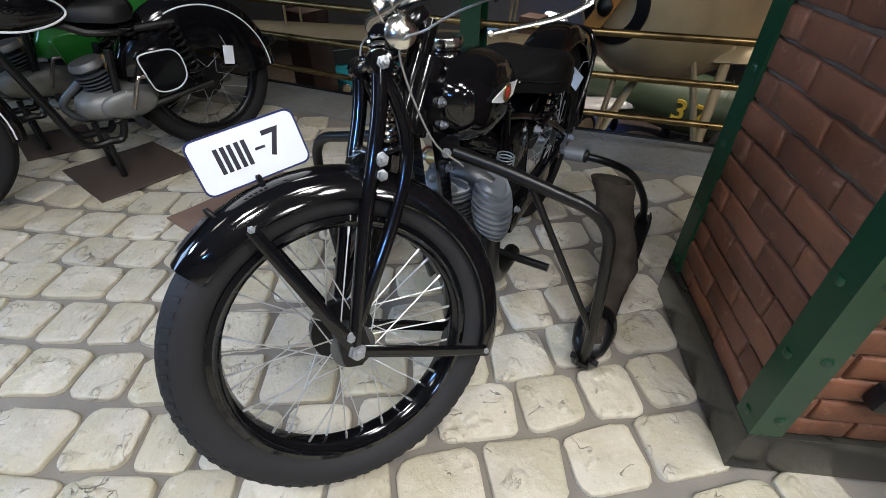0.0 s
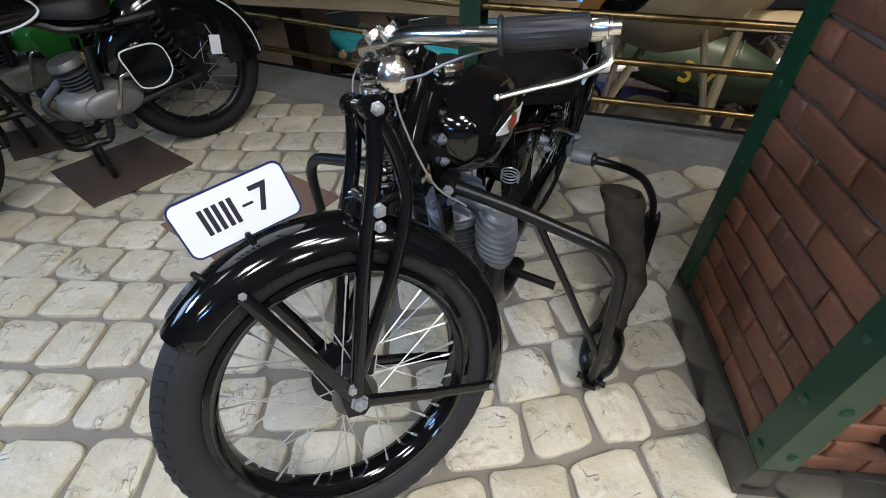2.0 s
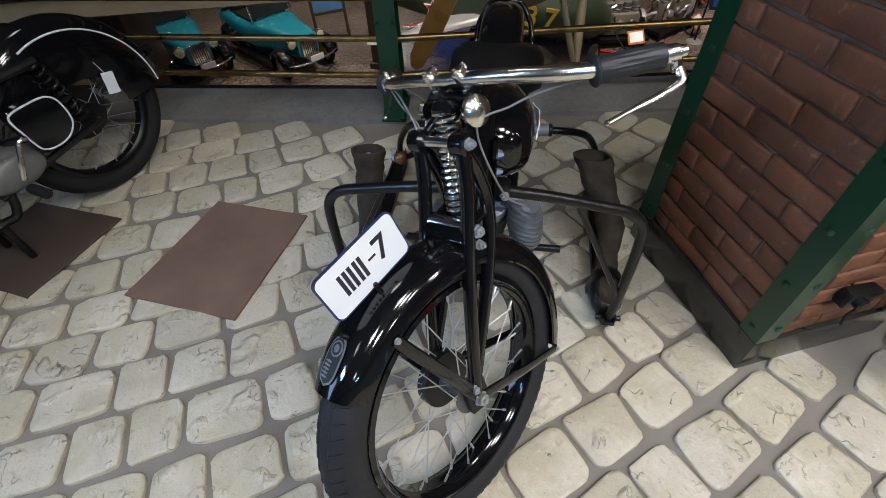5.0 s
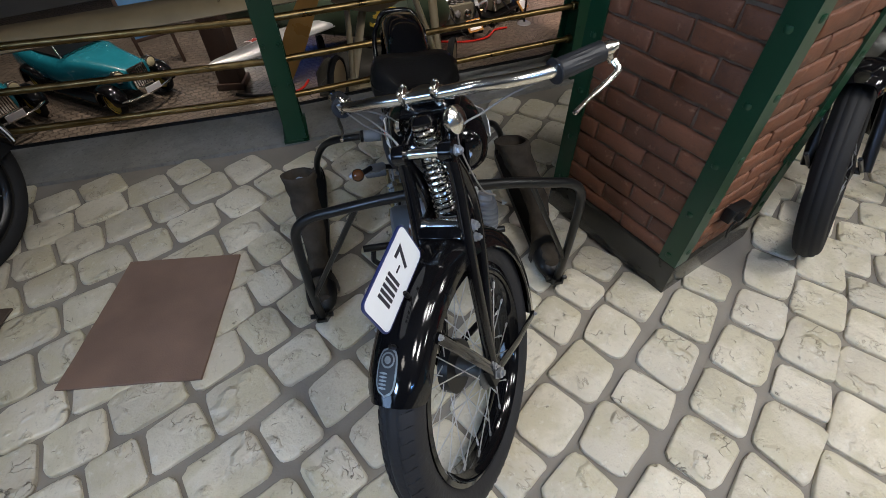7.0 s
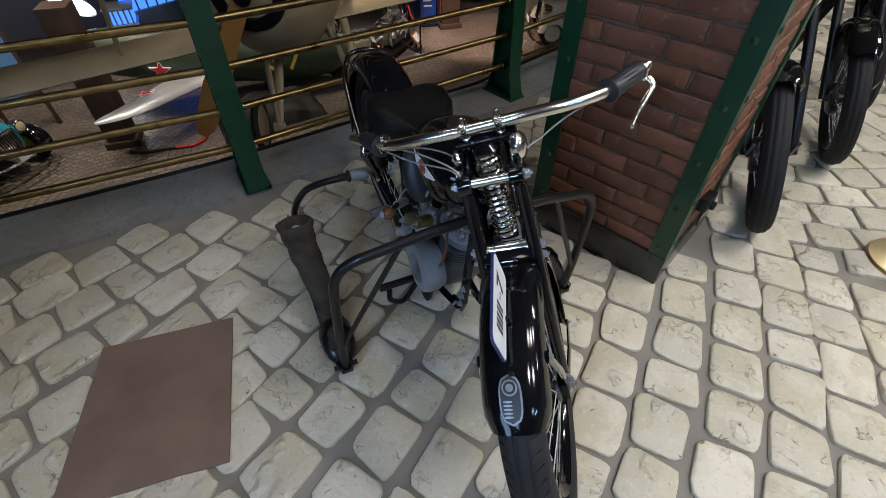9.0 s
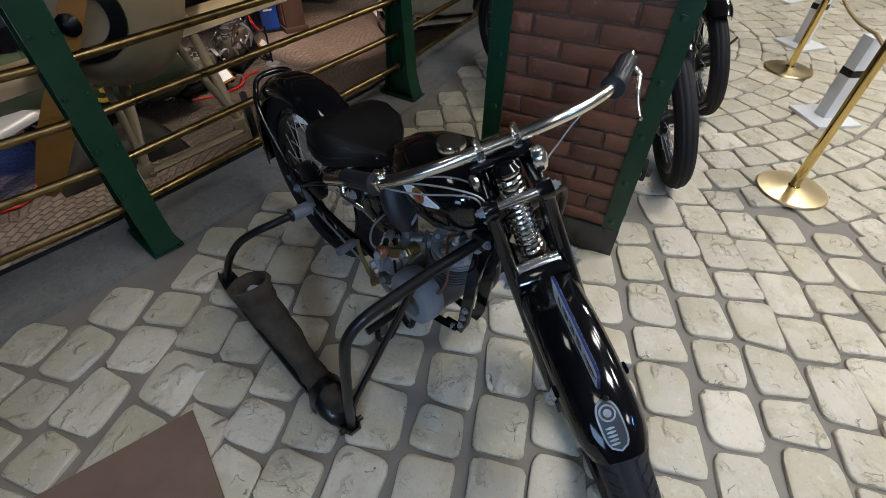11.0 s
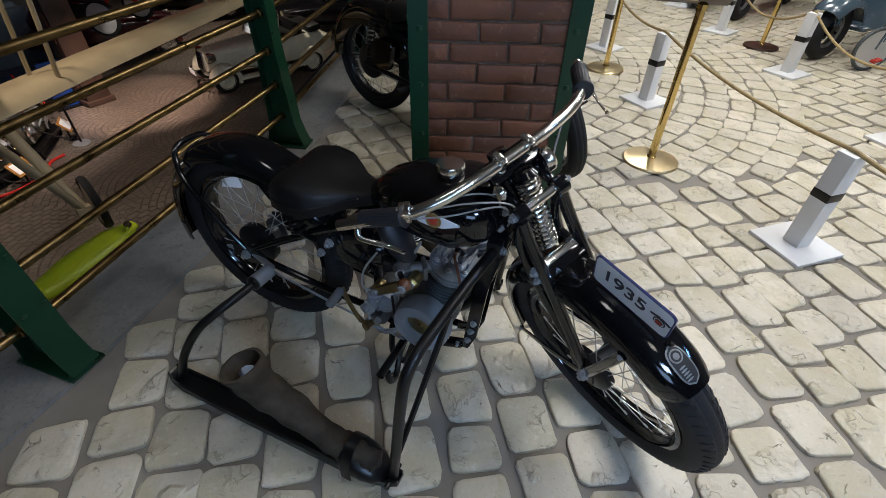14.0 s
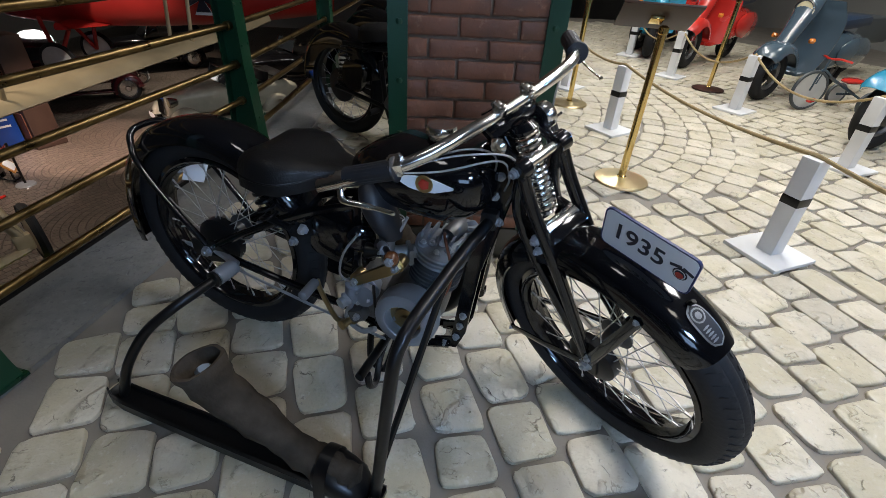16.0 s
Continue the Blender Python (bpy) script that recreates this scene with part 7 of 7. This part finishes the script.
for sgn in (1, -1):
    for x in (1.2, 1.7):
        part("wing_strut", G().tube([(x, sgn * 2.2, 0.3 if sgn < 0 else -0.6), (x, sgn * 2.2, 1.22)], 0.035, 8), BEIGE, redp)
    for x in (0.5, 1.2):
        part("landing_leg", G().tube([(x, sgn * 0.4, -0.5), (0.85, sgn * 0.75, -1.35)], 0.045, 8), PLANERED, redp)
    lw = part("landing_wheel", G().lathe([(0, -0.04), (0.33, -0.03), (0.34, 0), (0.33, 0.03), (0, 0.05)], (0.85, sgn * 0.8, -1.35), (0, sgn, 0), 28), GREYP, redp, "pale disc wheel")
    part("tyre", G().lathe([(0.33, -0.05), (0.39, -0.04), (0.41, 0), (0.39, 0.04), (0.33, 0.05)], (0.85, sgn * 0.8, -1.35), (0, sgn, 0), 32, True), RUBBER, lw)
for k_, mt, dy in ((1.0, WHITE, 0.0), (0.82, INK, -0.012)):
    for q in range(4):
        a = q * math.pi / 2
        arm = [(0.05, -0.05), (0.34 * k_, -0.2 * k_), (0.34 * k_, 0.2 * k_), (0.05, 0.05), (-0.05, 0.05), (-0.05, -0.05)]
        part("cross_marking", G().prism([(4.2 + u * math.cos(a) - v * math.sin(a), -0.575 + dy, 0.05 + u * math.sin(a) + v * math.cos(a)) for u, v in arm], (0, -0.006, 0), (0, 0.006, 0)), mt, redp, smooth=0)
part("hanging_cable", G().tube([(1.4, 0, 0.6), (1.4, 0, 3.9)], 0.006, 6), STEEL, redp)

# pillars, cabinet, banners, display clutter
for x, y, w_ in ((9.1, 9.45, 0.5), (0.8, 9.5, 0.4), (-3.5, 9.6, 0.6), (3.9, 12.6, 0.5)):
    pl = thing("pillar", "dark brown wooden pillar with brick insets", "pillar", pose(x, y, LOW, 0, 0, -30), kind="structure")
    part("shaft", G().box((0, 0, 1.1), (w_, w_, 2.2), (0, 0, 0), 0.02), DARKWOOD, pl)
    part("foot", G().box((0, 0, 0.06), (w_ + 0.1, w_ + 0.1, 0.12), (0, 0, 0), 0.02), DARKWOOD, pl)
    if x == 9.1:
        for z_ in (0.45, 1.6):
            part("brick_inset", G().box((-w_ / 2 - 0.004, 0, z_), (0.02, 0.3, 0.55)), BRICK, pl, "red brick panel", 0)
bn = thing("banner_stand", "bright blue standing panel beside a pillar", "banner", pose(8.75, 9.85, LOW, 0, 0, -35))
part("panel", G().box((0, 0, 0.5), (0.42, 0.08, 0.95), (0, 0, 0), 0.01), CASEBLUE, bn)
for i in range(3):
    part("text_bar", G().box((-0.05 + 0.02 * i, -0.043, 0.75 - 0.13 * i), (0.22, 0.004, 0.04)), PAPER, bn, smooth=0)
part("foot", G().box((0, 0, 0.02), (0.5, 0.3, 0.04), (0, 0, 0), 0.01), SATIN, bn)
cab = thing("cabinet", "grey-blue display cabinet with a lit blue screen", "cabinet", pose(11.3, 13.4, LOW, 0, 0, -28))
part("body", G().box((0, 0, 0.65), (2.0, 1.0, 1.3), (0, 0, 0), 0.03), CABGREY, cab)
part("top", G().box((0, 0, 1.36), (1.7, 0.8, 0.12), (0, 0, 0), 0.03), CABGREY, cab)
part("screen", G().box((-0.3, -0.52, 0.95), (0.5, 0.03, 0.35), (0, 0, 0), 0.01), GLOWBLUE, cab, "lit blue screen")
part("lamp", G().ball((1.4, -0.3, 1.2), (0.12, 0.12, 0.16), 10), GLOWBLUE, cab)


def machine(label, x, y, ang, s):
    """An old engine on a low stand."""
    rg_ = random.Random(int(x * 100))
    o = thing("engine_exhibit", label, "machinery", pose(x, y, LOW, 0, 0, ang))
    part("stand", G().box((0, 0, 0.15 * s), (1.2 * s, 0.6 * s, 0.08), (0, 0, 0), 0.01), SATIN, o)
    for dx in (-0.5, 0.5):
        for dy in (-0.25, 0.25):
            part("leg", G().box((dx * s, dy * s, 0.07 * s), (0.06, 0.06, 0.14 * s)), SATIN, o)
    part("block", G().box((0, 0, 0.42 * s), (0.7 * s, 0.35 * s, 0.4 * s), (0, 0, 0), 0.04), KHAKI, o)
    for i in range(4):
        part("cylinder", G().lathe([(0.09, 0), (0.1, 0.05), (0.08, 0.06), (0.1, 0.1), (0.08, 0.11), (0.09, 0.2), (0, 0.22)], ((-0.27 + 0.18 * i) * s, 0, 0.6 * s), (0.0, rg_.uniform(-0.2, 0.2), 1), 14), ALU, o)
    part("flywheel", G().lathe([(0, -0.04), (0.22 * s, -0.04), (0.22 * s, 0.04), (0, 0.04)], (0.42 * s, 0, 0.42 * s), (1, 0, 0), 22), STEEL, o)
    part("manifold", G().tube(cr([(-0.3 * s, 0.22 * s, 0.5 * s), (0, 0.27 * s, 0.55 * s), (0.3 * s, 0.22 * s, 0.45 * s)], 5), 0.05, 10), BRASSOLD, o)
    part("pipe", G().tube(cr([(-0.4 * s, -0.2 * s, 0.3 * s), (-0.55 * s, -0.25 * s, 0.6 * s), (-0.2 * s, -0.2 * s, 0.8 * s)], 5), 0.04, 10), CHROME, o)
    for i in range(7):
        x0, y0, z0 = rg_.uniform(-0.5, 0.45) * s, rg_.uniform(-0.34, 0.3) * s, rg_.uniform(0.25, 0.6) * s
        bend = [(x0, y0, z0), (x0 + rg_.uniform(-0.1, 0.25) * s, y0 - 0.1 * s, z0 + 0.15 * s), (x0 + rg_.uniform(0.1, 0.35) * s, y0 + rg_.uniform(-0.1, 0.1), z0 - 0.1 * s)]
        part("pipe", G().tube(cr(bend, 5), rg_.uniform(0.015, 0.035), 8), rg_.choice((CHROME, STEEL, SATIN, BRASSOLD)), o)
    for i in range(3):
        part("valve_cover", G().lathe([(0, 0), (0.075, 0), (0.08, 0.02), (0.06, 0.05), (0.02, 0.06), (0, 0.06)], ((-0.3 + 0.25 * i) * s, -0.19 * s, 0.45 * s), (0.1 * i - 0.1, -1, 0.3), 16), (STEEL, ALU, CHROME)[i], o)
    part("lead", G().tube(cr([(-0.3 * s, -0.1 * s, 0.6 * s), (0.0, -0.5 * s, 0.12), (0.4 * s, -0.55 * s, 0.03), (0.7 * s, -0.3 * s, 0.03)], 6), 0.014, 7), RUBBER, o)
    pq = part("sign_board", G().box((0.2 * s, -0.52 * s, 0.3 * s), (0.36, 0.025, 0.26), (-40, 0, 8), 0.004), PLYORANGE, o, "tan wooden caption board")
    part("sheet", G().box((0.2 * s, -0.532 * s, 0.313 * s), (0.28, 0.006, 0.19), (-40, 0, 8)), PAPER, pq, "white caption sheet", 0)
    part("board_post", G().tube([(0.2 * s, -0.5 * s, 0.0), (0.2 * s, -0.5 * s, 0.29 * s)], 0.018, 8), SATIN, o)
    return o


machine("old aircraft engine with bright pipes on a low stand", 6.85, 9.2, 20, 1.05)
machine("khaki vintage engine on a stand beside the aircraft", 5.55, 9.0, -10, 1.0)
machine("small sectioned engine near the pillar", 7.9, 10.3, 50, 0.9)
machine("dismantled engine parts on a stand", 6.0, 10.8, 80, 1.1)
for pts in ([(7.1, 8.5), (7.7, 9.5), (8.5, 10.5)],):
    for x, y in pts:
        o = thing("rope_stand", "dark rope stand with round foot", "stanchion", pose(x, y, LOW), "hall rope stands")
        part("pole", G().tube([(0, 0, 0.02), (0, 0, 0.8)], 0.02, 8), SATIN, o)
        part("foot", G().lathe([(0, 0), (0.16, 0), (0.15, 0.02), (0.03, 0.04), (0, 0.04)], (0, 0, 0), (0, 0, 1), 18), STEEL, o)
    q = []
    for a, b in zip(pts, pts[1:]):
        q += [(a[0] + (b[0] - a[0]) * k / 8, a[1] + (b[1] - a[1]) * k / 8, LOW + 0.78 - 0.8 * (k / 8) * (1 - k / 8)) for k in range(8)]
    solo("rope", G().tube(q + [(*pts[-1], LOW + 0.78)], 0.02, 8), SC_RED, "red rope on dark stands in the hall", "rope")
# low crumpled dark sheet that fills the dark area behind the struts
heap = thing("dark_mass", "low crumpled dark mass on the hall floor", "exhibit", pose(3.0, 8.3, LOW, 0, 0, -18))
rows = []
for i in range(25):
    u = -1 + i / 12
    row = []
    for j in range(13):
        v = -1 + j / 6
        q = Vector((u * 1.9, v * 1.3, 0.7))
        h = 0.62 * max(0.0, 1 - abs(u) ** 2.5) ** 0.6 * max(0.0, 1 - abs(v) ** 3) ** 0.6
        row.append((u * 0.95, v * 0.5, h * (0.75 + 0.5 * noise.noise(q * 1.3)) + 0.05 * abs(noise.noise(q * 4)) + 0.004))
    rows.append(row)
part("tarpaulin", G().strip(rows), mat("dark_matte_sheet", (0.012, 0.012, 0.01), 0.6, var=0.3, scale=4, bump=0.4, bscale=14, spec=0.2), heap)
boat = thing("display_model", "lime yellow streamlined model below the gallery edge", "model", pose(1.62, 3.95, -1.02, 0, 0, -14))
part("hull", G().rings(barrel([(-0.42, 0.02, 0, 0.6), (-0.35, 0.1, 0, 0.6), (-0.1, 0.14, 0, 0.6), (0.25, 0.13, 0, 0.6), (0.46, 0.05, 0.0, 0.6)])), LIME, boat)
part("stand", G().tube([(0, 0, -0.08), (0, 0, LOW + 1.04)], 0.05, 10), SATIN, boat)
part("lamp", G().ball((0.35, -0.1, 0.1), 0.03, 8), CHROME, boat)


# flood lamps, blue-lit exhibits and a framed board on the hall floor
LAMPWHITE = bpy.data.materials.new("lit_lamp_face")
LAMPWHITE.use_nodes = True
LAMPWHITE.node_tree.nodes["Principled BSDF"].inputs["Emission Color"].default_value = (1.0, 0.96, 0.9, 1)
LAMPWHITE.node_tree.nodes["Principled BSDF"].inputs["Emission Strength"].default_value = 6.0
for x, y in ((1.66, 13.0), (13.0, 11.8)):
    o = thing("flood_lamp", "lit white flood lamp with wide shade on a pole", "lamp", pose(x, y, LOW), "hall flood lamps")
    part("pole", G().tube([(0, 0, 0.03), (0, 0, 1.4)], 0.025, 8), SATIN, o)
    part("foot", G().lathe([(0, 0), (0.2, 0), (0.19, 0.03), (0.03, 0.05), (0, 0.05)], (0, 0, 0), (0, 0, 1), 20), SATIN, o)
    part("shade", G().lathe([(0.06, 0.22), (0.12, 0.2), (0.42, 0.0), (0.43, -0.02), (0.4, 0.0), (0.1, 0.19)], (0, -0.05, 1.35), (0.6, 0.45, 0.66), 24, True), WHITE, o, "wide white lamp shade")
    part("lit_face", G().lathe([(0, 0), (0.36, 0), (0.36, 0.01), (0, 0.01)], (-0.02, -0.07, 1.33), (0.6, 0.45, 0.66), 24), LAMPWHITE, o, "glowing lamp face")
# blue-lit machines as plain cases; the glowing panel stands for the blue light on them
for x, y, sx, sz, rot in ((3.2, 13.2, 1.1, 0.5, 10), (2.3, 12.4, 0.5, 0.25, -20)):
    o = thing("blue_lit_exhibit", "low blue-lit exhibit, its blue light put in as a glowing panel", "display case", pose(x, y, LOW, 0, 0, rot))
    part("base", G().box((0, 0, 0.5), (sx + 0.1, 0.6, 1.0), (0, 0, 0), 0.02), CABGREY, o)
    part("lit_panel", G().box((0, 0, 1.0 + sz / 2), (sx, 0.5, sz), (0, 0, 0), 0.03), GLOWBLUE, o, "blue lit panel")
    for i in range(5):
        part("rib", G().box(((i - 2) * sx / 5, -0.26, 1.0 + sz / 2), (0.03, 0.03, sz + 0.04)), STEEL, o, smooth=0)
    part("lid", G().box((0, 0, 1.03 + sz), (sx + 0.06, 0.56, 0.05), (0, 0, 0), 0.01), STEEL, o)
bd = thing("display_board", "pale blue board in a dark wooden frame", "board", pose(-0.1, 11.0, LOW, -8, 0, 8))
part("sheet", G().box((0, 0, 1.15), (0.62, 0.03, 1.1), (0, 0, 0), 0.004), mat("pale_blue_board", (0.1, 0.25, 0.5), 0.5), bd)
for x in (-0.34, 0.34):
    part("frame_post", G().box((x, 0, 0.86), (0.06, 0.06, 1.72), (0, 0, 0), 0.006), DARKWOOD, bd)
for z_ in (0.58, 1.7):
    part("frame_rail", G().box((0, 0, z_), (0.62, 0.05, 0.06), (0, 0, 0), 0.006), DARKWOOD, bd)

# ---- bricks of the column ----
BP, BH, BJ, BPITCH, BZ0 = 0.19, 0.0552, 0.0078, 0.0632, 0.1152


def brick_mesh(w, seed):
    """A worn brick: uneven outline, rounded arris, slightly hollow or proud face; w along x, face towards -y."""
    rng = random.Random(seed)
    hw, hh, hd = w / 2, BH / 2, 0.012
    j = lambda s_: (rng.random() - 0.5) * s_
    n = 6 if w > 0.1 else 4
    ring = [(-hw + w * i / n, -hh) for i in range(n)] + [(hw, -hh), (hw, 0)] + [(hw - w * i / n, hh) for i in range(n)] + [(-hw, hh), (-hw, 0)]
    out = [(x + j(0.003), z + j(0.003)) for x, z in ring]
    b = [0.0035 + rng.random() * 0.005 for _ in ring]
    ins = lambda f: [(x - math.copysign(min(bb * f, abs(x) * 0.5), x), z - math.copysign(min(bb * f, abs(z) * 0.5), z)) for (x, z), bb in zip(out, b)]
    g = G()
    g.rings([[(x, hd, z) for x, z in out], [(x, -hd + bb, z) for (x, z), bb in zip(out, b)], [(x, -hd + bb * 0.3, z) for (x, z), bb in zip(ins(0.35), b)], [(x, -hd + j(0.0012), z) for x, z in ins(1.0)]])
    return g.mesh("brick", BRICK, 50)


BM = {}
for key, w in (("full", BP - BJ), ("half", 0.085)):
    BM[key] = [brick_mesh(w, 11 * i + len(key)) for i in range(7)]
rng = random.Random(4)


def brick_runs(a, b, joint):
    """Where the bricks of one course lie between a and b, with a joint at the given place."""
    s_ = joint - BP * math.ceil((joint - a) / BP)
    runs = []
    while s_ < b:
        lo, hi = max(s_ + BJ / 2, a), min(s_ + BP - BJ / 2, b)
        if hi - lo > 0.014:
            runs.append((lo, hi))
        s_ += BP
    return runs


def brick_faces(z0, z1):
    """Courses of the two faces that the walk passes: (face, course, height, low end, high end)."""
    k = 0
    while BZ0 + BPITCH * k < z1:
        z = BZ0 + BPITCH * (k + 0.5)
        if z >= z0:
            for lo, hi in brick_runs(CY0 + 0.056, CY1 - 0.056, 1.104 if k % 2 == 0 else 1.011):
                yield 0, k, z, lo, hi
            for lo, hi in brick_runs(CX0 + 0.056, CX1 - 0.056, 0.785 if k % 2 else 0.88):
                yield 1, k, z, lo, hi
        k += 1


for face, k, z, lo, hi in brick_faces(0, 1.62):
    key = "full" if hi - lo > 0.11 else "half"
    ob = new("brick", rng.choice(BM[key]))
    ob.parent = column
    zz, hs = (z, 1.0) if k else (0.1515, 0.87)
    place = pose(CX0 + 0.019, (lo + hi) / 2, zz, 0, 0, -90) if face == 0 else pose((lo + hi) / 2, CY0 + 0.019, zz)
    ob.matrix_local = place @ pose(0, rng.uniform(-0.002, 0.002), rng.uniform(-0.0012, 0.0012), rng.uniform(-0.5, 0.5), rng.uniform(-0.5, 0.5), rng.uniform(-0.3, 0.3)) @ Matrix.Diagonal(((hi - lo) / (BP - BJ if key == "full" else 0.085), 1, hs, 1))
g = G()
for face, k, z, lo, hi in brick_faces(1.62, CZ - 0.12):
    g.box((CX0 + 0.019, (lo + hi) / 2, z) if face == 0 else ((lo + hi) / 2, CY0 + 0.019, z), (0.024, hi - lo, BH) if face == 0 else (hi - lo, 0.024, BH))
tagged(part("brickwork", g, BRICK, column, "upper courses of red brick", 0), kind="stuff")

# ---- cobbles: arcs of rounded stones ----
AX, AY, PITCH, STEP = -1.22, 6.47, 0.163, 0.181


def stone_rings(hx, hy, rg, n=20):
    """A worn four-sided sett: uneven corners, chipped rim, nearly flat top."""
    e = 0.25 + 0.15 * rg.random()
    k = [1 + (rg.random() - 0.5) * 0.06 for _ in range(n)]
    tx, ty, sk = (rg.random() - 0.5) * 0.2, (rg.random() - 0.5) * 0.16, (rg.random() - 0.5) * 0.26
    out = []
    for i in range(n):
        a = 2 * math.pi * (i + 0.5) / n
        c, s = math.cos(a), math.sin(a)
        x = math.copysign(abs(c) ** e, c) * k[i]
        y = math.copysign(abs(s) ** e, s) * k[(i * 3) % n]
        out.append((hx * (x * (1 + tx * y) + sk * y * 0.5), hy * (y * (1 + ty * x))))
    ring = lambda f, z, wob=0.0: [(x * f + (rg.random() - 0.5) * wob, y * f + (rg.random() - 0.5) * wob, z + (rg.random() - 0.5) * wob * 0.5) for x, y in out]
    return [ring(1.0, -0.014), ring(0.997, -0.006, 0.002), ring(0.982, -0.0024, 0.003), ring(0.945, -0.0006, 0.0035), ring(0.88, 0.0004, 0.0026), ring(0.45, 0.0012, 0.0026)]


FX, FY, FRAD = 3.3, 1.5, 2.72
sites = []
rg = random.Random(9)
for k in list(range(18, 80)) + list(range(-18, -2)):
    fan = k < 0
    cx, cy = (FX, FY) if fan else (AX, AY)
    r = abs(k) * (PITCH - 0.012 if fan else PITCH)
    th = -math.pi if fan else -math.pi / 2 - 4.6 / r
    s = rg.random() * STEP
    while s < (math.pi * 0.86 * r if fan else 15.5):
        w = STEP * rg.choice((0.8, 0.92, 1.0, 1.0, 1.08, 1.16))
        a = th + (s + w / 2) / r
        rj = r + 0.012 * math.sin(s * 2.1 + k) + rg.uniform(-0.006, 0.006)
        x, y = cx + rj * math.cos(a), cy + rj * math.sin(a)
        s += w
        inside = math.hypot(x - FX, y - FY) < FRAD + 0.02 and x > 1.3 and y < FY - 0.45
        if fan != inside:
            continue
        if not (-3.6 < x < 8.6 and -5.4 < y):
            continue
        if y > edge_y(x) - 0.06 or (CX0 - 0.055 < x < CX1 + 0.055 and CY0 - 0.055 < y < CY1 + 0.055):
            continue
        sites.append((x, y, a + math.pi / 2 + rg.uniform(-0.06, 0.06), (w - 0.0145) / 2, (PITCH - 0.014) / 2 * rg.uniform(0.95, 1.04)))
sites.sort(key=lambda q: (q[0] + 0.1) ** 2 + (q[1] - 1.05) ** 2)
VAR = []
for i in range(16):
    g = G()
    g.rings(stone_rings(0.073, 0.0615, random.Random(100 + i)))
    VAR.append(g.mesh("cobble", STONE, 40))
for x, y, a, hx, hy in sites[:300]:
    ob = new("cobble", rg.choice(VAR))
    ob.parent = floor
    ob.matrix_local = Matrix.Translation((x, y, 0)) @ Matrix.Rotation(a + (math.pi if rg.random() < 0.5 else 0), 4, "Z") @ Matrix.Rotation(rg.uniform(-0.012, 0.012), 4, "X") @ Matrix.Diagonal((hx / 0.073, hy / 0.0615, 1, 1))
g = G()
for x, y, a, hx, hy in sites[300:]:
    g.m = Matrix.Translation((x, y, 0)) @ Matrix.Rotation(a, 4, "Z")
    g.rings(stone_rings(hx, hy, rg, 16))
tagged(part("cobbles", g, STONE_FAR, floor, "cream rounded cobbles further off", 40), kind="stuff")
